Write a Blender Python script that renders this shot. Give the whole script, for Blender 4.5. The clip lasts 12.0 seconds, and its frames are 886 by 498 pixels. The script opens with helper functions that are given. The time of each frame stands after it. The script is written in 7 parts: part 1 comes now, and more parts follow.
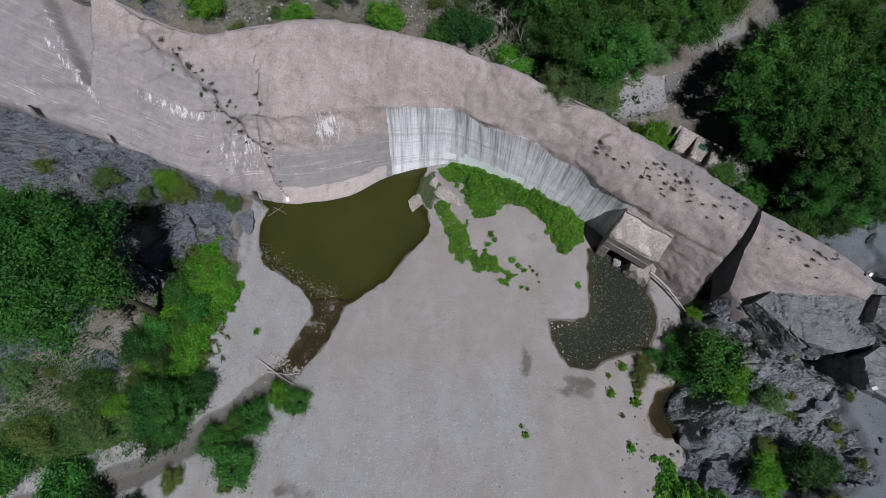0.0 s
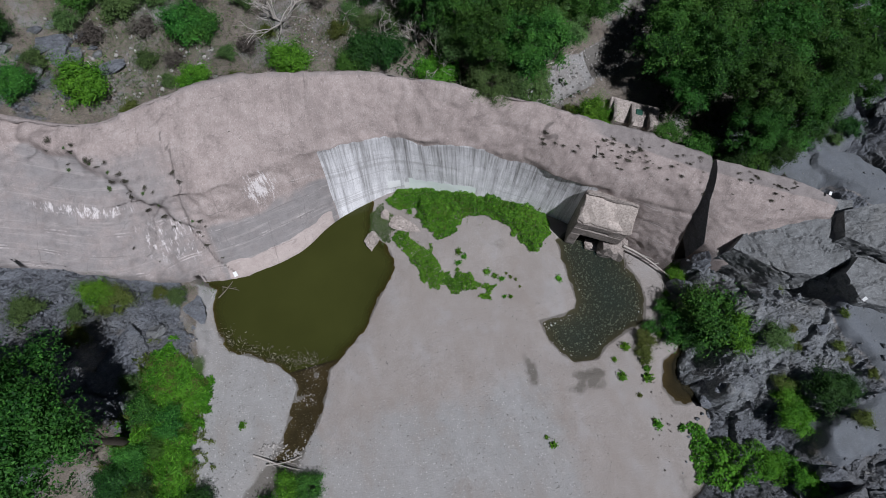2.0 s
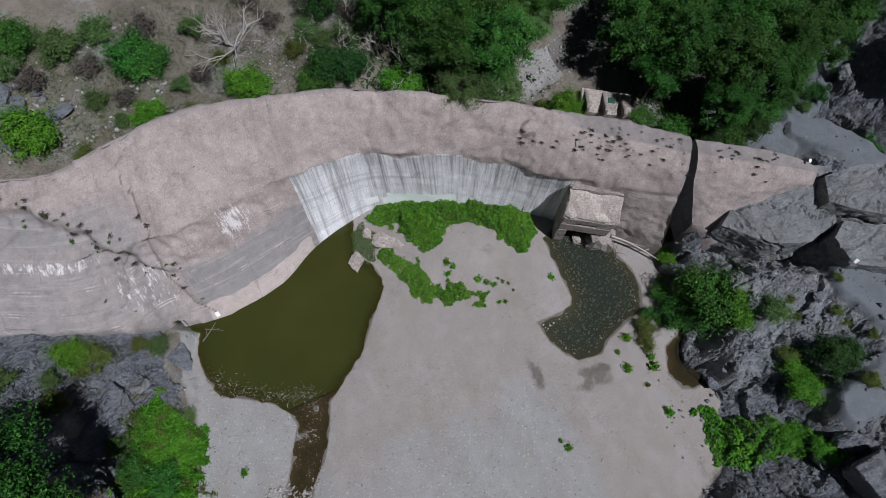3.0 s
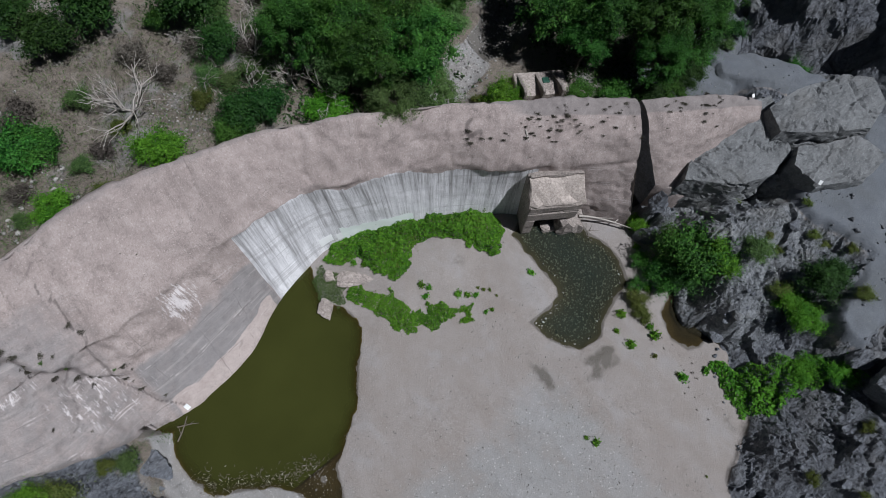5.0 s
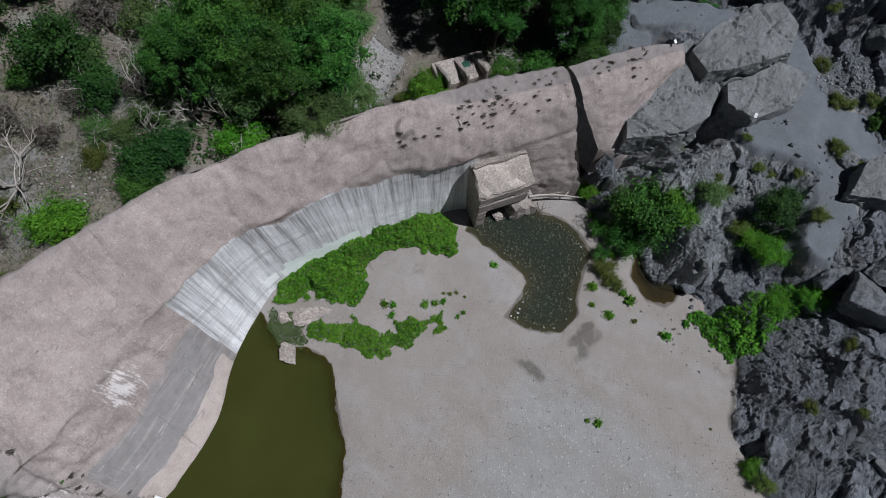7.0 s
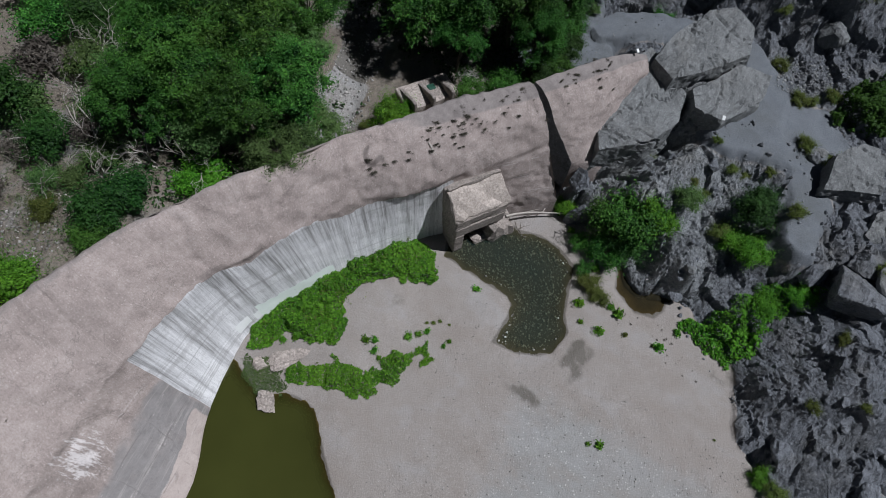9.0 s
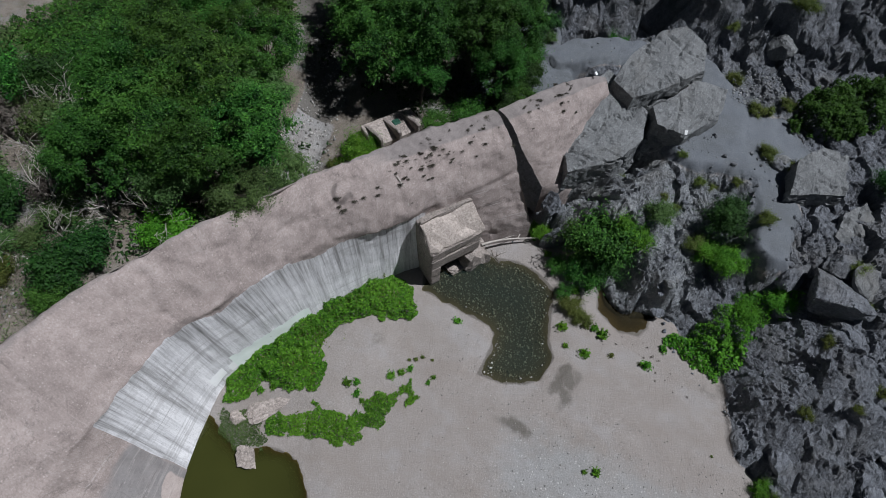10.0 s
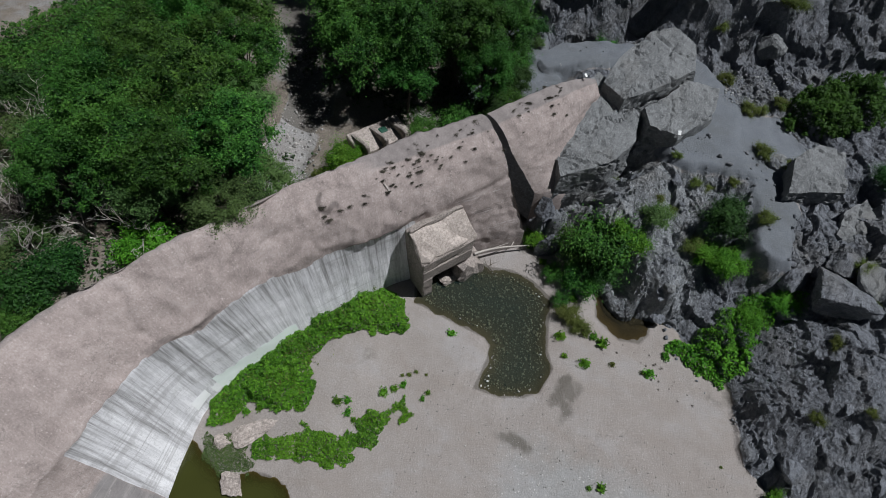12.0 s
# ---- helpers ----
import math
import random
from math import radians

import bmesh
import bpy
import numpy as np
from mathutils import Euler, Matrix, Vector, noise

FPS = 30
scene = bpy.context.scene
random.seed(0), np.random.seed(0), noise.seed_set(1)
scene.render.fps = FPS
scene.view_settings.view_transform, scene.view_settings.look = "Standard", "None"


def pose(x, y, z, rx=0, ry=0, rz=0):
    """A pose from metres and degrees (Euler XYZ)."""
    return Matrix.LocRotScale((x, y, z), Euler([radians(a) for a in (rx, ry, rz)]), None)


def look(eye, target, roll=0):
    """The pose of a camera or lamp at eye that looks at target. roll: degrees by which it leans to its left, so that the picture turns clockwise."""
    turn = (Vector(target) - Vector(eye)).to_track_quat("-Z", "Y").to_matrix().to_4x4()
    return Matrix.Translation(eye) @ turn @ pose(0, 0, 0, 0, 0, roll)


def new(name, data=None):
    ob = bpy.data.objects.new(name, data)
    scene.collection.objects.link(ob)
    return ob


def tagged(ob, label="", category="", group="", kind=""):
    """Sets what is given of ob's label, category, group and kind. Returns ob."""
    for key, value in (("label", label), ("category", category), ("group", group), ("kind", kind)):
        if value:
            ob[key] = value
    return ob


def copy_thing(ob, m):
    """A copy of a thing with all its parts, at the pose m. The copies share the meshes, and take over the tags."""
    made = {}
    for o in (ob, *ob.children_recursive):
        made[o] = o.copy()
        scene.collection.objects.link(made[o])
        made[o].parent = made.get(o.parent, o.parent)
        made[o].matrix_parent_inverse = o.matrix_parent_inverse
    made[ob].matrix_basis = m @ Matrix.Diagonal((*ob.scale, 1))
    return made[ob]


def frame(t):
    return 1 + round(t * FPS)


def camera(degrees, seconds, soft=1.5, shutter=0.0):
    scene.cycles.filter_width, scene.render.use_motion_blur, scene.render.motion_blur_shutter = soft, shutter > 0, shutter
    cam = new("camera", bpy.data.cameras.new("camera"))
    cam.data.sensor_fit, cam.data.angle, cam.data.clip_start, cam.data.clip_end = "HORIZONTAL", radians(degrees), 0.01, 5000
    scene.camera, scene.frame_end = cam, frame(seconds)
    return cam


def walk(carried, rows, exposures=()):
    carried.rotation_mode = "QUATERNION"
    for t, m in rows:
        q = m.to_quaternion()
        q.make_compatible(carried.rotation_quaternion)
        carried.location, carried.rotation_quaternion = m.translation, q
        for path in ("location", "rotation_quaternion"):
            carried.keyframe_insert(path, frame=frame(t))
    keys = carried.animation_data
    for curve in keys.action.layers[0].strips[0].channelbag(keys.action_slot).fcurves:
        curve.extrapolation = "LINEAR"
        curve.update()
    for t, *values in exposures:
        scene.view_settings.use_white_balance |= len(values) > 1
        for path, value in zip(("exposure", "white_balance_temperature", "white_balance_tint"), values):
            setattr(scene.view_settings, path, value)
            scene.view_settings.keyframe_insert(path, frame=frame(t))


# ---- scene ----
cam = camera(79.1, 12.0, soft=0.6)
PATH = [
    (0, (0.138, 0.869, 35.78), (0.129, 1.48, 33.876), 0.3),
    (0.5, (-0.392, 1.328, 35.49), (-0.339, 1.942, 33.587), 1.7),
    (1, (-0.868, 1.772, 35.133), (-0.753, 2.391, 33.234), 2.8),
    (1.5, (-1.327, 2.195, 34.716), (-1.15, 2.819, 32.824), 3.8),
    (2, (-1.765, 2.674, 34.313), (-1.536, 3.295, 32.426), 4.7),
    (2.5, (-2.061, 3.193, 33.894), (-1.783, 3.807, 32.01), 5.1),
    (3, (-2.349, 3.641, 33.482), (-2.021, 4.247, 31.604), 5.5),
    (3.2, (-2.457, 3.828, 33.38), (-2.108, 4.427, 31.504), 5.8),
    (4.8, (-2.876, 5.388, 31.708), (-2.376, 5.924, 29.847), 6.5),
    (5, (-2.876, 5.577, 31.627), (-2.359, 6.103, 29.767), 6.3),
    (5.5, (-2.711, 6.038, 31.294), (-2.164, 6.532, 29.434), 6.3),
    (6, (-2.513, 6.45, 30.859), (-1.93, 6.904, 29.001), 7.0),
    (6.5, (-2.328, 6.754, 30.476), (-1.713, 7.165, 28.618), 7.6),
    (7, (-2.195, 6.988, 30.114), (-1.554, 7.354, 28.256), 8.5),
    (8.8, (-2.082, 7.33, 29.026), (-1.339, 7.666, 27.2), 9.4),
    (9, (-2.048, 7.31, 28.975), (-1.272, 7.658, 27.165), 9.0),
    (9.5, (-1.937, 7.13, 28.751), (-1.078, 7.502, 26.984), 7.8),
    (10, (-1.813, 7.043, 28.529), (-0.904, 7.394, 26.783), 7.3),
    (10.5, (-1.778, 6.948, 28.298), (-0.847, 7.293, 26.562), 7.0),
    (11, (-1.696, 6.961, 28.02), (-0.748, 7.302, 26.291), 6.9),
    (11.5, (-1.641, 6.975, 27.716), (-0.681, 7.321, 25.996), 6.7),
    (12, (-1.602, 6.873, 27.422), (-0.633, 7.234, 25.71), 6.3),
]
walk(cam, [(t, look(eye, target, roll)) for t, eye, target, roll in PATH],
     exposures=((0, -0.07, 6280, 14), (3, -0.07, 6280, 13), (7, -0.08, 6300, 11), (10.5, -0.05, 6340, 11), (12, 0.0, 6480, 10)))

# ---------------------------------------------------------------- light
SUN_TO = Vector((0.26, -0.40, 1.0)).normalized()
SUN_EL = math.asin(SUN_TO.z)
SUN_AZ = math.atan2(SUN_TO.x, SUN_TO.y)
world = bpy.data.worlds.new("daylight")
scene.world = world
world.use_nodes = True
wn = world.node_tree.nodes
wn.clear()
sky = wn.new("ShaderNodeTexSky")
sky.sky_type = "NISHITA"
sky.sun_disc = False
sky.sun_elevation = SUN_EL
sky.sun_rotation = SUN_AZ
bg = wn.new("ShaderNodeBackground")
bg.inputs["Strength"].default_value = 0.0105
wo = wn.new("ShaderNodeOutputWorld")
world.node_tree.links.new(sky.outputs[0], bg.inputs[0])
world.node_tree.links.new(bg.outputs[0], wo.inputs[0])
sun_data = bpy.data.lights.new("sun", "SUN")
sun_data.energy = 4.02
sun_data.angle = radians(0.55)
sun_data.color = (0.965, 0.98, 1.02)
sun = new("sun", sun_data)
sun.matrix_world = look(SUN_TO * 80, (0, 0, 0))


# ---------------------------------------------------------------- numeric helpers
def hash3(i, j, k):
    n = (i * 374761393 + j * 668265263 + k * 2147483647 + 1013904223) & 0xFFFFFFFF
    n = ((n ^ (n >> 13)) * 1274126177) & 0xFFFFFFFF
    n = ((n ^ (n >> 16)) * 2246822519) & 0xFFFFFFFF
    return ((n ^ (n >> 15)) & 0xFFFFFF) / float(0xFFFFFF)


def vnoise(x, y, z=0.0):
    """Smooth value noise in -1..1 on numpy arrays."""
    x, y, z = np.broadcast_arrays(np.asarray(x, float), np.asarray(y, float), np.asarray(z, float))
    i, j, k = (np.floor(a).astype(np.int64) for a in (x, y, z))
    fx, fy, fz = x - i, y - j, z - k
    fx, fy, fz = (f * f * f * (f * (f * 6 - 15) + 10) for f in (fx, fy, fz))
    out = 0.0
    for a in (0, 1):
        for b in (0, 1):
            for c in (0, 1):
                w = (fx if a else 1 - fx) * (fy if b else 1 - fy) * (fz if c else 1 - fz)
                out = out + w * hash3(i + a, j + b, k + c)
    return out * 2 - 1


def fbm(x, y, z=0.0, octaves=4, gain=0.5):
    total, amp, f = 0.0, 1.0, 1.0
    for o in range(octaves):
        total = total + amp * vnoise(x * f + 17.3 * o, y * f - 9.1 * o, np.asarray(z) * f + 5.7 * o)
        amp *= gain
        f *= 2.03
    return total


def ridged(x, y, z=0.0, octaves=4, gain=0.55):
    total, amp, f = 0.0, 1.0, 1.0
    for o in range(octaves):
        total = total + amp * (1 - 2 * np.abs(vnoise(x * f + 31.7 * o, y * f + 11.9 * o, np.asarray(z) * f + 3.3 * o)))
        amp *= gain
        f *= 2.1
    return total


def facets(x, y, size, seed, tilt=0.7):
    """Broken blocks: every cell has a level and a tilt of its own."""
    u, v = x / size, y / size
    i, j = np.floor(u).astype(np.int64), np.floor(v).astype(np.int64)
    best, out = np.full(np.shape(u), 1e9), np.zeros(np.shape(u))
    for a in (-1, 0, 1):
        for b in (-1, 0, 1):
            ci, cj = i + a, j + b
            dx = u - (ci + hash3(ci, cj, seed + 0 * ci))
            dy = v - (cj + hash3(ci, cj, seed + 7 + 0 * ci))
            d = dx * dx + dy * dy
            near = d < best
            level = hash3(ci, cj, seed + 13 + 0 * ci) - 0.5 + tilt * 2 * ((hash3(ci, cj, seed + 19 + 0 * ci) - 0.5) * dx + (hash3(ci, cj, seed + 23 + 0 * ci) - 0.5) * dy)
            out = np.where(near, level, out)
            best = np.where(near, d, best)
    return out * size


def fissures(x, y, size, seed):
    """Distance between the two nearest cells: zero along the joints of a broken rock."""
    u, v = x / size, y / size
    i, j = np.floor(u).astype(np.int64), np.floor(v).astype(np.int64)
    one, two = np.full(np.shape(u), 1e9), np.full(np.shape(u), 1e9)
    for a in (-1, 0, 1):
        for b in (-1, 0, 1):
            ci, cj = i + a, j + b
            d = np.hypot(u - (ci + hash3(ci, cj, seed + 0 * ci)), v - (cj + hash3(ci, cj, seed + 7 + 0 * ci)))
            two = np.where(d < one, one, np.minimum(two, d))
            one = np.minimum(one, d)
    return (two - one) * size


def strata(x, y, z, period, seed, turn=2.2):
    """Tilted beds: slow rises that break off abruptly, bent by noise."""
    w = 0.9 * fbm(x * 0.35 + seed, y * 0.35, z * 0.35, 3) + 0.18 * fbm(x * 1.7, y * 1.7 + seed, z * 1.7, 3)
    t = (x * math.cos(turn) + y * math.sin(turn) + 0.6 * z) / period + w / min(period, 1.2)
    f = t - np.floor(t)
    k = hash3(np.floor(t).astype(np.int64), np.int64(seed) + 0 * np.floor(t).astype(np.int64), 3 + 0 * np.floor(t).astype(np.int64))
    return (np.minimum(f / 0.86, (1 - f) / 0.14) - 0.5) * (0.35 + 0.9 * k)


def smooth(a, b, x):
    t = np.clip((x - a) / (b - a), 0, 1)
    return t * t * (3 - 2 * t)


def seg_dist(px, py, pts, closed=False):
    """Distance to a polyline."""
    best = np.full(np.shape(px), 1e9)
    n = len(pts)
    for a in range(n if closed else n - 1):
        (x0, y0), (x1, y1) = pts[a][:2], pts[(a + 1) % n][:2]
        dx, dy = x1 - x0, y1 - y0
        t = np.clip(((px - x0) * dx + (py - y0) * dy) / (dx * dx + dy * dy + 1e-12), 0, 1)
        best = np.minimum(best, np.hypot(px - x0 - t * dx, py - y0 - t * dy))
    return best


def inside_dist(px, py, pts):
    """Distance to the outline, positive inside."""
    d = seg_dist(px, py, pts, True)
    ins = np.zeros(np.shape(px), bool)
    n = len(pts)
    for a in range(n):
        (x0, y0), (x1, y1) = pts[a], pts[(a + 1) % n]
        if y0 == y1:
            continue
        ins ^= ((y0 > py) != (y1 > py)) & (px < (x1 - x0) * (py - y0) / (y1 - y0) + x0)
    return np.where(ins, d, -d)


def catmull(pts, n):
    """n points along a smooth curve through pts, evenly in the index."""
    p = np.array(pts, float)
    p = np.vstack([2 * p[0] - p[1], p, 2 * p[-1] - p[-2]])
    s = np.linspace(0, len(pts) - 1 - 1e-9, n)
    i = np.floor(s).astype(int)
    t = (s - i)[:, None]
    a, b, c, d = p[i], p[i + 1], p[i + 2], p[i + 3]
    return 0.5 * (2 * b + (c - a) * t + (2 * a - 5 * b + 4 * c - d) * t ** 2 + (3 * b - a - 3 * c + d) * t ** 3)


# ---------------------------------------------------------------- mesh helpers
def mesh_np(name, verts, faces, material, flat=True):
    """A mesh from arrays; faces: (n, 3) or (n, 4) indices."""
    verts = np.asarray(verts, np.float32)
    faces = np.asarray(faces, np.int32)
    me = bpy.data.meshes.new(name)
    k = faces.shape[1]
    me.vertices.add(len(verts))
    me.vertices.foreach_set("co", verts.ravel())
    me.loops.add(faces.size)
    me.loops.foreach_set("vertex_index", faces.ravel())
    me.polygons.add(len(faces))
    me.polygons.foreach_set("loop_start", np.arange(0, faces.size, k, dtype=np.int32))
    me.update(calc_edges=True)
    if not flat:
        me.polygons.foreach_set("use_smooth", np.ones(len(faces), bool))
    me.materials.append(material)
    return me


def grid_faces(nu, nv):
    i = np.arange((nu - 1) * (nv - 1))
    u, v = i // (nv - 1), i % (nv - 1)
    a = u * nv + v
    return np.stack([a, a + nv, a + nv + 1, a + 1], 1)


def attribute(me, name, values):
    at = me.attributes.new(name, "FLOAT", "POINT")
    at.data.foreach_set("value", np.asarray(values, np.float32).ravel())


def from_bm(name, bm, material, smooth_faces=False):
    me = bpy.data.meshes.new(name)
    bmesh.ops.recalc_face_normals(bm, faces=bm.faces)
    bm.to_mesh(me)
    bm.free()
    if smooth_faces:
        me.polygons.foreach_set("use_smooth", np.ones(len(me.polygons), bool))
    me.materials.append(material)
    return me


def part(name, data, parent, label=""):
    """One mesh as a part under a thing."""
    ob = new(name, data)
    ob.parent = parent
    return tagged(ob, label)


def thing(name, label, category, group="", at=None, data=None, kind=""):
    ob = new(name, data)
    if at is not None:
        ob.matrix_world = at
    return tagged(ob, label, category, group, kind)


def tube(points, radii, sides=7):
    """Vertices and faces of a tapered tube along points."""
    pts = [Vector(p) for p in points]
    vs, fs = [], []
    for i, p in enumerate(pts):
        d = (pts[min(i + 1, len(pts) - 1)] - pts[max(i - 1, 0)]).normalized()
        q = d.to_track_quat("Z", "Y")
        for s in range(sides):
            a = 2 * math.pi * s / sides
            vs.append(p + q @ Vector((math.cos(a), math.sin(a), 0)) * radii[i])
    for i in range(len(pts) - 1):
        for s in range(sides):
            a, b = i * sides + s, i * sides + (s + 1) % sides
            fs.append((a, b, b + sides, a + sides))
    return [tuple(v) for v in vs], fs


def tubes(list_of):
    vs, fs = [], []
    for points, radii, sides in list_of:
        v, f = tube(points, radii, sides)
        o = len(vs)
        vs += v
        fs += [tuple(i + o for i in q) for q in f]
    return np.array(vs), np.array(fs)


# ---------------------------------------------------------------- materials
class Nodes:
    """Short hand for building a node material."""

    def __init__(self, name):
        self.mat = bpy.data.materials.new(name)
        self.mat.use_nodes = True
        self.tree = self.mat.node_tree
        self.tree.nodes.clear()
        self.out = self.tree.nodes.new("ShaderNodeOutputMaterial")
        self.co = self.tree.nodes.new("ShaderNodeTexCoord")
        self.place = self.tree.nodes.new("ShaderNodeNewGeometry").outputs["Position"]

    def put(self, socket, value):
        if isinstance(value, bpy.types.NodeSocket):
            self.tree.links.new(value, socket)
        elif isinstance(value, (tuple, list)) and len(value) == 3 and socket.type == "RGBA":
            socket.default_value = (*value, 1)
        else:
            socket.default_value = value

    def noise(self, scale, detail=4.0, rough=0.55, vector=None, dist=0.0):
        n = self.tree.nodes.new("ShaderNodeTexNoise")
        self.put(n.inputs["Vector"], vector or self.place)
        n.inputs["Scale"].default_value, n.inputs["Detail"].default_value = scale, detail
        n.inputs["Roughness"].default_value, n.inputs["Distortion"].default_value = rough, dist
        return n.outputs["Fac"]

    def voronoi(self, scale, out="Distance", feature="F1", vector=None):
        n = self.tree.nodes.new("ShaderNodeTexVoronoi")
        n.feature = feature
        self.put(n.inputs["Vector"], vector or self.place)
        n.inputs["Scale"].default_value = scale
        return n.outputs[out]

    def stretch(self, sx, sy, sz, vector=None, rot=(0, 0, 0)):
        n = self.tree.nodes.new("ShaderNodeMapping")
        self.put(n.inputs["Vector"], vector or self.place)
        n.inputs["Scale"].default_value = (sx, sy, sz)
        n.inputs["Rotation"].default_value = rot
        return n.outputs[0]

    def vmath(self, op, a, b=None, out=0):
        n = self.tree.nodes.new("ShaderNodeVectorMath")
        n.operation = op
        self.put(n.inputs[0], a)
        if b is not None:
            self.put(n.inputs[1], b)
        return n.outputs[out]

    def warp(self, vector, scale, amount):
        """The place, bent by coloured noise."""
        n = self.tree.nodes.new("ShaderNodeTexNoise")
        self.put(n.inputs["Vector"], vector)
        n.inputs["Scale"].default_value, n.inputs["Detail"].default_value = scale, 3.0
        off = self.vmath("SUBTRACT", n.outputs["Color"], (0.5, 0.5, 0.5))
        return self.vmath("ADD", vector, self.vmath("MULTIPLY", off, (amount, amount, amount)))

    def planes(self, vector, scale):
        """Broken facets: every cell is a plane with a tilt of its own. Returns height in metres and a random tone."""
        n = self.tree.nodes.new("ShaderNodeTexVoronoi")
        self.put(n.inputs["Vector"], vector)
        n.inputs["Scale"].default_value = scale
        d = self.vmath("SUBTRACT", vector, n.outputs["Position"])
        tilt = self.vmath("SUBTRACT", n.outputs["Color"], (0.5, 0.5, 0.5))
        return self.vmath("DOT_PRODUCT", d, tilt, 1), n.outputs["Color"]

    def attr(self, name):
        n = self.tree.nodes.new("ShaderNodeAttribute")
        n.attribute_name = name
        return n.outputs["Fac"]

    def ramp(self, fac, *stops):
        n = self.tree.nodes.new("ShaderNodeValToRGB")
        self.put(n.inputs[0], fac)
        e = n.color_ramp.elements
        while len(e) < len(stops):
            e.new(0.5)
        for el, (p, c) in zip(e, stops):
            el.position = p
            el.color = (*c, 1) if isinstance(c, tuple) else (c, c, c, 1)
        return n.outputs[0]

    def mix(self, fac, a, b, kind="MIX"):
        n = self.tree.nodes.new("ShaderNodeMix")
        n.data_type, n.blend_type = "RGBA", kind
        self.put(n.inputs[0], fac)
        self.put(n.inputs[6], a)
        self.put(n.inputs[7], b)
        return n.outputs[2]

    def math(self, op, a, b=0.0, c=None, clamp=False):
        n = self.tree.nodes.new("ShaderNodeMath")
        n.operation, n.use_clamp = op, clamp
        self.put(n.inputs[0], a)
        self.put(n.inputs[1], b)
        if c is not None:
            self.put(n.inputs[2], c)
        return n.outputs[0]

    def bump(self, height, strength, distance):
        n = self.tree.nodes.new("ShaderNodeBump")
        n.inputs["Strength"].default_value, n.inputs["Distance"].default_value = strength, distance
        self.put(n.inputs["Height"], height)
        return n.outputs[0]

    def edge(self, mask, wobble, width=0.12):
        """A mask with a ragged edge."""
        s = self.math("ADD", mask, self.math("MULTIPLY_ADD", wobble, 0.7, -0.35))
        n = self.tree.nodes.new("ShaderNodeMapRange")
        n.interpolation_type = "SMOOTHSTEP"
        self.put(n.inputs[0], s)
        n.inputs[1].default_value, n.inputs[2].default_value = 0.5 - width, 0.5 + width
        return n.outputs[0]

    def shader(self, colour, rough=0.9, normal=None, metal=0.0, spec=0.3, **more):
        n = self.tree.nodes.new("ShaderNodeBsdfPrincipled")
        self.put(n.inputs["Base Color"], colour)
        self.put(n.inputs["Roughness"], rough)
        n.inputs["Metallic"].default_value = metal
        n.inputs["Specular IOR Level"].default_value = spec
        for key, value in more.items():
            self.put(n.inputs[key.replace("_", " ")], value)
        if normal is not None:
            self.put(n.inputs["Normal"], normal)
        self.tree.links.new(n.outputs[0], self.out.inputs[0])
        return n

    def uv(self):
        return self.co.outputs["UV"]


def rock_colour(m, dark=(0.092, 0.101, 0.115), light=(0.235, 0.253, 0.280)):
    """Blue-grey slate, broken into tilted facets. Returns colour, relief in metres and grain."""
    n1, n2 = m.noise(0.6, 6, 0.62), m.noise(9.0, 7, 0.78)
    bent = m.warp(m.stretch(1.0, 1.9, 1.6, rot=(0.3, 0.4, 0.6)), 0.9, 1.3)
    f1, t1 = m.planes(bent, 1.1)
    f2, t2 = m.planes(bent, 3.0)
    f3, t3 = m.planes(bent, 7.5)
    st = m.noise(2.2, 12, 0.74, bent, 0.3)
    joint = m.voronoi(0.55, "Distance", "DISTANCE_TO_EDGE", bent)
    joint2 = m.voronoi(1.9, "Distance", "DISTANCE_TO_EDGE", bent)
    some = m.ramp(m.noise(0.7, 3, 0.5), (0.50, 0.0), (0.60, 1.0))
    crack = m.math("MULTIPLY", m.math("MAXIMUM", m.ramp(joint, (0.0, 1.0), (0.016, 0.0)), m.math("MULTIPLY", m.ramp(joint2, (0.0, 1.0), (0.028, 0.0)), 0.5)), some)
    tone = m.math("ADD", m.math("MULTIPLY", n1, 0.42), m.math("MULTIPLY", st, 0.44))
    tone = m.math("ADD", tone, m.math("ADD", m.math("MULTIPLY", t2, 0.07), m.math("MULTIPLY", t3, 0.07)))
    mixd = tuple(0.5 * a + 0.5 * b for a, b in zip(dark, light))
    c = m.ramp(tone, (0.34, dark), (0.50, mixd), (0.66, light))
    c = m.mix(m.ramp(n2, (0.55, 0.0), (0.64, 0.55)), c, tuple(v * 1.6 for v in light))
    c = m.mix(m.ramp(n2, (0.36, 0.5), (0.45, 0.0)), c, tuple(v * 0.6 for v in dark))
    c = m.mix(m.ramp(m.noise(0.33, 4, 0.6), (0.50, 0.0), (0.70, 0.5)), c, (0.165, 0.160, 0.145))
    c = m.mix(m.math("MULTIPLY", crack, 0.6), c, (0.025, 0.027, 0.030))
    relief = m.math("ADD", m.math("MULTIPLY", f1, 0.8), m.math("ADD", m.math("MULTIPLY", f2, 0.75), m.math("MULTIPLY", f3, 1.0)))
    relief = m.math("ADD", relief, m.math("ADD", m.math("MULTIPLY", st, 0.24), m.math("MULTIPLY", n2, 0.04)))
    relief = m.math("SUBTRACT", relief, m.math("MULTIPLY", crack, 0.05))
    return c, relief, n2


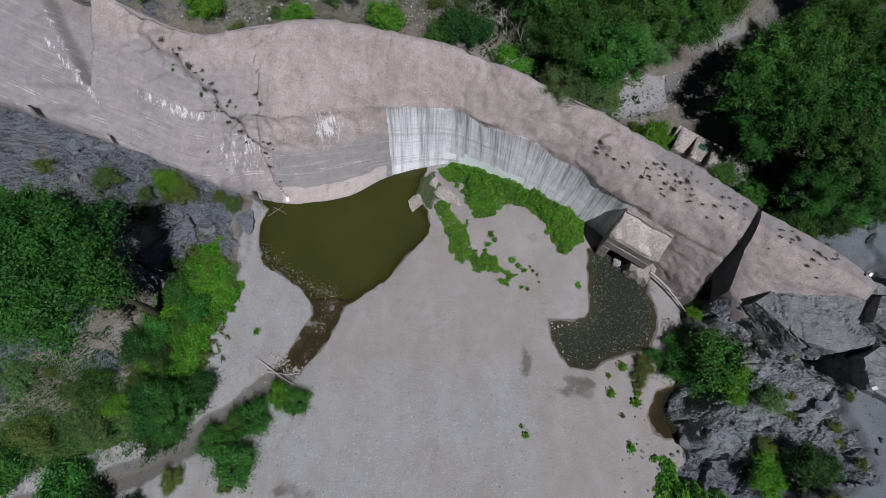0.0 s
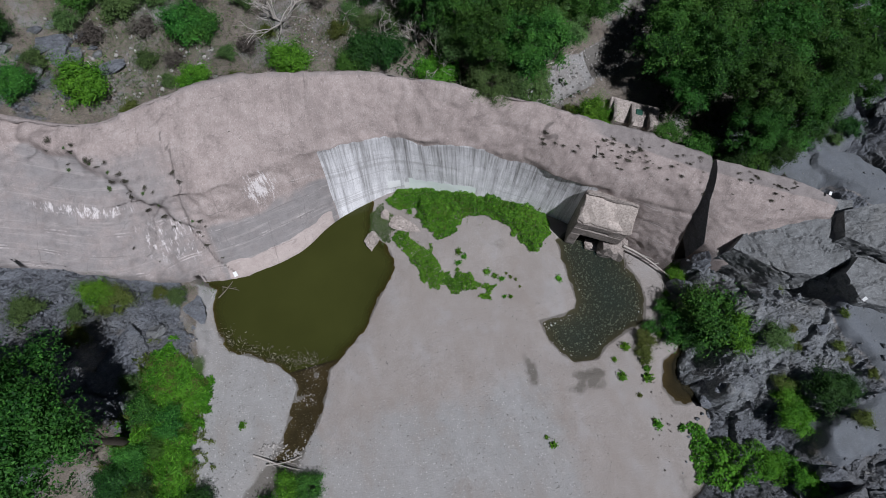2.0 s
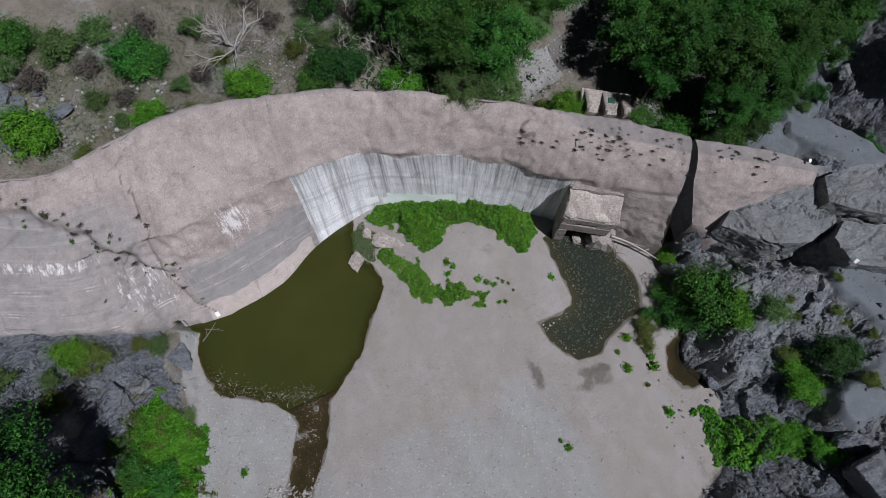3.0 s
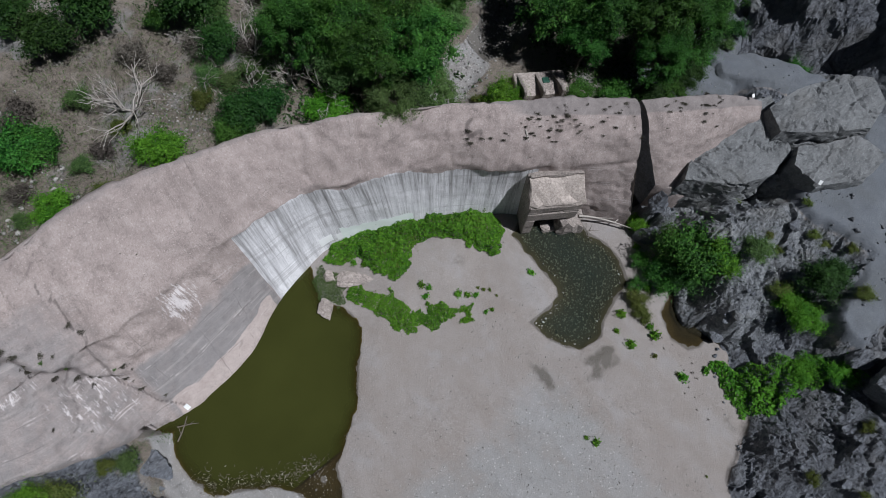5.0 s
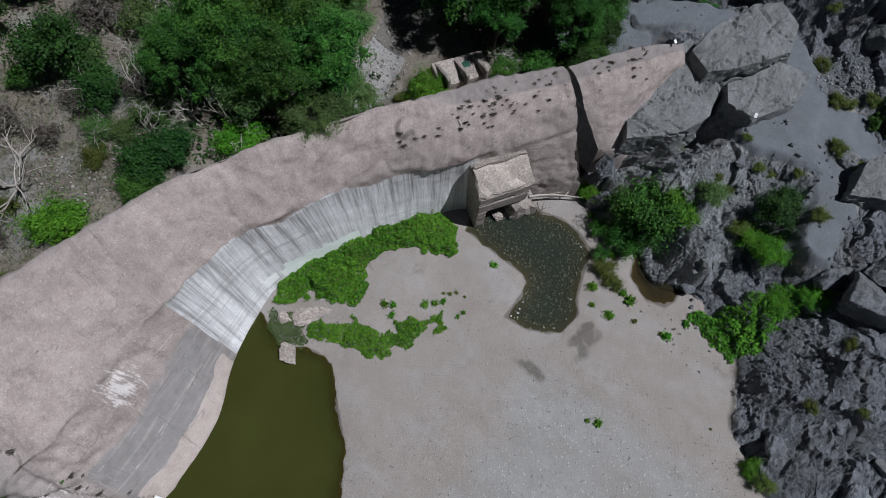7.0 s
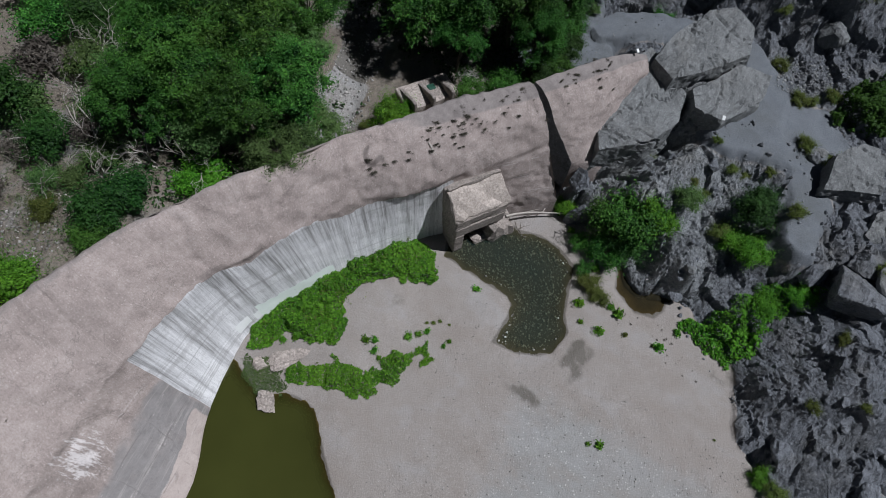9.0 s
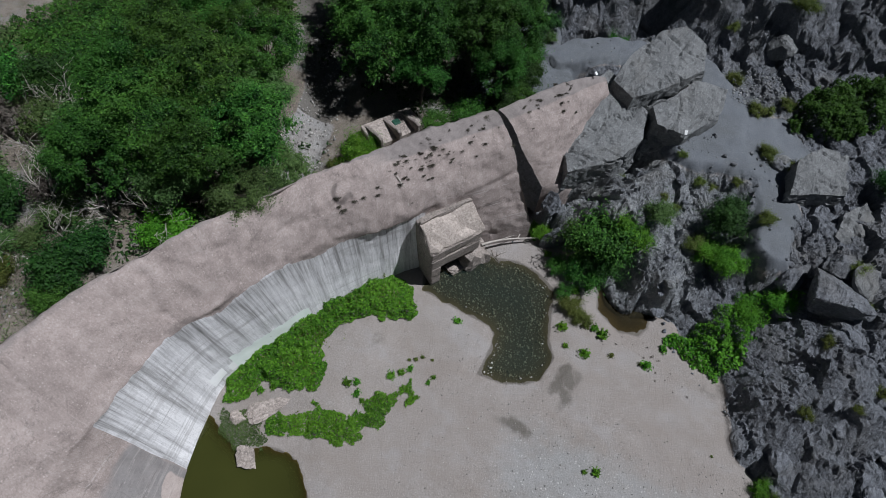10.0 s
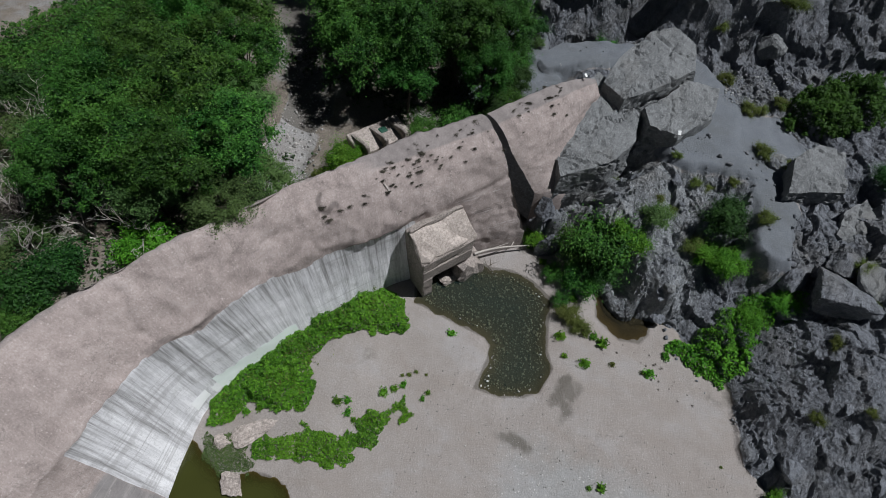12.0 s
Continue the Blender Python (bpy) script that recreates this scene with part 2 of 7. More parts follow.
def make_ground():
    m = Nodes("ground_sand_soil_rock")
    wob = m.noise(1.6, 5, 0.6)
    big, mid, fine = m.noise(0.16, 3, 0.5), m.noise(1.1, 4, 0.6), m.noise(14.0, 4, 0.65)
    peb = m.voronoi(9.0, "Color")
    pebd = m.voronoi(9.0)
    sand = m.ramp(m.math("ADD", m.math("MULTIPLY", mid, 0.5), m.math("MULTIPLY", fine, 0.5)), (0.3, (0.225, 0.195, 0.175)), (0.55, (0.275, 0.243, 0.222)), (0.75, (0.325, 0.292, 0.27)))
    grey = m.ramp(m.math("ADD", m.math("MULTIPLY", mid, 0.4), m.math("MULTIPLY", fine, 0.6)), (0.3, (0.215, 0.207, 0.20)), (0.6, (0.28, 0.275, 0.267)), (0.75, (0.35, 0.345, 0.335)))
    gravel = m.edge(m.attr("gravel"), wob, 0.3)
    base = m.mix(gravel, sand, grey)
    speck = m.ramp(m.math("MULTIPLY", m.ramp(peb, (0.72, 0.0), (0.80, 1.0)), m.ramp(pebd, (0.25, 1.0), (0.42, 0.0))), (0.0, 0.0), (1.0, 1.0))
    base = m.mix(m.math("MULTIPLY", speck, m.math("MULTIPLY_ADD", gravel, 0.5, 0.12)), base, (0.62, 0.60, 0.57))
    dark = m.ramp(m.math("MULTIPLY", m.ramp(m.voronoi(5.3, "Color"), (0.86, 0.0), (0.9, 1.0)), m.ramp(m.voronoi(5.3), (0.2, 1.0), (0.34, 0.0))), (0.0, 0.0), (1.0, 0.7))
    base = m.mix(m.math("MULTIPLY", dark, 0.3), base, (0.16, 0.14, 0.125))
    base = m.mix(m.ramp(big, (0.35, 0.0), (0.7, 0.35)), base, (0.265, 0.232, 0.212))
    grit = m.noise(15.0, 5, 0.82)
    base = m.mix(m.ramp(grit, (0.38, 0.30), (0.47, 0.0)), base, (0.15, 0.135, 0.12))
    base = m.mix(m.ramp(grit, (0.54, 0.0), (0.62, 0.36)), base, (0.50, 0.47, 0.44))
    drift = m.noise(0.42, 6, 0.66, m.warp(m.stretch(1.0, 0.55, 1.0, rot=(0, 0, 0.45)), 0.5, 1.2))
    base = m.mix(m.ramp(drift, (0.50, 0.0), (0.64, 0.40)), base, (0.225, 0.186, 0.158))
    base = m.mix(m.ramp(drift, (0.34, 0.35), (0.47, 0.0)), base, (0.335, 0.325, 0.325))
    wet = m.edge(m.attr("wet"), m.noise(2.2, 6, 0.7), 0.28)
    # damp colour; over creek and channel it also carries painted shade
    base = m.mix(m.math("MULTIPLY", wet, 0.82), base, (0.082, 0.070, 0.055))
    base = m.mix(1.0, base, (1.02, 1.05, 1.06), "MULTIPLY")
    soil = m.ramp(m.math("ADD", m.math("MULTIPLY", m.noise(0.55, 5, 0.65), 0.6), m.math("MULTIPLY", fine, 0.4)), (0.3, (0.075, 0.063, 0.051)), (0.5, (0.145, 0.124, 0.103)), (0.68, (0.25, 0.228, 0.202)))
    straw = m.noise(1.0, 6, 0.75, m.stretch(9, 22, 9, rot=(0, 0, 0.5)))
    soil = m.mix(m.ramp(straw, (0.49, 0.0), (0.58, 0.5)), soil, (0.30, 0.262, 0.205))
    soil = m.mix(m.ramp(grit, (0.40, 0.55), (0.47, 0.0)), soil, (0.055, 0.046, 0.034))
    soil = m.mix(m.ramp(m.noise(0.8, 6, 0.7), (0.54, 0.0), (0.70, 0.45)), soil, (0.085, 0.090, 0.040))
    soil = m.mix(m.ramp(m.noise(0.28, 5, 0.65), (0.52, 0.0), (0.64, 0.75)), soil, m.ramp(fine, (0.35, (0.15, 0.15, 0.148)), (0.65, (0.31, 0.31, 0.305))))
    base = m.mix(m.edge(m.attr("soil"), wob), base, soil)
    scree = m.ramp(m.math("ADD", m.math("MULTIPLY", mid, 0.5), m.math("MULTIPLY", fine, 0.5)), (0.3, (0.092, 0.104, 0.118)), (0.7, (0.168, 0.184, 0.204)))
    scree = m.mix(m.ramp(drift, (0.42, 0.0), (0.62, 0.6)), scree, (0.098, 0.106, 0.108))
    scree = m.mix(m.ramp(grit, (0.56, 0.0), (0.64, 0.5)), scree, (0.27, 0.285, 0.295))
    scree = m.mix(m.ramp(grit, (0.36, 0.5), (0.45, 0.0)), scree, (0.055, 0.06, 0.066))
    base = m.mix(m.edge(m.attr("scree"), wob), base, scree)
    rock, st, n2 = rock_colour(m)
    rock = m.mix(m.math("MULTIPLY", m.attr("pale"), 0.8), rock, m.mix(1.0, rock, (1.75, 1.72, 1.60), "MULTIPLY"))
    rmask = m.edge(m.attr("rock"), wob)
    base = m.mix(rmask, base, rock)
    grass = m.ramp(m.noise(2.6, 6, 0.7), (0.3, (0.020, 0.042, 0.010)), (0.6, (0.055, 0.10, 0.02)), (0.75, (0.12, 0.14, 0.05)))
    base = m.mix(m.edge(m.attr("grass"), m.noise(1.9, 6, 0.7), 0.2), base, grass)
    h = m.math("ADD", m.math("MULTIPLY", fine, 0.035), m.math("MULTIPLY", m.math("SUBTRACT", 0.5, pebd), 0.012))
    h = m.math("ADD", h, m.math("MULTIPLY", drift, 0.05))
    h = m.math("ADD", h, m.math("MULTIPLY", st, m.math("MULTIPLY_ADD", rmask, 0.9, 0.02)))
    m.shader(base, m.math("SUBTRACT", m.math("MULTIPLY_ADD", wet, -0.35, 0.92), m.math("MULTIPLY", rmask, 0.40), None, True), m.bump(h, 0.95, 1.0), spec=0.42)
    return m.mat


def make_dam():
    m = Nodes("weathered_dam_concrete")
    uv = m.uv()
    big, mid, fine = m.noise(0.22, 5, 0.6), m.noise(1.7, 8, 0.74), m.noise(13.0, 6, 0.78)
    wob = m.noise(1.2, 6, 0.7)
    pink = m.ramp(m.math("ADD", m.math("MULTIPLY", mid, 0.5), m.math("MULTIPLY", fine, 0.5)), (0.32, (0.215, 0.183, 0.166)), (0.5, (0.335, 0.290, 0.264)), (0.68, (0.45, 0.402, 0.372)))
    pink = m.mix(m.ramp(big, (0.38, 0.0), (0.66, 0.55)), pink, (0.27, 0.235, 0.215))
    blotch = m.noise(0.8, 10, 0.72, None, 0.4)
    pink = m.mix(m.ramp(blotch, (0.36, 0.5), (0.48, 0.0)), pink, (0.205, 0.175, 0.16))
    pink = m.mix(m.ramp(blotch, (0.53, 0.0), (0.62, 0.35)), pink, (0.44, 0.395, 0.365))
    agg = m.math("MULTIPLY", m.ramp(m.voronoi(13.0, "Color"), (0.78, 0.0), (0.86, 1.0)), m.ramp(m.voronoi(13.0), (0.22, 1.0), (0.4, 0.0)))
    pink = m.mix(m.math("MULTIPLY", agg, 0.5), pink, (0.55, 0.50, 0.46))
    run = m.noise(1.0, 5, 0.6, m.stretch(1.5, 0.16, 1, uv))
    pink = m.mix(m.ramp(run, (0.52, 0.0), (0.75, 0.42)), pink, (0.17, 0.145, 0.13))
    wander = m.math("ABSOLUTE", m.math("SUBTRACT", m.noise(0.42, 7, 0.62), 0.5))
    cracks = m.math("MULTIPLY", m.ramp(wander, (0.0, 1.0), (0.009, 0.0)), m.ramp(m.noise(0.6, 4, 0.6), (0.42, 0.0), (0.54, 1.0)))
    wander2 = m.math("ABSOLUTE", m.math("SUBTRACT", m.noise(0.95, 8, 0.66, m.stretch(1, 1, 1, None, (0.4, 0.2, 0.9)), 0.4), 0.5))
    cracks = m.math("MAXIMUM", cracks, m.math("MULTIPLY", m.ramp(wander2, (0.0, 1.0), (0.012, 0.0)), m.ramp(m.noise(0.45, 5, 0.65, m.stretch(1, 1, 1, None, (0.0, 0.0, 1.9))), (0.50, 0.0), (0.58, 0.8))))
    pink = m.mix(m.math("MULTIPLY", cracks, 0.22), pink, (0.11, 0.10, 0.09))
    run2 = m.noise(1.0, 7, 0.75, m.stretch(5.0, 0.55, 1, uv))
    pink = m.mix(m.ramp(run2, (0.54, 0.0), (0.74, 0.42)), pink, (0.19, 0.165, 0.15))
    pink = m.mix(m.ramp(run2, (0.28, 0.5), (0.44, 0.0)), pink, (0.47, 0.425, 0.39))
    grit = m.noise(13.0, 7, 0.84, m.stretch(1.0, 0.6, 1, uv))
    pink = m.mix(m.ramp(grit, (0.39, 0.40), (0.47, 0.0)), pink, (0.165, 0.138, 0.122))
    pink = m.mix(m.ramp(grit, (0.54, 0.0), (0.62, 0.42)), pink, (0.52, 0.475, 0.44))
    spots = m.math("MULTIPLY", m.ramp(m.voronoi(5.5, "Color"), (0.70, 0.0), (0.76, 1.0)), m.ramp(m.voronoi(5.5), (0.16, 1.0), (0.24, 0.0)))
    pink = m.mix(m.math("MULTIPLY", spots, 0.3), pink, (0.66, 0.61, 0.56))
    sep = m.tree.nodes.new("ShaderNodeSeparateXYZ")
    m.put(sep.inputs[0], uv)
    lift = m.math("ABSOLUTE", m.math("SUBTRACT", m.math("FRACT", m.math("MULTIPLY_ADD", sep.outputs[1], 0.8, m.math("MULTIPLY", m.noise(0.5, 3, 0.5), 0.25))), 0.5))
    panel = m.math("ABSOLUTE", m.math("SUBTRACT", m.math("FRACT", m.math("MULTIPLY_ADD", sep.outputs[0], 0.42, m.math("MULTIPLY", m.noise(0.4, 3, 0.5), 0.35))), 0.5))
    seams = m.math("MULTIPLY", m.ramp(m.math("MINIMUM", lift, m.math("MULTIPLY", panel, 1.9)), (0.0, 1.0), (0.034, 0.0)), m.ramp(m.noise(0.5, 6, 0.75), (0.48, 0.0), (0.60, 1.0)))
    seams = m.math("MULTIPLY", seams, m.ramp(m.attr("low"), (0.02, 0.25), (0.2, 1.0)))
    grey = m.ramp(m.math("ADD", m.math("MULTIPLY", mid, 0.6), m.math("MULTIPLY", fine, 0.4)), (0.3, (0.17, 0.165, 0.16)), (0.7, (0.29, 0.28, 0.27)))
    lines = m.noise(1.0, 8, 0.72, m.stretch(0.22, 3.4, 1, uv))
    grey = m.mix(m.ramp(lines, (0.52, 0.0), (0.68, 0.6)), grey, (0.40, 0.385, 0.36))
    efflo = m.noise(1.0, 9, 0.78, m.stretch(4.5, 1.1, 1, uv))
    efflo = m.ramp(m.math("ADD", efflo, m.math("MULTIPLY_ADD", m.attr("white"), 0.14, -0.14)), (0.44, 0.0), (0.50, 0.8))
    efflo = m.math("MULTIPLY", efflo, m.ramp(m.attr("white"), (0.12, 0.0), (0.3, 1.0)))
    streak = m.noise(1.0, 6, 0.68, m.stretch(2.0, 0.09, 1, uv))
    streak2 = m.noise(1.0, 6, 0.7, m.stretch(7.0, 0.30, 1, uv))
    sfac = m.math("ADD", m.math("MULTIPLY", streak, 0.6), m.math("MULTIPLY", streak2, 0.4))
    sfac = m.math("ADD", sfac, m.math("MULTIPLY_ADD", m.attr("low"), 0.09, -0.05))
    strip = m.ramp(sfac, (0.34, (0.19, 0.188, 0.186)), (0.41, (0.33, 0.33, 0.33)), (0.47, (0.53, 0.535, 0.545)), (0.58, (0.74, 0.747, 0.755)))
    strip = m.mix(m.ramp(m.noise(2.0, 7, 0.75), (0.52, 0.0), (0.70, 0.55)), strip, (0.36, 0.36, 0.355))
    boards = m.noise(1.0, 2, 0.5, m.stretch(0.05, 3.3, 1, uv))
    strip = m.mix(m.ramp(boards, (0.34, 0.35), (0.40, 0.0)), strip, (0.26, 0.255, 0.25))
    strip = m.mix(m.math("MULTIPLY", m.ramp(m.math("MINIMUM", lift, panel), (0.0, 1.0), (0.030, 0.0)), 0.2), strip, (0.16, 0.158, 0.155))
    strip = m.mix(m.ramp(grit, (0.36, 0.5), (0.47, 0.0)), strip, (0.22, 0.22, 0.215))
    apron = m.ramp(m.math("ADD", m.math("MULTIPLY", mid, 0.6), m.math("MULTIPLY", fine, 0.4)), (0.3, (0.32, 0.27, 0.245)), (0.7, (0.50, 0.45, 0.41)))
    crest = m.ramp(m.math("ADD", m.math("MULTIPLY", mid, 0.5), m.math("MULTIPLY", fine, 0.5)), (0.3, (0.15, 0.135, 0.125)), (0.7, (0.29, 0.27, 0.255)))
    c = m.mix(m.edge(m.attr("crest"), wob, 0.25), pink, crest)
    c = m.mix(m.edge(m.attr("grey"), wob, 0.3), c, grey)
    c = m.mix(m.edge(m.attr("apron"), wob, 0.1), c, apron)
    c = m.mix(m.math("MULTIPLY", seams, 0.5), c, (0.125, 0.115, 0.108))
    c = m.mix(m.math("MULTIPLY", m.math("MULTIPLY", m.ramp(lift, (0.03, 0.0), (0.05, 1.0), (0.075, 1.0), (0.11, 0.0)), m.ramp(m.noise(0.7, 8, 0.8), (0.52, 0.0), (0.60, 1.0))), m.ramp(m.attr("low"), (0.02, 0.0), (0.15, 0.7))), c, (0.52, 0.49, 0.465))
    c = m.mix(efflo, c, (0.66, 0.64, 0.62))
    c = m.mix(m.math("MULTIPLY", m.ramp(m.math("MULTIPLY", m.attr("joint"), m.math("ADD", m.noise(5.0, 5, 0.7), 0.45)), (0.28, 0.0), (0.75, 1.0)), 0.6), c, (0.085, 0.075, 0.068))
    smask = m.edge(m.attr("strip"), m.noise(1.4, 4, 0.6, m.stretch(2.2, 0.5, 1, uv)), 0.06)
    c = m.mix(1.0, c, (1.13, 1.105, 1.125), "MULTIPLY")
    c = m.mix(m.math("MULTIPLY", cracks, 0.22), c, (0.10, 0.09, 0.082))
    c = m.mix(smask, c, m.mix(1.0, strip, (1.13, 1.12, 1.12), "MULTIPLY"))
    h = m.math("ADD", m.math("MULTIPLY", fine, 0.7), m.math("MULTIPLY", mid, 0.8))
    h = m.math("ADD", h, m.math("MULTIPLY", grit, 0.5))
    m.shader(c, 0.93, m.bump(h, 0.6, 0.06), spec=0.2)
    return m.mat


def make_rock(name, rough=0.75, *tones):
    m = Nodes(name)
    c, st, n2 = rock_colour(m, *tones)
    m.shader(c, 0.62, m.bump(st, rough, 1.0), spec=0.4)
    return m.mat


def make_plain(name, lo, hi, scale=3.0, rough=0.9, bump=0.4, dist=0.04, metal=0.0, stains=None, gritty=0.0):
    m = Nodes(name)
    f, g = m.noise(scale, 6, 0.65), m.noise(scale * 6, 4, 0.6)
    c = m.ramp(m.math("ADD", m.math("MULTIPLY", f, 0.6), m.math("MULTIPLY", g, 0.4)), (0.3, lo), (0.7, hi))
    if stains:
        c = m.mix(m.ramp(m.noise(scale * 0.35, 5, 0.65), (0.48, 0.0), (0.68, 0.75)), c, stains)
    if gritty:
        k = m.noise(8.0, 7, 0.84)
        c = m.mix(m.ramp(k, (0.41, gritty), (0.48, 0.0)), c, tuple(0.5 * v for v in lo))
        c = m.mix(m.ramp(k, (0.52, 0.0), (0.59, gritty)), c, tuple(1.25 * v for v in hi))
    m.shader(c, rough, m.bump(m.math("ADD", f, m.math("MULTIPLY", g, 0.5)), bump, dist), metal=metal, spec=0.3)
    return m.mat


def make_leaf(name, dark, mid, light, trans=0.25):
    m = Nodes(name)
    geo = m.tree.nodes.new("ShaderNodeNewGeometry")
    info = m.tree.nodes.new("ShaderNodeObjectInfo")
    c = m.ramp(geo.outputs["Random Per Island"], (0.0, dark), (0.6, mid), (0.85, tuple(0.5 * (a + b) for a, b in zip(mid, light))), (1.0, tuple(1.25 * v for v in light)))
    patch = m.noise(0.55, 3, 0.6)
    c = m.mix(m.ramp(patch, (0.42, 0.0), (0.68, 0.55)), c, light)
    hsv = m.tree.nodes.new("ShaderNodeHueSaturation")
    m.put(hsv.inputs["Hue"], m.math("MULTIPLY_ADD", info.outputs["Random"], 0.035, 0.483))
    m.put(hsv.inputs["Value"], m.math("MULTIPLY_ADD", info.outputs["Random"], 0.5, 0.75))
    m.put(hsv.inputs["Color"], c)
    b = m.shader(hsv.outputs[0], 0.6, spec=0.2)
    t = m.tree.nodes.new("ShaderNodeBsdfTranslucent")
    m.put(t.inputs[0], hsv.outputs[0])
    mx = m.tree.nodes.new("ShaderNodeMixShader")
    mx.inputs[0].default_value = trans
    m.tree.links.new(b.outputs[0], mx.inputs[1])
    m.tree.links.new(t.outputs[0], mx.inputs[2])
    m.tree.links.new(mx.outputs[0], m.out.inputs[0])
    return m.mat


def make_water(name, deep, clear, bump, murk=6.0, tint=(0.62, 0.60, 0.44)):
    """Water that hides its bed more the deeper it is."""
    m = Nodes(name)
    n = m.noise(0.25, 3, 0.5)
    ripple = m.noise(5.0, 3, 0.5)
    c = m.ramp(n, (0.3, deep), (0.7, tuple(v * 1.25 for v in deep)))
    b = m.shader(c, 0.06, m.bump(ripple, bump, 0.02), spec=0.5, IOR=1.33)
    t = m.tree.nodes.new("ShaderNodeBsdfTransparent")
    t.inputs[0].default_value = (*tint, 1)
    see = m.math("POWER", 2.718, m.math("MULTIPLY", m.math("MAXIMUM", m.attr("depth"), 0.0), -murk))
    mx = m.tree.nodes.new("ShaderNodeMixShader")
    m.put(mx.inputs[0], m.math("MULTIPLY_ADD", see, 0.93 - clear, clear))
    m.tree.links.new(b.outputs[0], mx.inputs[1])
    m.tree.links.new(t.outputs[0], mx.inputs[2])
    m.tree.links.new(mx.outputs[0], m.out.inputs[0])
    return m.mat


GROUND, DAM, ROCK = make_ground(), make_dam(), make_rock("slate_rock")
ROCK_PALE = make_rock("weathered_pale_slate", 0.5, (0.100, 0.106, 0.108), (0.235, 0.246, 0.248))
CONCRETE = make_plain("old_concrete", (0.20, 0.175, 0.155), (0.36, 0.32, 0.29), 2.2, 0.93, 0.6, 0.06, stains=(0.16, 0.142, 0.13), gritty=0.6)
RUBBLE = make_plain("pale_broken_concrete", (0.26, 0.225, 0.20), (0.47, 0.415, 0.375), 2.5, 0.93, 0.6, 0.06, stains=(0.20, 0.175, 0.16), gritty=0.65)
ROOF = make_plain("pale_roof_rubble", (0.32, 0.275, 0.245), (0.53, 0.47, 0.42), 1.8, 0.95, 0.7, 0.08, stains=(0.30, 0.262, 0.23), gritty=0.5)
BARK = make_plain("bark", (0.040, 0.032, 0.026), (0.105, 0.088, 0.070), 6.0, 0.9)
DEADWOOD = make_plain("bleached_deadwood", (0.30, 0.27, 0.24), (0.52, 0.49, 0.45), 7.0, 0.85)
DARKWOOD = make_plain("wet_driftwood", (0.06, 0.05, 0.04), (0.22, 0.19, 0.155), 7.0, 0.85)
WHITE_PAINT = make_plain("white_paint", (0.76, 0.78, 0.77), (0.86, 0.87, 0.86), 1.5, 0.7, 0.2, 0.01)
MINT_PAINT = make_plain("pale_mint_paint", (0.72, 0.80, 0.75), (0.82, 0.88, 0.84), 1.5, 0.75, 0.2, 0.01)
GREEN_METAL = make_plain("green_painted_steel", (0.02, 0.07, 0.05), (0.035, 0.11, 0.075), 5.0, 0.5, 0.2, 0.01)
PALE_STONE = make_plain("pale_river_stones", (0.42, 0.43, 0.42), (0.72, 0.73, 0.72), 1.6, 0.8, 0.3, 0.02)
PEBBLE = make_plain("river_stones", (0.20, 0.19, 0.175), (0.46, 0.44, 0.41), 1.6, 0.85, 0.3, 0.02)
LEAF = make_leaf("leaf_green", (0.008, 0.034, 0.006), (0.025, 0.100, 0.014), (0.085, 0.215, 0.030), 0.20)
LEAF_DEEP = make_leaf("leaf_deep_green", (0.006, 0.026, 0.004), (0.019, 0.076, 0.010), (0.060, 0.160, 0.022), 0.20)
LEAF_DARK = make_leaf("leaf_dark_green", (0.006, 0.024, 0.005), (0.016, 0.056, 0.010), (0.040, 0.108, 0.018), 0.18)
LEAF_IVY = make_leaf("leaf_ivy_green", (0.010, 0.040, 0.005), (0.030, 0.096, 0.010), (0.062, 0.160, 0.018))
LEAF_OLIVE = make_leaf("leaf_grey_green", (0.036, 0.070, 0.022), (0.070, 0.136, 0.038), (0.130, 0.215, 0.065))
LEAF_BRIGHT = make_leaf("leaf_bright_green", (0.022, 0.080, 0.006), (0.062, 0.190, 0.012), (0.140, 0.320, 0.025))
LEAF_YELLOW = make_leaf("leaf_yellow_green", (0.045, 0.070, 0.013), (0.085, 0.120, 0.022), (0.140, 0.165, 0.042))
LEAF_DRY = make_leaf("dry_brown_twigs", (0.050, 0.042, 0.035), (0.100, 0.088, 0.074), (0.165, 0.148, 0.125))
LEAF_SCRUB = make_leaf("dark_crest_scrub", (0.036, 0.034, 0.026), (0.066, 0.062, 0.047), (0.115, 0.106, 0.080))
MURK = make_water("murky_olive_water", (0.036, 0.040, 0.010), 0.0, 0.05, 6.5, (0.58, 0.52, 0.30))
CLEAR = make_water("dark_clear_water", (0.019, 0.034, 0.031), 0.36, 0.12, 4.3, (0.64, 0.63, 0.50))
BROWN = make_water("brown_shallow_water", (0.026, 0.023, 0.014), 0.25, 0.08, 6.0, (0.60, 0.54, 0.38))

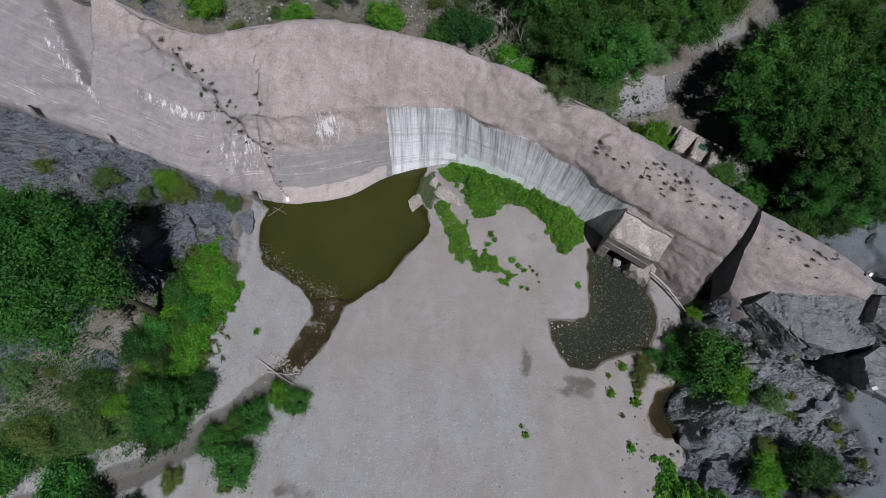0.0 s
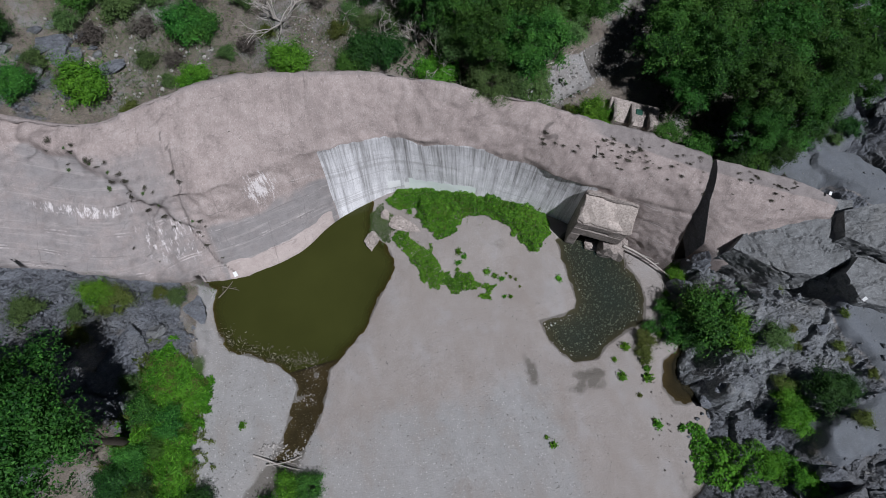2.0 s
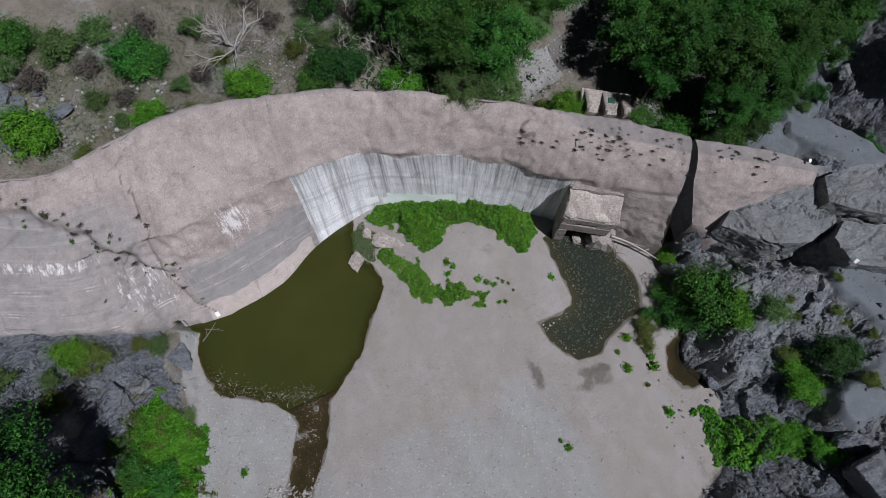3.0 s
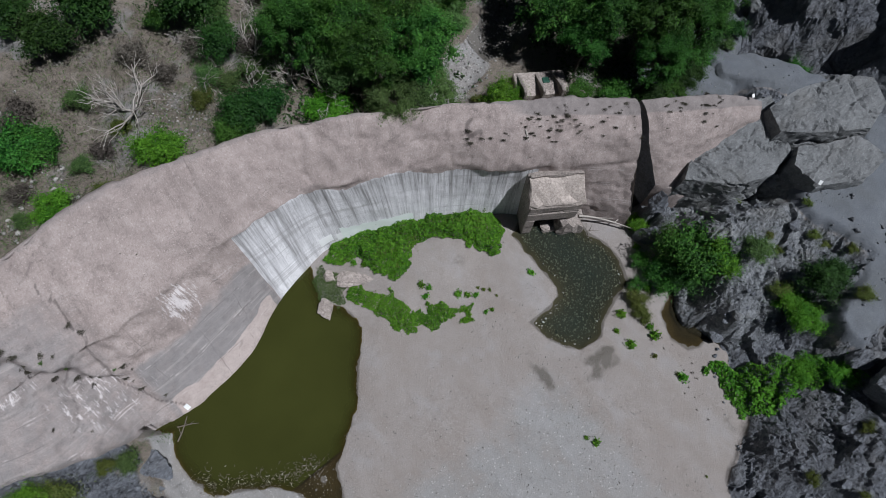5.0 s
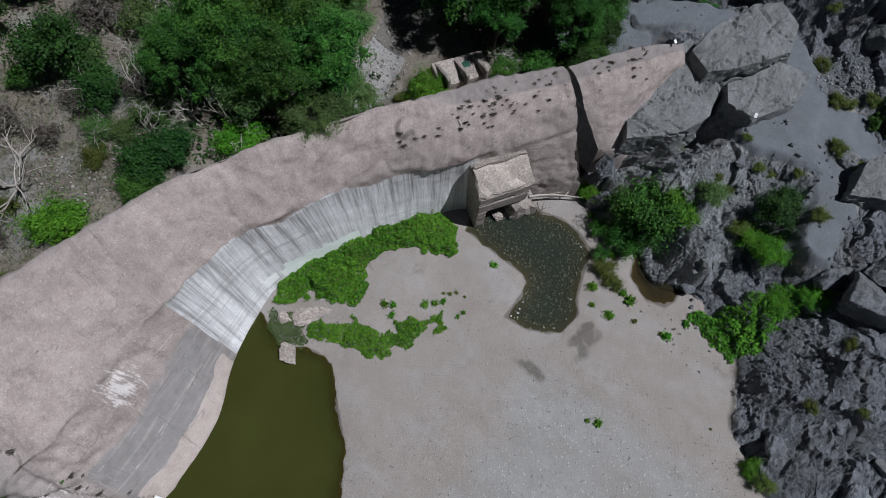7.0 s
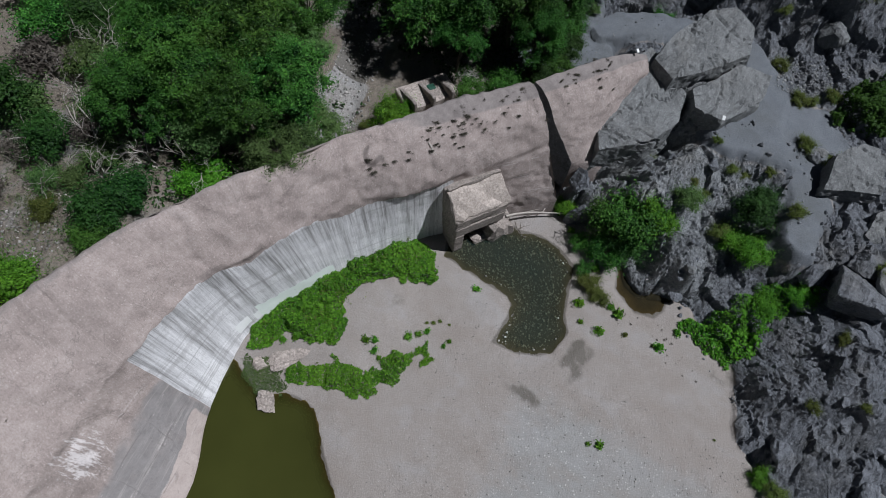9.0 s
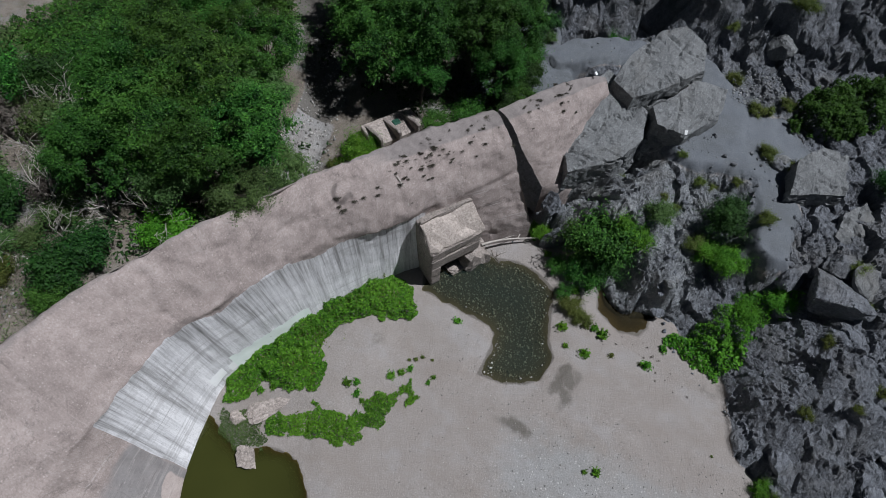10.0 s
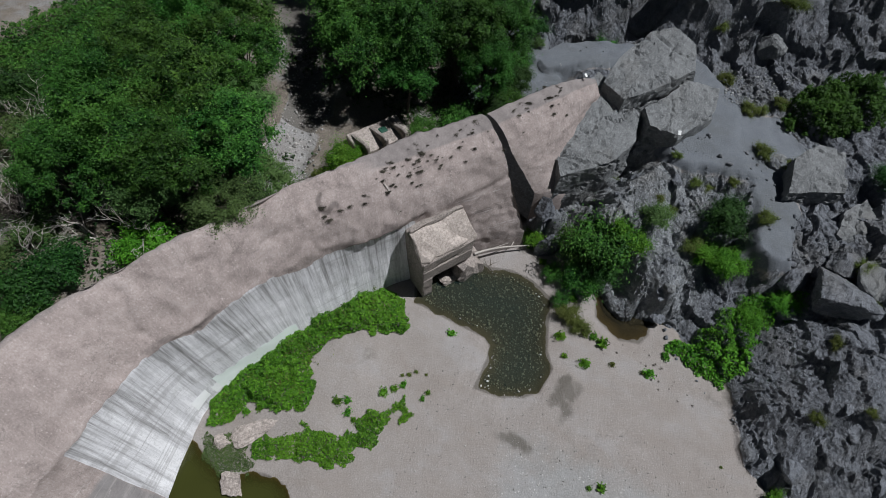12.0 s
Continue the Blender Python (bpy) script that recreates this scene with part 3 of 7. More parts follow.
# ---------------------------------------------------------------- plan
# control curves of the dam: upstream crest edge, break of slope, toe
CREST = [(-31, 30.5, 8.3), (-25, 28.2, 8.0), (-20, 25.6, 7.8), (-15.8, 24.0, 7.7), (-12.3, 24.7, 7.7), (-9.0, 25.1, 7.7), (-6.0, 24.9, 7.7),
         (-3.2, 24.2, 7.7), (0.4, 23.3, 7.7), (4.4, 21.5, 7.7), (8.9, 19.05, 7.7), (11.4, 17.4, 7.7), (13.4, 16.1, 7.7), (15.6, 14.5, 7.65), (17.75, 12.8, 7.6)]
BREAK = [(-31.5, 25.5, 7.6), (-25, 22.5, 7.0), (-20.8, 21.2, 6.6), (-16.5, 19.6, 5.8), (-13.4, 19.6, 5.2), (-10.5, 19.6, 4.9), (-7.4, 20.3, 4.9),
         (-3.8, 20.4, 5.1), (0.2, 20.3, 5.1), (3.0, 19.15, 5.1), (7.0, 17.4, 5.0), (9.0, 16.2, 5.0), (11.1, 14.35, 5.0), (13.8, 12.6, 5.0), (16.8, 10.4, 5.0)]
TOE = [(-31.5, 20.8, 7.0), (-24.8, 18.7, 6.2), (-21.3, 17.7, 5.2), (-17, 16.3, 3.8), (-13.4, 15.9, 0.8), (-11.2, 15.6, -0.1), (-7.2, 16.2, -0.1),
       (-3.85, 18.0, -0.1), (0.1, 18.85, -0.1), (3.2, 18.0, 0.0), (6.5, 16.5, 0.0), (8.4, 15.4, 0.0), (10.75, 13.85, 0.0), (13.9, 11.3, 0.3), (16.3, 8.7, 1.6)]
POOL_A = [(-14.2, 16.8), (-11.3, 16.6), (-8.6, 16.8), (-6.8, 17.2), (-3.6, 19.0), (-1.3, 19.0), (-1.6, 17.4), (-2.1, 16.3), (-1.2, 15.3), (-1.0, 14.4), (-1.1, 13.6), (-2.2, 12.2),
          (-3.7, 10.3), (-5.5, 8.9), (-6.6, 8.1), (-7.1, 6.7), (-7.9, 5.2), (-9.1, 4.0), (-10.4, 4.5), (-9.5, 6.3), (-8.8, 7.6), (-9.0, 8.4), (-9.8, 9.4), (-11.1, 10.2),
          (-12.4, 10.9), (-13.0, 12.2), (-13.1, 13.9), (-12.6, 15.2), (-14.2, 15.9)]
POOL_B = [(10.1, 12.6), (10.0, 11.0), (9.95, 8.2), (9.6, 7.75), (8.9, 7.6), (7.1, 7.6), (7.3, 6.2), (7.8, 5.1), (8.5, 4.4), (10.0, 4.2), (10.8, 4.8), (12.3, 5.3),
          (13.9, 5.7), (14.5, 7.1), (14.6, 8.4), (14.2, 9.6), (14.3, 10.9), (13.0, 12.2), (11.0, 13.0)]
POOL_C = [(14.0, 3.0), (15.2, 3.4), (15.2, 0.2), (14.3, 0.1), (13.6, 0.4), (13.3, 1.5)]
CHANNEL = [(-9.7, 4.2), (-11.6, 2.7), (-13.3, 1.1), (-15.7, -0.7), (-18.4, -2.4), (-21.7, -3.6), (-27, -5.5)]
LEFT_BANK = [(-12.9, 16.5), (-13.2, 12.4), (-13.7, 9.6), (-14.7, 7.9), (-15.3, 4.2), (-15.9, 1.7), (-18.5, -0.9), (-22, -2.0), (-40, -6), (-120, -20), (-120, 60), (-31, 31), (-20, 24), (-13, 20)]
RIGHT_BANK = [(17.0, 8.9), (16.7, 7.2), (16.0, 5.2), (15.0, 3.4), (14.6, 2.0), (14.6, 0.2), (15.0, -1.2), (14.2, -2.6), (13.2, -4.2), (11.6, -5.0), (10.1, -5.9), (8.9, -7.0),
              (7.7, -8.5), (6.6, -10.5), (5.6, -14), (4, -60), (140, -60), (140, 60), (30, 18), (26.5, 12.5), (24.5, 9.5), (18.5, 9.6)]
CLIFF = [(29.5, 14.5), (30.6, 9), (31.6, 5), (33, 1), (34.2, -3), (35.5, -8), (38, -22), (150, -30), (150, 60), (33, 26)]
TRACK = [(25.5, 13.0), (28.4, 10.8), (30.2, 6.5), (30.4, 3.0), (27.8, 0.6), (25.0, 0.8), (23.6, 2.2), (25.0, 0.2), (24.2, -2.4), (22.0, -3.4), (19.6, -3.6)]
CREEK = [(10.5, 21.5), (13.0, 22.0), (16.6, 22.9), (20.0, 25.0), (23.0, 27.4), (28, 32)]


def mound(x, y, cx, cy, rx, ry, turn, height, steep=0.45):
    c, s = math.cos(radians(turn)), math.sin(radians(turn))
    u, v = (x - cx) * c + (y - cy) * s, -(x - cx) * s + (y - cy) * c
    u, v = u + 0.25 * rx * vnoise(x * 0.7, y * 0.7, cx), v + 0.25 * ry * vnoise(x * 0.7, y * 0.7, cy + 9)
    d = (np.abs(u / rx) ** 2.6 + np.abs(v / ry) ** 2.6) ** (1 / 2.6)
    return height * (1 - smooth(1 - steep, 1.0, d))


def terrain(x, y):
    """Height of the ground and its surface kinds."""
    x, y = np.asarray(x, float), np.asarray(y, float)
    wob = 0.35 * fbm(x * 0.6, y * 0.6, 3.0, 3)
    h = 0.05 * fbm(x * 0.3, y * 0.3, 0.0, 3) + 0.012 * fbm(x * 2.5, y * 2.5, 1.0, 3)
    h = h + 0.35 * smooth(0.3, 2.2, inside_dist(x, y, [(-0.6, 16.2), (1, 12.2), (4.5, 11.0), (9.3, 12.6), (10.0, 15.5), (0, 20)]))
    # banks
    dl = inside_dist(x, y, LEFT_BANK) + wob
    hl = np.interp(dl, [-1, 0, 0.6, 2.5, 6, 12, 40, 120], [-9, 0.0, 0.5, 2.0, 4.3, 6.9, 16, 60])
    dr = inside_dist(x, y, RIGHT_BANK) + wob
    hr = np.interp(dr, [-1, 0, 0.5, 1.5, 4, 8, 14, 40, 140], [-9, 0.0, 0.45, 1.0, 2.2, 4.0, 5.0, 9, 30])
    hr = np.where(dr > 0, np.minimum(hr, 5.0 + 0.02 * np.maximum(dr - 14, 0)), hr)
    rocks = mound(x, y, 16.6, 1.2, 2.3, 1.8, 20, 1.9, 0.75)
    rocks = np.maximum(rocks, mound(x, y, 19.6, 3.8, 3.9, 2.4, -25, 2.1, 0.7))
    rocks = np.maximum(rocks, mound(x, y, 22.0, 7.0, 2.6, 1.6, 15, 1.6, 0.7))
    rocks = np.maximum(rocks, mound(x, y, 17.6, 7.4, 1.0, 1.1, 0, 1.5, 0.6))
    rocks = np.maximum(rocks, mound(x, y, 14.6, -8.4, 5.2, 3.8, -30, 2.0, 1.0))
    rocks = np.maximum(rocks, mound(x, y, 19.5, -9.5, 5.4, 5.0, 0, 1.4, 1.0))
    rocks = np.maximum(rocks, mound(x, y, 25.2, -3.3, 2.6, 1.6, 60, 0.7, 0.8))
    hr = hr + np.where(dr > 0, rocks * smooth(0, 0.9, dr), 0)
    hc = np.interp(inside_dist(x, y, CLIFF) + 1.2 * wob, [0, 0.8, 3, 8, 40], [0, 1.1, 3.6, 8.4, 30])
    hc = 0.85 * hc + 0.15 * (np.floor(hc / 1.1) + smooth(0.55, 1.0, hc / 1.1 - np.floor(hc / 1.1))) * 1.1
    hc = hc + mound(x, y, 34.2, 4.8, 2.2, 1.5, 60, 3.2, 0.8) - 1.6 * np.exp(-((x - 32.9) / 1.1) ** 2 - ((y - 7.6) / 1.0) ** 2) * smooth(0, 2.5, hc)
    hr = hr + hc
    hr = np.maximum(hr, 4.7 * smooth(-0.3, 1.6, inside_dist(x, y, [(22.2, 7.6), (24.6, 9.2), (27, 12), (31, 8), (31, 0), (24, -4), (21.8, 2)]) + wob))
    dt = seg_dist(x, y, TRACK)
    track = smooth(2.1, 0.7, dt + wob) * (dr > 0)
    track = np.maximum(track, smooth(0.3, 1.6, inside_dist(x, y, [(23.8, 0.6), (28.5, 1.6), (30.6, -3.2), (27.5, -6.4), (25.4, -5.2), (24, -3)]) + wob))
    hr = hr * (1 - track) + track * (np.minimum(np.interp(y, [-5, 0, 4, 12], [4.3, 4.9, 5.2, 5.0]), 9))
    bank = np.maximum(hl, hr)
    low = np.maximum(h, bank)
    # upstream fill
    up = inside_dist(x, y, [(a, b) for a, b, _ in CREST] + [(23.6, 9.2), (26.5, 12.5), (150, 60), (150, 300), (-200, 300), (-200, 90)])
    hu = 4.55 + 0.22 * fbm(x * 0.25, y * 0.25, 7.0, 4) + 0.05 * fbm(x * 1.7, y * 1.7, 2.0, 3)
    hu = hu + 0.30 * np.maximum(-15 - x, 0) + 0.14 * np.maximum(y - 33 + 0.5 * (x + 10), 0) * (x < 5)
    dc = seg_dist(x, y, CREEK)
    hu = hu - 0.45 * smooth(2.2, 0.6, dc + wob)
    hu = np.maximum(hu, np.where(x > 22, hr, -9))
    mixu = smooth(-1.9, -0.7, up)
    h = low * (1 - mixu) + hu * mixu
    foot = inside_dist(x, y, [p[:2] for p in TOE] + [(19.5, 8.2), (23.3, 8.2), (23.4, 8.9)] + [p[:2] for p in CREST[::-1]])
    h = h - 3.0 * smooth(0.35, 1.3, foot) * (1 - mixu)
    # water basins
    for pool, depth in ((POOL_A, 0.9), (POOL_B, 0.42), (POOL_C, 0.5)):
        d = inside_dist(x, y, pool) + 0.12 * fbm(x * 1.5, y * 1.5, 5.0, 3)
        bed = np.interp(d, [-2.0, 0, 0.8, 3], [0.12, -0.13, -0.13 - 0.45 * depth, -0.13 - depth])
        bed = np.maximum(bed, np.where((y < 8.7) & (x < 0), -0.20 + 0.06 * vnoise(x * 2, y * 2, 4.0), -9))
        h = np.where((d > -2.0) & (bank < 0.25) & (mixu < 0.5), np.minimum(h, bed), h)
    dch = seg_dist(x, y, CHANNEL)
    h = np.where((dch < 2.2) & (bank < 0.6), np.minimum(h, np.interp(dch, [0, 0.7, 2.2], [-0.22, -0.12, 0.2])), h)
    # surface kinds
    upm = mixu > 0.5
    rock = np.where(upm, 0.0, np.maximum(smooth(-0.1, 0.35, dr), smooth(0.6, 1.6, dl) * np.maximum(smooth(-6, 1.5, y - 9) * (0.62 + 0.5 * fbm(x * 0.4, y * 0.4, 9.0, 3)), smooth(2.6, 4.6, dl + 3 * wob) * (0.52 + 0.5 * fbm(x * 0.35, y * 0.35, 6.0, 3)))))
    rock = np.maximum(rock * (1 - track), smooth(-0.2, 0.5, inside_dist(x, y, CLIFF)))
    rock = np.maximum(rock, np.where(upm, smooth(-16.0, -20.5, x + wob * 2) * smooth(33, 30.5, y) * (0.5 + 0.5 * fbm(x * 0.5, y * 0.5, 8.0, 3)), 0))
    scree = np.where(upm & (x < 20.5), 0, np.maximum(track, smooth(0.6, -0.2, np.abs(dr - 0.1)) * (y < 0) * 0.4))
    scree = np.maximum(scree, (upm & (x > 20.5)) * smooth(17, 14.5, y + wob) * 1.0)
    soil = np.where(upm, 1.0 - smooth(1.9, 0.9, dc + wob), smooth(0.3, 1.2, dl))
    grass = np.where(upm, 0.0, smooth(0.1, 0.7, dl) * smooth(3.6, 2.2, dl) * smooth(12.0, 10.0, y) * 0.95)
    grass = np.maximum(grass, smooth(-1.0, 1.5, inside_dist(x, y, [(9, 33), (13, 31), (19, 33), (20, 40), (10, 42)])))
    gravel = np.where(upm, 1.0, smooth(-6.5, -9.5, x + 2 * wob) + 0.75 * smooth(7.5, 2.0, y + 2 * wob) * smooth(8.5, 5, x))
    # wet beds; creek and channel also darkened for shade of trees and bushes
    wet = np.where(upm, 1.0 * smooth(1.9, 1.0, np.abs(dc) + wob) * (x > 15.0), smooth(1.15, 0.5, dch + 0.6 * wob) * 1.0)
    for pool, reach in ((POOL_A, 0.16), (POOL_B, 0.16), (POOL_C, 0.3)):
        wet = np.maximum(wet, smooth(-reach, 0.1, inside_dist(x, y, pool)) * (~upm) * 0.9)
    for cx, cy, rx, ry, a in ((8.9, 3.2, 1.5, 0.8, 0.75), (5.5, 4.7, 0.45, 1.5, 0.62), (6.2, 13.3, 0.9, 0.6, 0.5), (-5.3, 9.6, 1.6, 0.4, 0.42), (12.5, -4.3, 0.8, 1.4, 0.5), (-9.0, -3.5, 1.8, 0.9, 0.55)):
        wet = np.maximum(wet, a * (0.8 + 0.7 * fbm(x * 1.1 + y, y * 1.1 - x, cx, 4)) * np.exp(-((x - cx + 0.3 * wob) / rx) ** 2 - ((y - cy + 0.5 * wob) / ry) ** 2) * 1.25)
    # broken rock relief
    qx, qy = 0.82 * x + 0.57 * y + 0.6 * wob, (0.82 * y - 0.57 * x) * 1.7 + 0.6 * wob
    cl = smooth(0.0, 1.5, inside_dist(x, y, CLIFF))
    warp = 0.22 * fbm(x * 1.3, y * 1.3, 12.0, 3)
    fx, fy = np.where(cl > 0.5, 1.8 * x - 0.5 * y, qx) + warp, np.where(cl > 0.5, 0.75 * y + 0.3 * x, qy) - warp
    relief = (0.17 + 0.20 * cl) * facets(fx, fy, 2.6, 3, 0.9) + 0.13 * facets(fx, fy, 1.05, 5, 1.1) + 0.07 * facets(fx, fy, 0.46, 11, 1.2)
    relief = relief + 0.18 * strata(x, y, 0 * x, 1.9, 3) + 0.08 * strata(x, y, 0 * x, 0.8, 8, 1.7) + 0.05 * strata(x, y, 0 * x, 0.42, 5, 2.9)
    cleft = np.exp(-(fissures(fx, fy, 2.6, 3) / 0.17) ** 2) * smooth(-0.15, 0.25, vnoise(x * 0.35, y * 0.35, 2.0))
    cleft = cleft + 0.2 * np.exp(-(fissures(fx, fy, 1.05, 5) / 0.12) ** 2) * smooth(-0.05, 0.3, vnoise(x * 0.5, y * 0.5, 6.0))
    relief = relief - 0.55 * cleft
    h = h + rock * relief * (1 - 0.85 * smooth(0.2, 0.9, foot)) * np.where((dl > 0) & ~upm, 0.65, 1.0)
    pale = np.maximum(smooth(6.5, 3.0, np.hypot(x - 20.0, y - 3.8)), smooth(3.6, 1.6, np.hypot(x - 16.6, y - 1.0)))
    return h, rock, soil, grass, gravel, scree, wet, pale


def axis(stops, steps, far):
    """Grid lines: even steps between the stops, wider and wider beyond them."""
    core = np.unique(np.round(np.concatenate([np.arange(a, b + s / 2, s) for a, b, s in zip(stops, stops[1:], steps)]), 4))
    core = core[np.concatenate([[True], np.diff(core) > 0.5 * min(steps)])]
    d, p, q = steps[0], core[0], core[-1]
    left, right = [], []
    while q < far:
        d *= 1.35
        p, q = p - d, q + d
        left.append(p)
        right.append(q)
    return np.concatenate([left[::-1], core, right])


gx, gy = axis((-31, 12.5, 38), (0.16, 0.09), 900), axis((-14.5, 16, 41), (0.10, 0.16), 900)
X, Y = np.meshgrid(gx, gy, indexing="ij")
Z, rock_m, soil_m, grass_m, gravel_m, scree_m, wet_m, pale_m = terrain(X, Y)
Z = np.where(np.hypot(X, Y) > 120, np.minimum(Z, 60), Z)


def ground_z(x, y):
    """Height of the built ground, between its grid points."""
    i = np.clip(np.searchsorted(gx, x) - 1, 0, len(gx) - 2)
    j = np.clip(np.searchsorted(gy, y) - 1, 0, len(gy) - 2)
    u, v = (x - gx[i]) / (gx[i + 1] - gx[i]), (y - gy[j]) / (gy[j + 1] - gy[j])
    return (Z[i, j] * (1 - u) + Z[i + 1, j] * u) * (1 - v) + (Z[i, j + 1] * (1 - u) + Z[i + 1, j + 1] * u) * v


def height(x, y):
    return float(ground_z(np.array([x]), np.array([y]))[0])


ground_me = mesh_np("ground", np.stack([X, Y, Z], -1).reshape(-1, 3), grid_faces(len(gx), len(gy)), GROUND, flat=False)
for key, values in (("rock", rock_m), ("soil", soil_m), ("grass", grass_m), ("gravel", gravel_m), ("scree", scree_m), ("wet", wet_m), ("pale", pale_m)):
    attribute(ground_me, key, values)
fc = grid_faces(len(gx), len(gy))
ground_me.polygons.foreach_set("use_smooth", rock_m.ravel()[fc].max(1) < 0.5)
thing("ground", "river gravel, dry soil and dark slate rock", "ground", data=ground_me, kind="structure")


def water(name, outline, z, material, label, y0=-99.0, y1=99.0):
    pts = np.array(outline)
    lo, hi = pts.min(0) - 0.8, pts.max(0) + 0.8
    ax, ay = np.arange(lo[0], hi[0], 0.13), np.arange(lo[1], hi[1], 0.13)
    wx_, wy_ = np.meshgrid(ax, ay, indexing="ij")
    deep = z - ground_z(wx_.ravel(), wy_.ravel())
    near = inside_dist(wx_.ravel(), wy_.ravel(), outline)
    f = grid_faces(len(ax), len(ay))
    yc = wy_.ravel()[f].mean(1)
    f = f[(yc >= y0) & (yc < y1) & (near[f].max(1) > -0.7) & (deep[f].max(1) > -0.01)]
    me = mesh_np(name, np.stack([wx_.ravel(), wy_.ravel(), np.full(wx_.size, z)], 1), f, material, flat=False)
    attribute(me, "depth", deep)
    thing(name, label, "water", data=me, kind="structure")


water("water_pool", POOL_A, -0.15, MURK, "still olive-green murky pool at the dam's foot", y0=8.6)
water("water_outlet", POOL_A, -0.15, BROWN, "shallow brown outlet of the pool", y1=8.6)
water("water_pool", POOL_B, -0.15, CLEAR, "shallow dark clear pool over river stones")
water("water_pool", POOL_C, -0.15, BROWN, "small brown pool under the rock")

# ---------------------------------------------------------------- dam
NU, NA, NB = 380, 34, 44


def dam_surface(crest, brk, toe, nu, convex, sag):
    """Rows of the dam from the upstream base over the crest to below the toe. Returns points, along and across in metres, part of the section."""
    C, B, T = catmull(crest, nu), catmull(brk, nu), catmull(toe, nu)
    s = np.linspace(0, 1, nu)
    cv, sg = np.interp(s, *convex)[:, None], np.interp(s, *sag)[:, None]
    rows, sect = [], []
    out = C - B
    out[:, 2] = 0
    out /= np.linalg.norm(out, axis=1)[:, None]
    for dz, push in ((-5.0, 0.9), (-2.4, 0.45), (-0.9, 0.14), (-0.25, 0.02)):
        rows.append(C + out * push + np.array([0, 0, dz]))
        sect.append(-1.0)
    for f in np.linspace(0, 1, NA, endpoint=False):
        p = C * (1 - f) + B * f
        p[:, 2] = C[:, 2] - (C[:, 2] - B[:, 2]) * (f ** cv[:, 0]) - 0.06 * (1 - f) ** 8
        rows.append(p)
        sect.append(f)
    for f in np.linspace(0, 1, NB):
        p = B * (1 - f) + T * f
        p = p + out * (sg * math.sin(math.pi * f ** 0.8))
        rows.append(p)
        sect.append(1 + f)
    rows.append(T - out * 0.10 + np.array([0, 0, -1.2]))
    sect.append(2.1)
    rows.append(T - out * 0.12 + np.array([0, 0, -2.6]))
    sect.append(2.2)
    P = np.stack(rows, 1)
    along = np.concatenate([[0], np.cumsum(np.linalg.norm(np.diff(B, axis=0), axis=1))])
    across = np.cumsum(np.concatenate([np.zeros((nu, 1)), np.linalg.norm(np.diff(P, axis=1), axis=2)], 1), axis=1)
    return P, along, across, np.array(sect), out


def normals(P):
    du, dv = np.gradient(P, axis=0), np.gradient(P, axis=1)
    n = np.cross(dv, du)
    n /= np.linalg.norm(n, axis=2)[..., None] + 1e-9
    return n


P, along, across, sect, outward = dam_surface(
    CREST, BREAK, TOE, NU,
    ([0, 0.45, 0.6, 0.75, 0.85, 1], [1.1, 1.25, 1.3, 1.7, 2.1, 2.1]),
    ([0, 0.2, 0.36, 0.48, 0.52, 1], [0.0, 0.1, 0.55, 0.35, 0.05, 0.05]))
nrm = normals(P)
px, py, pz = P[..., 0], P[..., 1], P[..., 2]
SE = np.broadcast_to(sect[None, :], px.shape)
UU = np.broadcast_to(along[:, None], px.shape)
edge_line = 1.0 + 0.05 * fbm(UU * 0.6, 0 * UU, 1.0, 4) + 0.010 * fbm(UU * 3.1, 0 * UU, 2.0, 3) + np.interp(px, [-4, 1, 2.5, 4, 6, 7.5, 9.5, 12], [-0.02, -0.02, 0.10, 0.02, 0.06, 0.16, 0.10, 0.05])
strip_m = smooth(-0.02, 0.02, SE - edge_line) * smooth(-3.98, -3.84, px + 0.03 * (pz - 2)) * smooth(12.4, 11.8, px)
left_low = smooth(1.36, 1.48, SE + 0.06 * fbm(UU * 0.5, SE * 3, 2.0, 3)) * smooth(-12.6, -11.4, px) * smooth(-3.7, -4.0, px)
apron_m = smooth(1.80, 1.86, SE + 0.02 * fbm(UU * 1.2, 0 * UU, 4.0, 3)) * smooth(-12.2, -11, px) * smooth(-3.9, -4.6, px)
grey_m = np.maximum(0.74 * left_low, 0.55 * smooth(-9, -14, px) * smooth(0.2, 0.6, SE))
grey_m = np.maximum(grey_m, 0.62 * smooth(-15, -18, px) * smooth(0.75, 1.1, SE))
grey_m = np.maximum(grey_m, 0.3 * smooth(12, 14, px) * smooth(1.5, 1.8, SE))
crest_m = smooth(10.5, 13.5, px) * smooth(0.42, 0.28, SE) + 0.5 * smooth(0.14, 0.04, SE)
white_m = 1.1 * np.exp(-((px + 8.0 - 0.5 * (SE - 1.2)) / 0.85) ** 2 - ((SE - 1.2) / 0.17) ** 2)
white_m = np.maximum(white_m, 0.75 * np.exp(-((px + 17.4) / 2.2) ** 2 - ((SE - 1.10) / 0.10) ** 2))
white_m = np.maximum(white_m, 0.6 * np.exp(-(seg_dist(px, py, [(-25.6, 23.6), (-23.2, 21.0), (-22.1, 19.7)]) / 0.16) ** 2))
white_m = np.maximum(white_m, 0.4 * np.exp(-((px + 13.6) / 2.5) ** 2 - ((SE - 1.55) / 0.3) ** 2))
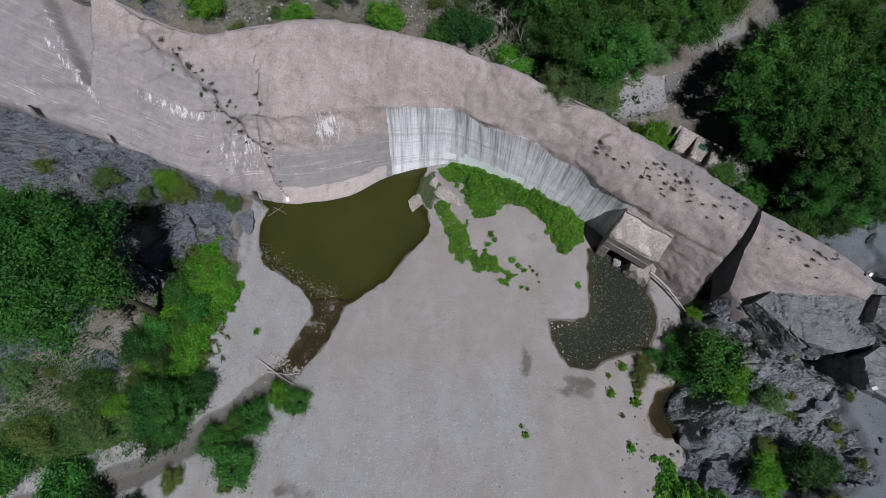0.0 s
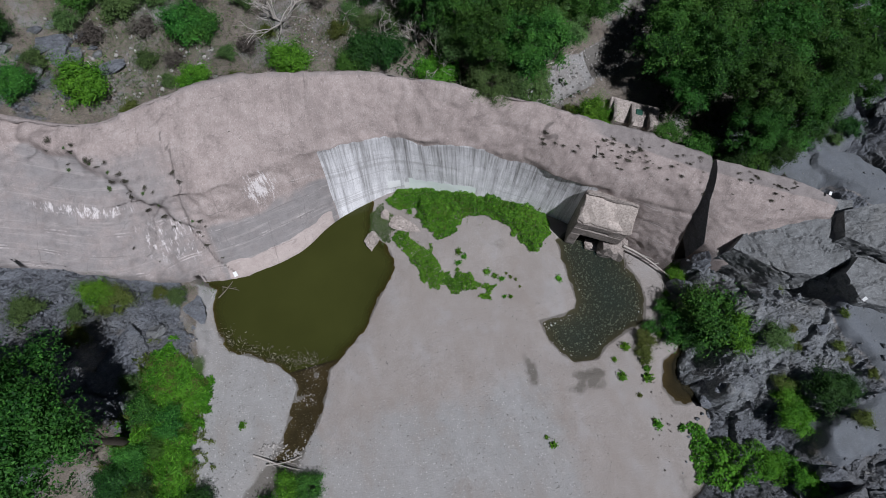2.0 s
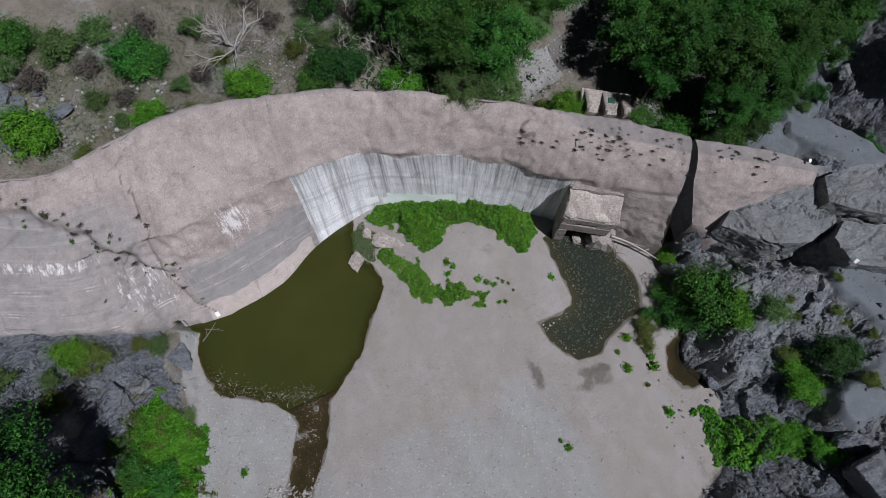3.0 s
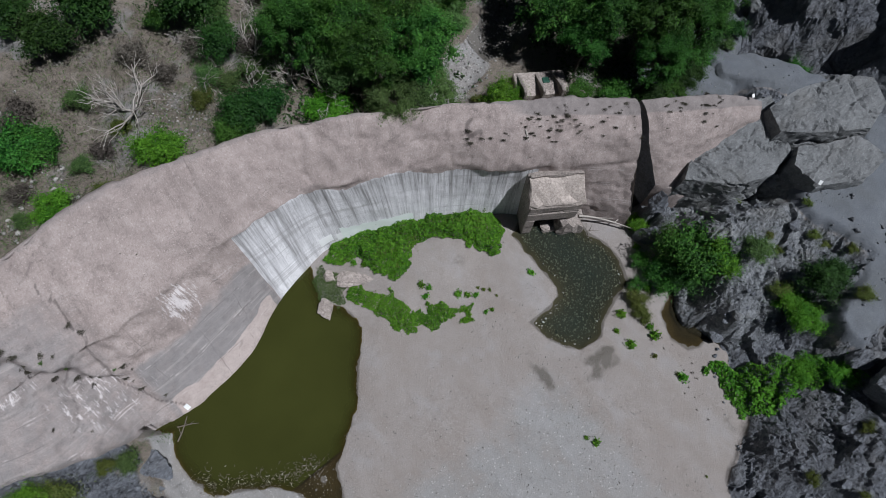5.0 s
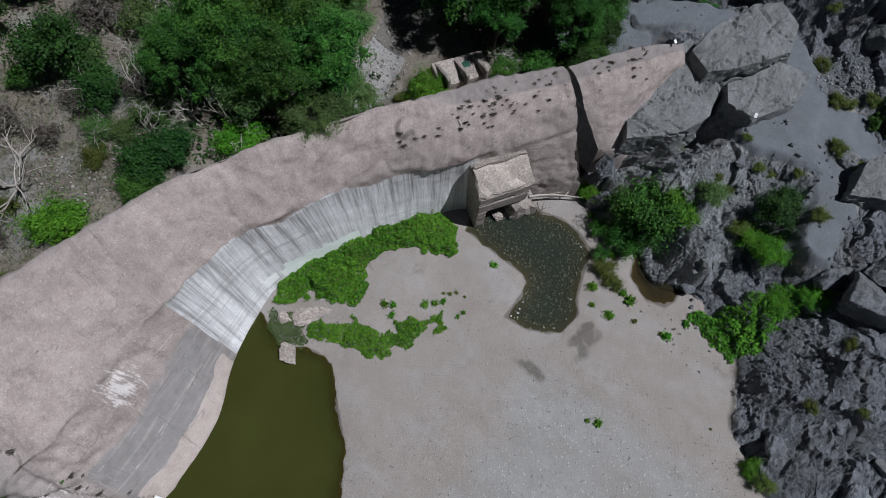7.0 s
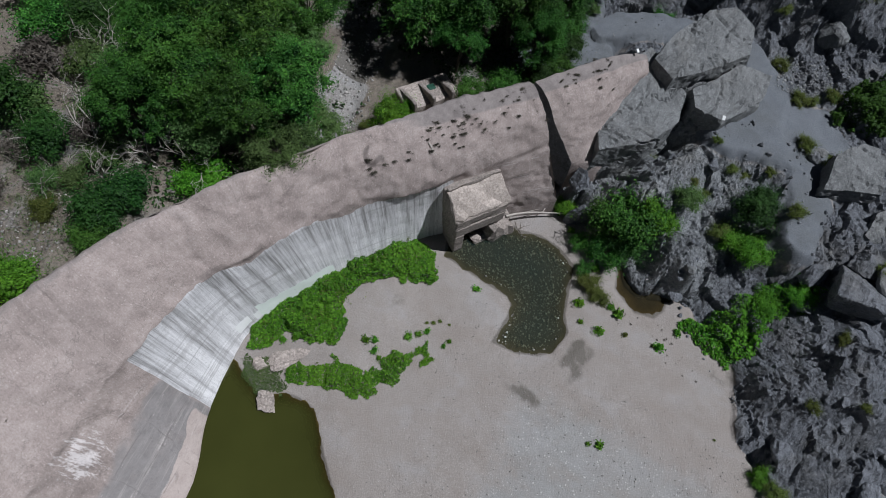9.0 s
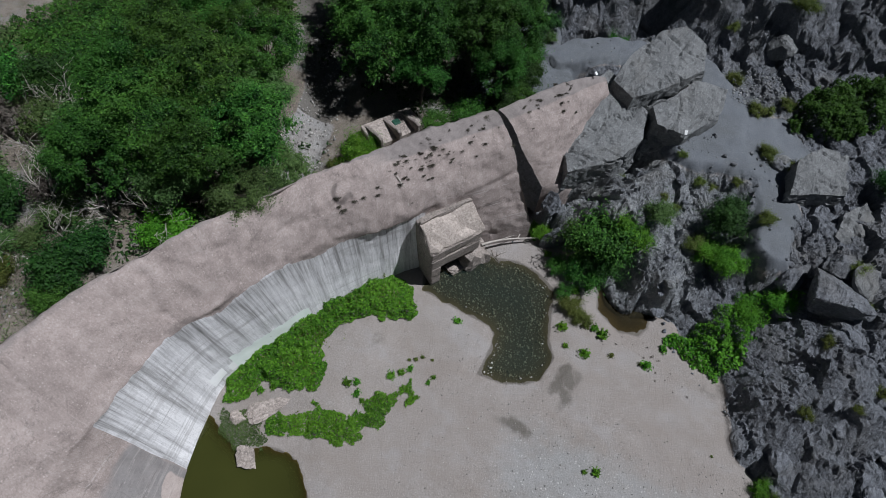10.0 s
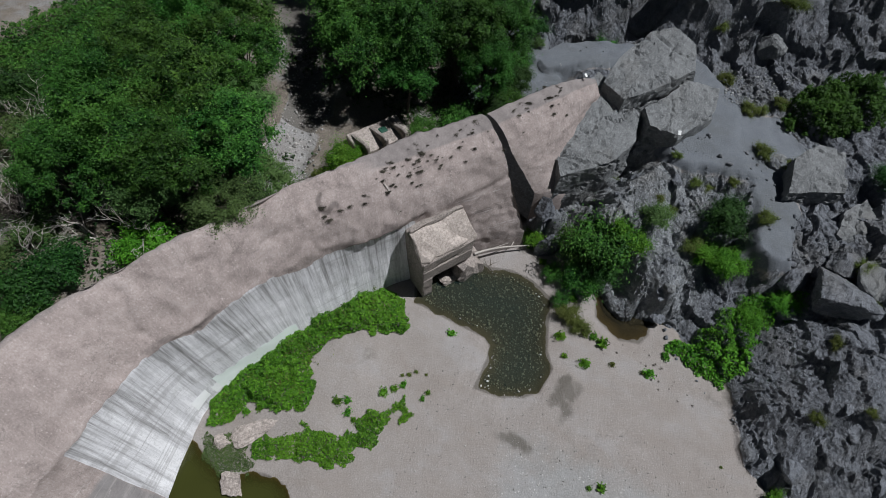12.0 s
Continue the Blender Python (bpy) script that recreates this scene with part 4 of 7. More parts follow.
disp = (0.16 + 0.10 * smooth(-8, -13, px)) * fbm(px * 0.4, py * 0.4, pz * 0.4, 4) + 0.06 * strata(px, py, pz, 2.1, 4, 0.4) * (0.4 + smooth(-6, -12, px)) + 0.04 * fbm(px * 2.2, py * 2.2, pz * 2.2, 3) - 0.10 * np.maximum(ridged(px * 0.5 + 2, py * 0.5, pz * 0.5, 3) - 0.9, 0)
disp = disp * (1 - 0.75 * np.maximum(strip_m, left_low))
disp = disp - 0.045 * strip_m
# gullies and joints
gully = seg_dist(px, py, [(-20.8, 24.6), (-17.7, 22.9), (-16.1, 21.7), (-14.2, 20.6), (-13.4, 19.5), (-12.2, 18.7), (-11.7, 17.4)])
side = (px + 20.8) * 0.62 + (py - 24.6) * 0.78 + 0.35 * fbm(px * 0.7, py * 0.7, 2.0, 3)
reach = smooth(-21.6, -19.5, px) * smooth(-11.0, -13.2, px) * smooth(0.1, 0.35, SE) * smooth(1.75, 1.3, SE)
disp = disp - 0.85 * reach * smooth(-2.0, 0.05, side) * smooth(0.42, 0.10, side) * (0.75 + 0.35 * fbm(px * 1.1, py * 1.1, 2.0, 3))
disp = disp + 0.16 * reach * np.exp(-((side - 0.55) / 0.35) ** 2)
west = smooth(-9.5, -13, px) * smooth(-22.6, -21.6, px) * (1 - left_low)
disp = disp + west * (0.13 * fbm(px * 0.9, py * 0.9, pz * 0.9 + 3, 5, 0.6) + 0.10 * facets(px * 0.8 + py * 0.6, 1.5 * (py * 0.8 - px * 0.6), 1.4, 21, 0.9) * smooth(1.1, 0.8, SE))
grey_m = np.maximum(grey_m, 0.72 * reach * smooth(-1.9, -1.0, side) * smooth(0.35, 0.05, side) * smooth(1.2, 0.8, SE))
scar = seg_dist(px, py, [(-15.4, 24.2), (-13.4, 21.9), (-12.2, 20.2)])
disp = disp - 0.18 * np.exp(-(scar / 0.5) ** 2)
joint_m = 0 * px
JOINTS = [([(-12.3, 23.1), (-12.2, 21.3), (-12.6, 18.5), (-12.0, 16.6), (-11.2, 15.8)], 0.10, 1.0), ([(-3.6, 24.2), (-4.0, 22.1), (-3.9, 20.4)], 0.07, 0.6),
          ([(-13.4, 19.5), (-14.2, 18.7), (-14.9, 17.3), (-15.3, 16.7)], 0.09, 0.8), ([(-4.9, 22.1), (-5.9, 21.1), (-7.1, 20.3), (-9.4, 19.5)], 0.09, 0.45),
          ([(3.1, 21.5), (3.9, 20.3), (5.7, 19.2), (7.4, 18.2)], 0.10, 0.5), ([(5.3, 19.3), (6.4, 19.3), (7.1, 19.2)], 0.12, 0.5), ([(9.8, 17.5), (9.4, 17.2), (10.0, 16.7)], 0.14, 1.0),
          ([(12.9, 16.2), (11.3, 14.7)], 0.08, 0.5), ([(-16.0, 23.7), (-13.4, 23.0), (-11.2, 23.7)], 0.10, 0.6), ([(-8.9, 24.6), (-8.0, 22.4)], 0.10, 0.4), ([(-18.6, 18.4), (-17.0, 20.6)], 0.07, 0.4),
          ([(-19.2, 22.4), (-17.2, 21.0), (-16.2, 19.4)], 0.09, 0.5), ([(0.6, 23.2), (0.9, 21.2)], 0.10, 0.35), ([(14.6, 13.6), (14.2, 12.0)], 0.08, 0.4)]
for line, wide, deep in JOINTS:
    dj = seg_dist(px + 0.22 * vnoise(px * 1.6, py * 1.6, 3.0), py + 0.22 * vnoise(px * 1.6, py * 1.6, 9.0), line)
    joint_m = np.maximum(joint_m, deep * np.exp(-(dj / (0.62 * wide)) ** 2))
    disp = disp - 0.07 * deep * np.exp(-(dj / (wide * 1.1)) ** 2) + 0.10 * deep * vnoise(px * 0.5, py * 0.5, wide * 90) * np.exp(-(dj / 0.9) ** 2)
joint_m = np.maximum(joint_m, 0.36 * np.exp(-(gully / 0.30) ** 2) * (0.4 + 0.6 * smooth(-0.1, 0.4, fbm(px * 1.5, py * 1.5, 5.0, 3))))
joint_m = np.maximum(joint_m, 0.75 * np.exp(-((SE - edge_line + 0.05) / 0.06) ** 2) * smooth(-4.2, -3.4, px) * smooth(13, 11.5, px) * smooth(-0.25, 0.35, fbm(px * 0.9, py * 0.9, 6.0, 3)))
joint_m = np.maximum(joint_m, 0.55 * np.exp(-(fbm(px * 0.28 + 4, py * 0.28, pz * 0.28, 4) / 0.018) ** 2) * smooth(0.05, 0.3, vnoise(px * 0.3, py * 0.3, 3.0)))
# recessed chute beside the wing on the left
wx, wy = px + 22.8, py - 20.6
wedge = smooth(0.0, 0.25, wx + 0.57 * wy + 0.02) * smooth(0.25, 0.0, wx + 0.09 * wy) * smooth(0.0, 0.5, wy)
disp = disp - 1.15 * wedge + 0.35 * smooth(0.1, -0.1, wx + 0.57 * wy) * smooth(-0.2, 0.2, wy)
crest_m = np.maximum(crest_m, 0.9 * wedge)
white_m = np.maximum(white_m, 0.55 * np.exp(-((wx + 0.57 * wy + 0.15) / 0.16) ** 2) * smooth(-0.3, 0.3, wy) * smooth(5.5, 4.0, wy))
grey_m = np.maximum(grey_m, 0.8 * smooth(0.1, -0.1, wx + 0.57 * wy) * smooth(-0.2, 0.2, wy))
fade = ((SE >= 0) & (SE <= 2.0)).astype(float)
P = P + nrm * (disp * fade)[..., None]
nv = P.shape[1]
verts = P.reshape(-1, 3)
faces = grid_faces(NU, nv)[:, ::-1]
dam_me = mesh_np("dam_body", verts, faces, DAM, flat=False)
for key, values in (("strip", strip_m), ("grey", grey_m), ("apron", apron_m), ("crest", crest_m), ("white", white_m), ("low", np.clip(SE - 1, 0, 1)), ("joint", joint_m)):
    attribute(dam_me, key, values)
uvl = dam_me.uv_layers.new(name="UVMap")
uvs = np.stack([UU, across - across[:, NA + 4:NA + 5]], -1).reshape(-1, 2)
uvl.data.foreach_set("uv", uvs[faces.ravel()].astype(np.float32).ravel())
dam = thing("dam", "ruined curved concrete dam, weathered pinkish grey", "dam")
part("dam_body", dam_me, dam)


def cap(Pg, iu):
    """A closing end wall of the dam, from one row of points."""
    bm = bmesh.new()
    ring = [bm.verts.new(p) for p in Pg[iu]]
    bm.faces.new(ring)
    bmesh.ops.triangulate(bm, faces=bm.faces[:])
    return bm


part("end_wall", from_bm("end_wall", cap(P, NU - 1), CONCRETE), dam, "rough broken concrete end at the breach")

# right-hand block beyond the breach
CREST_R = [(18.02, 12.6, 7.6), (20.9, 10.85, 7.55), (23.0, 9.4, 7.4), (24.1, 8.5, 7.0)]
BREAK_R = [(17.65, 10.75, 5.9), (20.0, 9.2, 5.9), (22.3, 8.3, 6.0), (23.9, 7.9, 6.2)]
TOE_R = [(17.9, 9.0, 3.2), (19.3, 7.4, 2.6), (22.6, 7.2, 3.2), (24.2, 7.5, 5.2)]
PR, along_r, across_r, sect_r, out_r = dam_surface(CREST_R, BREAK_R, TOE_R, 60, ([0, 1], [1.9, 1.4]), ([0, 1], [0.0, 0.0]))
nr = normals(PR)
SR = np.broadcast_to(sect_r[None, :], PR.shape[:2])
dr_ = 0.10 * fbm(PR[..., 0] * 0.45, PR[..., 1] * 0.45, PR[..., 2] * 0.45, 3) + 0.04 * fbm(PR[..., 0] * 2.2, PR[..., 1] * 2.2, PR[..., 2] * 2.2, 3)
PR = PR + nr * (dr_ * ((SR >= 0) & (SR <= 2)))[..., None]
fr = grid_faces(60, PR.shape[1])[:, ::-1]
blk_me = mesh_np("dam_block", PR.reshape(-1, 3), fr, DAM, flat=False)
for key, values in (("strip", 0 * SR), ("grey", 0 * SR), ("apron", 0 * SR), ("crest", smooth(0.5, 0.3, SR)), ("white", 0 * SR), ("low", 0 * SR), ("joint", 0 * SR)):
    attribute(blk_me, key, values)
uvl = blk_me.uv_layers.new(name="UVMap")
uvl.data.foreach_set("uv", np.stack([np.broadcast_to(along_r[:, None], SR.shape) + 60, across_r], -1).reshape(-1, 2)[fr.ravel()].astype(np.float32).ravel())
dam_r = thing("dam_fragment", "broken-off concrete end of the dam leaning on rock", "dam")
part("dam_block", blk_me, dam_r)
# slate in place of concrete: the breach's shade put into the colour
part("end_wall", from_bm("end_wall", cap(PR, 0), ROCK), dam_r, "broken face in the breach, coloured dark slate for its shade")
part("end_wall", from_bm("end_wall", cap(PR, 59), CONCRETE), dam_r)

# ---------------------------------------------------------------- vegetation
def leaf_quads(rng, pos, nrm_, size, slim=0.33):
    """Small three-cornered leaves at pos, facing nrm_."""
    n = len(pos)
    nn = nrm_ / (np.linalg.norm(nrm_, axis=1)[:, None] + 1e-9)
    t = rng.normal(size=(n, 3))
    t -= nn * (t * nn).sum(1)[:, None]
    t /= np.linalg.norm(t, axis=1)[:, None] + 1e-9
    b = np.cross(nn, t)
    s = (size * rng.uniform(0.65, 1.35, n))[:, None]
    v = np.stack([pos - t * s * 0.5 + b * s * slim, pos - t * s * 0.5 - b * s * slim, pos + t * s * 0.75], 1)
    return v.reshape(-1, 3), np.arange(n * 3).reshape(n, 3)


def crown_mesh(name, seed, radius, tall, clumps, leaves, size, material, clump=0.30, floor=-0.35):
    rng = np.random.default_rng(seed)
    d = rng.normal(size=(clumps, 3))
    d /= np.linalg.norm(d, axis=1)[:, None]
    d[:, 2] = np.where(d[:, 2] < floor, -d[:, 2] * 0.6, d[:, 2])
    reach = rng.uniform(0.45, 1.0, clumps) ** 0.6 * (1 + 0.28 * vnoise(d[:, 0] * 1.6 + seed, d[:, 1] * 1.6, d[:, 2] * 1.6))
    c = d * reach[:, None] * np.array([radius, radius, tall]) * 0.82
    cr = radius * clump * rng.uniform(0.55, 1.25, clumps)
    w = cr ** 2
    k = rng.choice(clumps, leaves, p=w / w.sum())
    e = rng.normal(size=(leaves, 3))
    e /= np.linalg.norm(e, axis=1)[:, None]
    rr = cr[k] * np.where(rng.uniform(size=leaves) < 0.16, rng.uniform(1.0, 1.7, leaves), rng.uniform(0.12, 1.12, leaves) ** 0.6)
    pos = c[k] + e * rr[:, None] * np.array([1, 1, 0.8])
    pos = pos + d[k] * (0.9 * rr * np.abs((e * d[k]).sum(1)) - 0.3 * cr[k])[:, None]
    face = e * 0.55 + np.array([0, 0, 0.75]) + rng.normal(size=(leaves, 3)) * 0.5
    v, f = leaf_quads(rng, pos, face, np.where(rr < 0.6 * cr[k], 1.9 * size, size))
    return mesh_np(name, v, f, material), c, cr


def wood_mesh(name, seed, c, height_to, trunk_r, material, limbs=9, stems=1):
    """Trunk and limbs that reach into the crown clumps at c."""
    rng = np.random.default_rng(seed + 50)
    runs = []
    for s in range(stems):
        a = rng.uniform(0, 6.28)
        lean = 0.12 * height_to if stems == 1 else 0.25 * height_to
        top = Vector((math.cos(a) * lean, math.sin(a) * lean, height_to))
        runs.append(([(0.1 * math.cos(a) * (stems > 1), 0.1 * math.sin(a) * (stems > 1), -0.5), top * 0.35 + Vector((0.06, -0.05, 0)) * height_to, top * 0.7, top], [trunk_r * 1.25, trunk_r, trunk_r * 0.7, trunk_r * 0.35], 8))
    order = rng.permutation(len(c))[:limbs]
    for i in order:
        end = Vector(c[i])
        base = Vector(runs[0][0][1]).lerp(Vector(runs[0][0][3]), float(rng.uniform(0.0, 0.8)))
        mid = base.lerp(end, 0.5) + Vector((0, 0, 0.12 * (end - base).length))
        r = trunk_r * float(rng.uniform(0.28, 0.45))
        runs.append(([base, mid, end], [r, r * 0.6, r * 0.2], 5))
    def mesh(label, some):
        v, f = tubes(some)
        return mesh_np(label, v, f, material, flat=False)
    if stems > 1:
        return mesh(name, runs), []
    return mesh(name, runs[:1]), [mesh("limb", [r]) for r in runs[1:]]


PROTO = {}


def plant_kind(key, name, seed, radius, tall, rise, clumps, leaves, size, material, label, category, stems=1, trunk_r=0.12, clump=0.30):
    """A kind of tree or bush; its first specimen is placed by plant()."""
    me, c, cr = crown_mesh("crown", seed, radius, tall, clumps, leaves, size, material, clump)
    me.transform(Matrix.Translation((0, 0, rise)))
    c = c + np.array([0, 0, rise])
    wood = wood_mesh("trunk", seed, c, rise, trunk_r, BARK, 10 if radius > 1.3 else 5, stems)
    PROTO[key] = dict(name=name, crown=me, wood=wood, label=label, category=category, made=None)


def plant(key, x, y, scale=1.0, turn=0.0, z=None, stretch=1.0, group=""):
    p = PROTO[key]
    z = height(x, y) if z is None else z
    m = pose(x, y, z - 0.05, 0, 0, turn) @ Matrix.Diagonal((scale, scale, scale * stretch, 1))
    if p["made"] is None:
        ob = thing(p["name"], p["label"], p["category"], group)
        trunk = part("trunk" if p["category"] == "tree" else "stems", p["wood"][0], ob)
        for me in p["wood"][1]:
            part("limb", me, trunk)
        part("crown", p["crown"], ob)
        p["made"] = ob
        ob.matrix_basis = m
        return ob
    scale_keep = p["made"].matrix_basis.copy()
    p["made"].matrix_basis = Matrix()
    ob = copy_thing(p["made"], m)
    p["made"].matrix_basis = scale_keep
    return ob


plant_kind("tree_a", "tree", 11, 2.5, 2.2, 3.5, 105, 27300, 0.079, LEAF, "leafy green alder on the gravel behind the dam", "tree", trunk_r=0.14, clump=0.165)
plant_kind("tree_b", "tree", 12, 2.2, 2.5, 3.6, 95, 25200, 0.076, LEAF_DEEP, "dark green dense alder beside the stream", "tree", trunk_r=0.13, clump=0.165)
plant_kind("tree_c", "tree", 13, 2.4, 1.9, 3.2, 85, 18900, 0.079, LEAF_OLIVE, "thin grey-green willow with bare twigs", "tree", trunk_r=0.11, clump=0.18)
plant_kind("tree_big", "tree", 14, 4.0, 3.3, 8.6, 190, 67200, 0.095, LEAF_DEEP, "large spreading leafy tree on the bank", "tree", trunk_r=0.19, clump=0.15)
plant_kind("bush_g", "bush", 21, 1.0, 0.75, 0.65, 24, 7570, 0.065, LEAF, "rounded green bush on stony ground", "bush", stems=3, trunk_r=0.03, clump=0.36)
plant_kind("bush_b", "bush", 22, 1.0, 0.7, 0.6, 24, 7570, 0.065, LEAF_BRIGHT, "bright green leafy bush on stony ground", "bush", stems=3, trunk_r=0.03, clump=0.36)
plant_kind("bush_y", "bush", 23, 1.0, 0.6, 0.5, 20, 5890, 0.059, LEAF_YELLOW, "yellow-green broom bush between rocks", "bush", stems=3, trunk_r=0.025, clump=0.36)
plant_kind("bush_d", "bush", 24, 1.0, 0.85, 0.75, 24, 7570, 0.065, LEAF_DARK, "dark green dense bush on stony ground", "bush", stems=3, trunk_r=0.03, clump=0.36)
plant_kind("bush_o", "bush", 25, 1.0, 0.7, 0.6, 22, 5470, 0.059, LEAF_OLIVE, "grey-green dry bush on bare soil", "bush", stems=3, trunk_r=0.03, clump=0.36)
plant_kind("bush_s", "bush", 26, 1.0, 0.7, 0.55, 20, 2180, 0.076, LEAF_DRY, "small dead brown shrub", "bush", stems=4, trunk_r=0.02, clump=0.36)

rng = np.random.default_rng(5)
# grove behind the dam, on both sides of the stream
for key, x, y, s in (("tree_a", 10.2, 22.9, 1.05), ("tree_a", 11.2, 26.2, 1.15), ("tree_a", 7.9, 26.8, 1.1), ("tree_b", 7.6, 23.4, 1.0), ("tree_c", 9.6, 20.8, 0.75),
                     ("tree_c", 7.4, 21.0, 0.75), ("tree_c", 6.6, 24.6, 0.8), ("tree_b", 5.2, 27.6, 0.95), ("tree_a", 14.8, 25.2, 0.95), ("tree_a", 16.6, 27.2, 1.0),
                     ("tree_a", 12.6, 29.4, 1.1), ("tree_b", 9.6, 29.6, 1.05), ("tree_a", 16.6, 29.2, 1.05), ("tree_c", 6.2, 28.8, 0.9), ("tree_a", 18.0, 33.0, 1.1), ("tree_c", 12.9, 24.0, 0.8)):
    plant(key, x, y, s, float(rng.uniform(0, 360)), group="trees behind the dam")
for key, x, y, s in (("tree_a", 19.0, 20.4, 1.05), ("tree_b", 20.2, 18.2, 1.1), ("tree_b", 22.2, 16.0, 1.1), ("tree_b", 23.6, 14.2, 0.95), ("tree_a", 21.6, 22.0, 1.15), ("tree_b", 24.6, 18.6, 1.15),
                     ("tree_a", 24.0, 24.6, 1.0), ("tree_b", 24.4, 23.2, 1.1), ("tree_a", 27.2, 21.0, 1.1), ("tree_b", 26.6, 16.6, 1.0), ("tree_b", 18.7, 17.6, 0.8), ("tree_b", 21.4, 14.0, 0.8),
                     ("tree_b", 25.4, 14.6, 0.85), ("tree_a", 28.0, 18.0, 1.0), ("tree_b", 30.5, 20.0, 1.1), ("tree_a", 33.0, 25.0, 1.2), ("tree_a", 27.6, 26.2, 1.1), ("tree_a", 26.6, 29.6, 1.0), ("tree_b", 30.0, 23.5, 1.1), ("tree_b", 28.6, 15.4, 0.9), ("tree_b", 31.0, 16.8, 1.0)):
    plant(key, x, y, s, float(rng.uniform(0, 360)), group="trees behind the dam")
for key, x, y, s in (("bush_g", 19.2, 14.6, 1.0), ("bush_d", 20.6, 13.4, 1.0), ("bush_g", 22.0, 12.4, 0.9), ("bush_d", 23.4, 12.6, 1.1), ("bush_g", 17.6, 16.0, 0.8), ("bush_g", 24.8, 13.4, 1.0), ("bush_b", -4.3, 27.2, 1.35), ("bush_b", 4.7, 24.1, 1.25), ("bush_d", 0.6, 26.2, 1.5), ("bush_d", 1.9, 26.0, 1.3), ("bush_g", -0.6, 26.0, 1.0), ("bush_b", 13.5, 18.8, 1.0), ("bush_b", 14.2, 18.2, 0.7),
                     ("bush_g", -10.4, 32.0, 1.5), ("bush_d", -2.6, 37.2, 1.9), ("bush_d", -5.9, 36.6, 1.7), ("bush_d", 2.2, 34.4, 2.0), ("bush_g", -0.1, 35.0, 0.8), ("bush_b", -10.4, 27.5, 1.0),
                     ("bush_y", -7.9, 27.1, 0.6), ("bush_b", -16.8, 28.3, 1.6), ("bush_y", -14.7, 26.6, 0.7), ("bush_g", -16.7, 35.5, 1.4), ("bush_o", -14.7, 34.8, 1.5), ("bush_y", -5.4, 30.3, 0.65),
                     ("bush_y", -0.8, 29.2, 0.8), ("bush_o", 0.3, 30.2, 0.9), ("bush_o", 1.2, 29.0, 0.8), ("bush_g", -9.3, 31.4, 1.2), ("bush_g", 9.4, 34.2, 1.0), ("bush_b", 9.8, 33.4, 0.9), ("bush_o", 2.8, 28.6, 1.2),
                     ("bush_o", 4.6, 30.6, 1.3), ("bush_o", -13.2, 30.0, 0.8), ("bush_o", 6.0, 32.0, 1.1), ("bush_o", -12.0, 28.0, 0.6), ("bush_d", -6.5, 39.5, 1.8), ("bush_d", 1.0, 38.6, 1.9), ("bush_y", 12.5, 19.6, 0.45), ("bush_s", 4.9, 35.1, 1.5), ("bush_o", 8.7, 40.1, 1.9), ("bush_d", 8.9, 35.8, 1.6), ("bush_o", 2.8, 33.0, 1.4), ("bush_d", 2.2, 31.2, 1.4), ("bush_o", 6.6, 34.0, 1.6), ("bush_g", 7.4, 37.6, 1.7), ("bush_d", 4.2, 38.4, 1.8), ("bush_s", 3.6, 30.2, 1.2), ("bush_s", 1.0, 32.2, 1.1), ("bush_s", -1.6, 31.8, 0.9), ("bush_s", -6.8, 29.4, 0.8), ("bush_s", -11.6, 29.6, 0.8), ("bush_s", -2.4, 33.6, 1.1), ("bush_g", -20.2, 28.4, 1.2), ("bush_o", -22.4, 30.2, 1.3), ("bush_o", -19.4, 30.4, 0.9), ("bush_d", -24.6, 31.4, 1.6), ("bush_d", -21.2, 33.0, 1.3), ("bush_o", -18.0, 29.0, 0.7), ("bush_s", -19.8, 29.6, 0.8), ("bush_s", -16.4, 32.4, 1.0), ("bush_o", -17.6, 33.6, 1.0), ("bush_s", -13.2, 32.6, 1.0), ("bush_o", -8.2, 29.2, 0.7), ("bush_o", -6.4, 33.0, 0.9), ("bush_s", -9.4, 34.0, 1.1), ("bush_o", -12.2, 35.2, 1.2)):
    plant(key, x, y, s, float(rng.uniform(0, 360)))
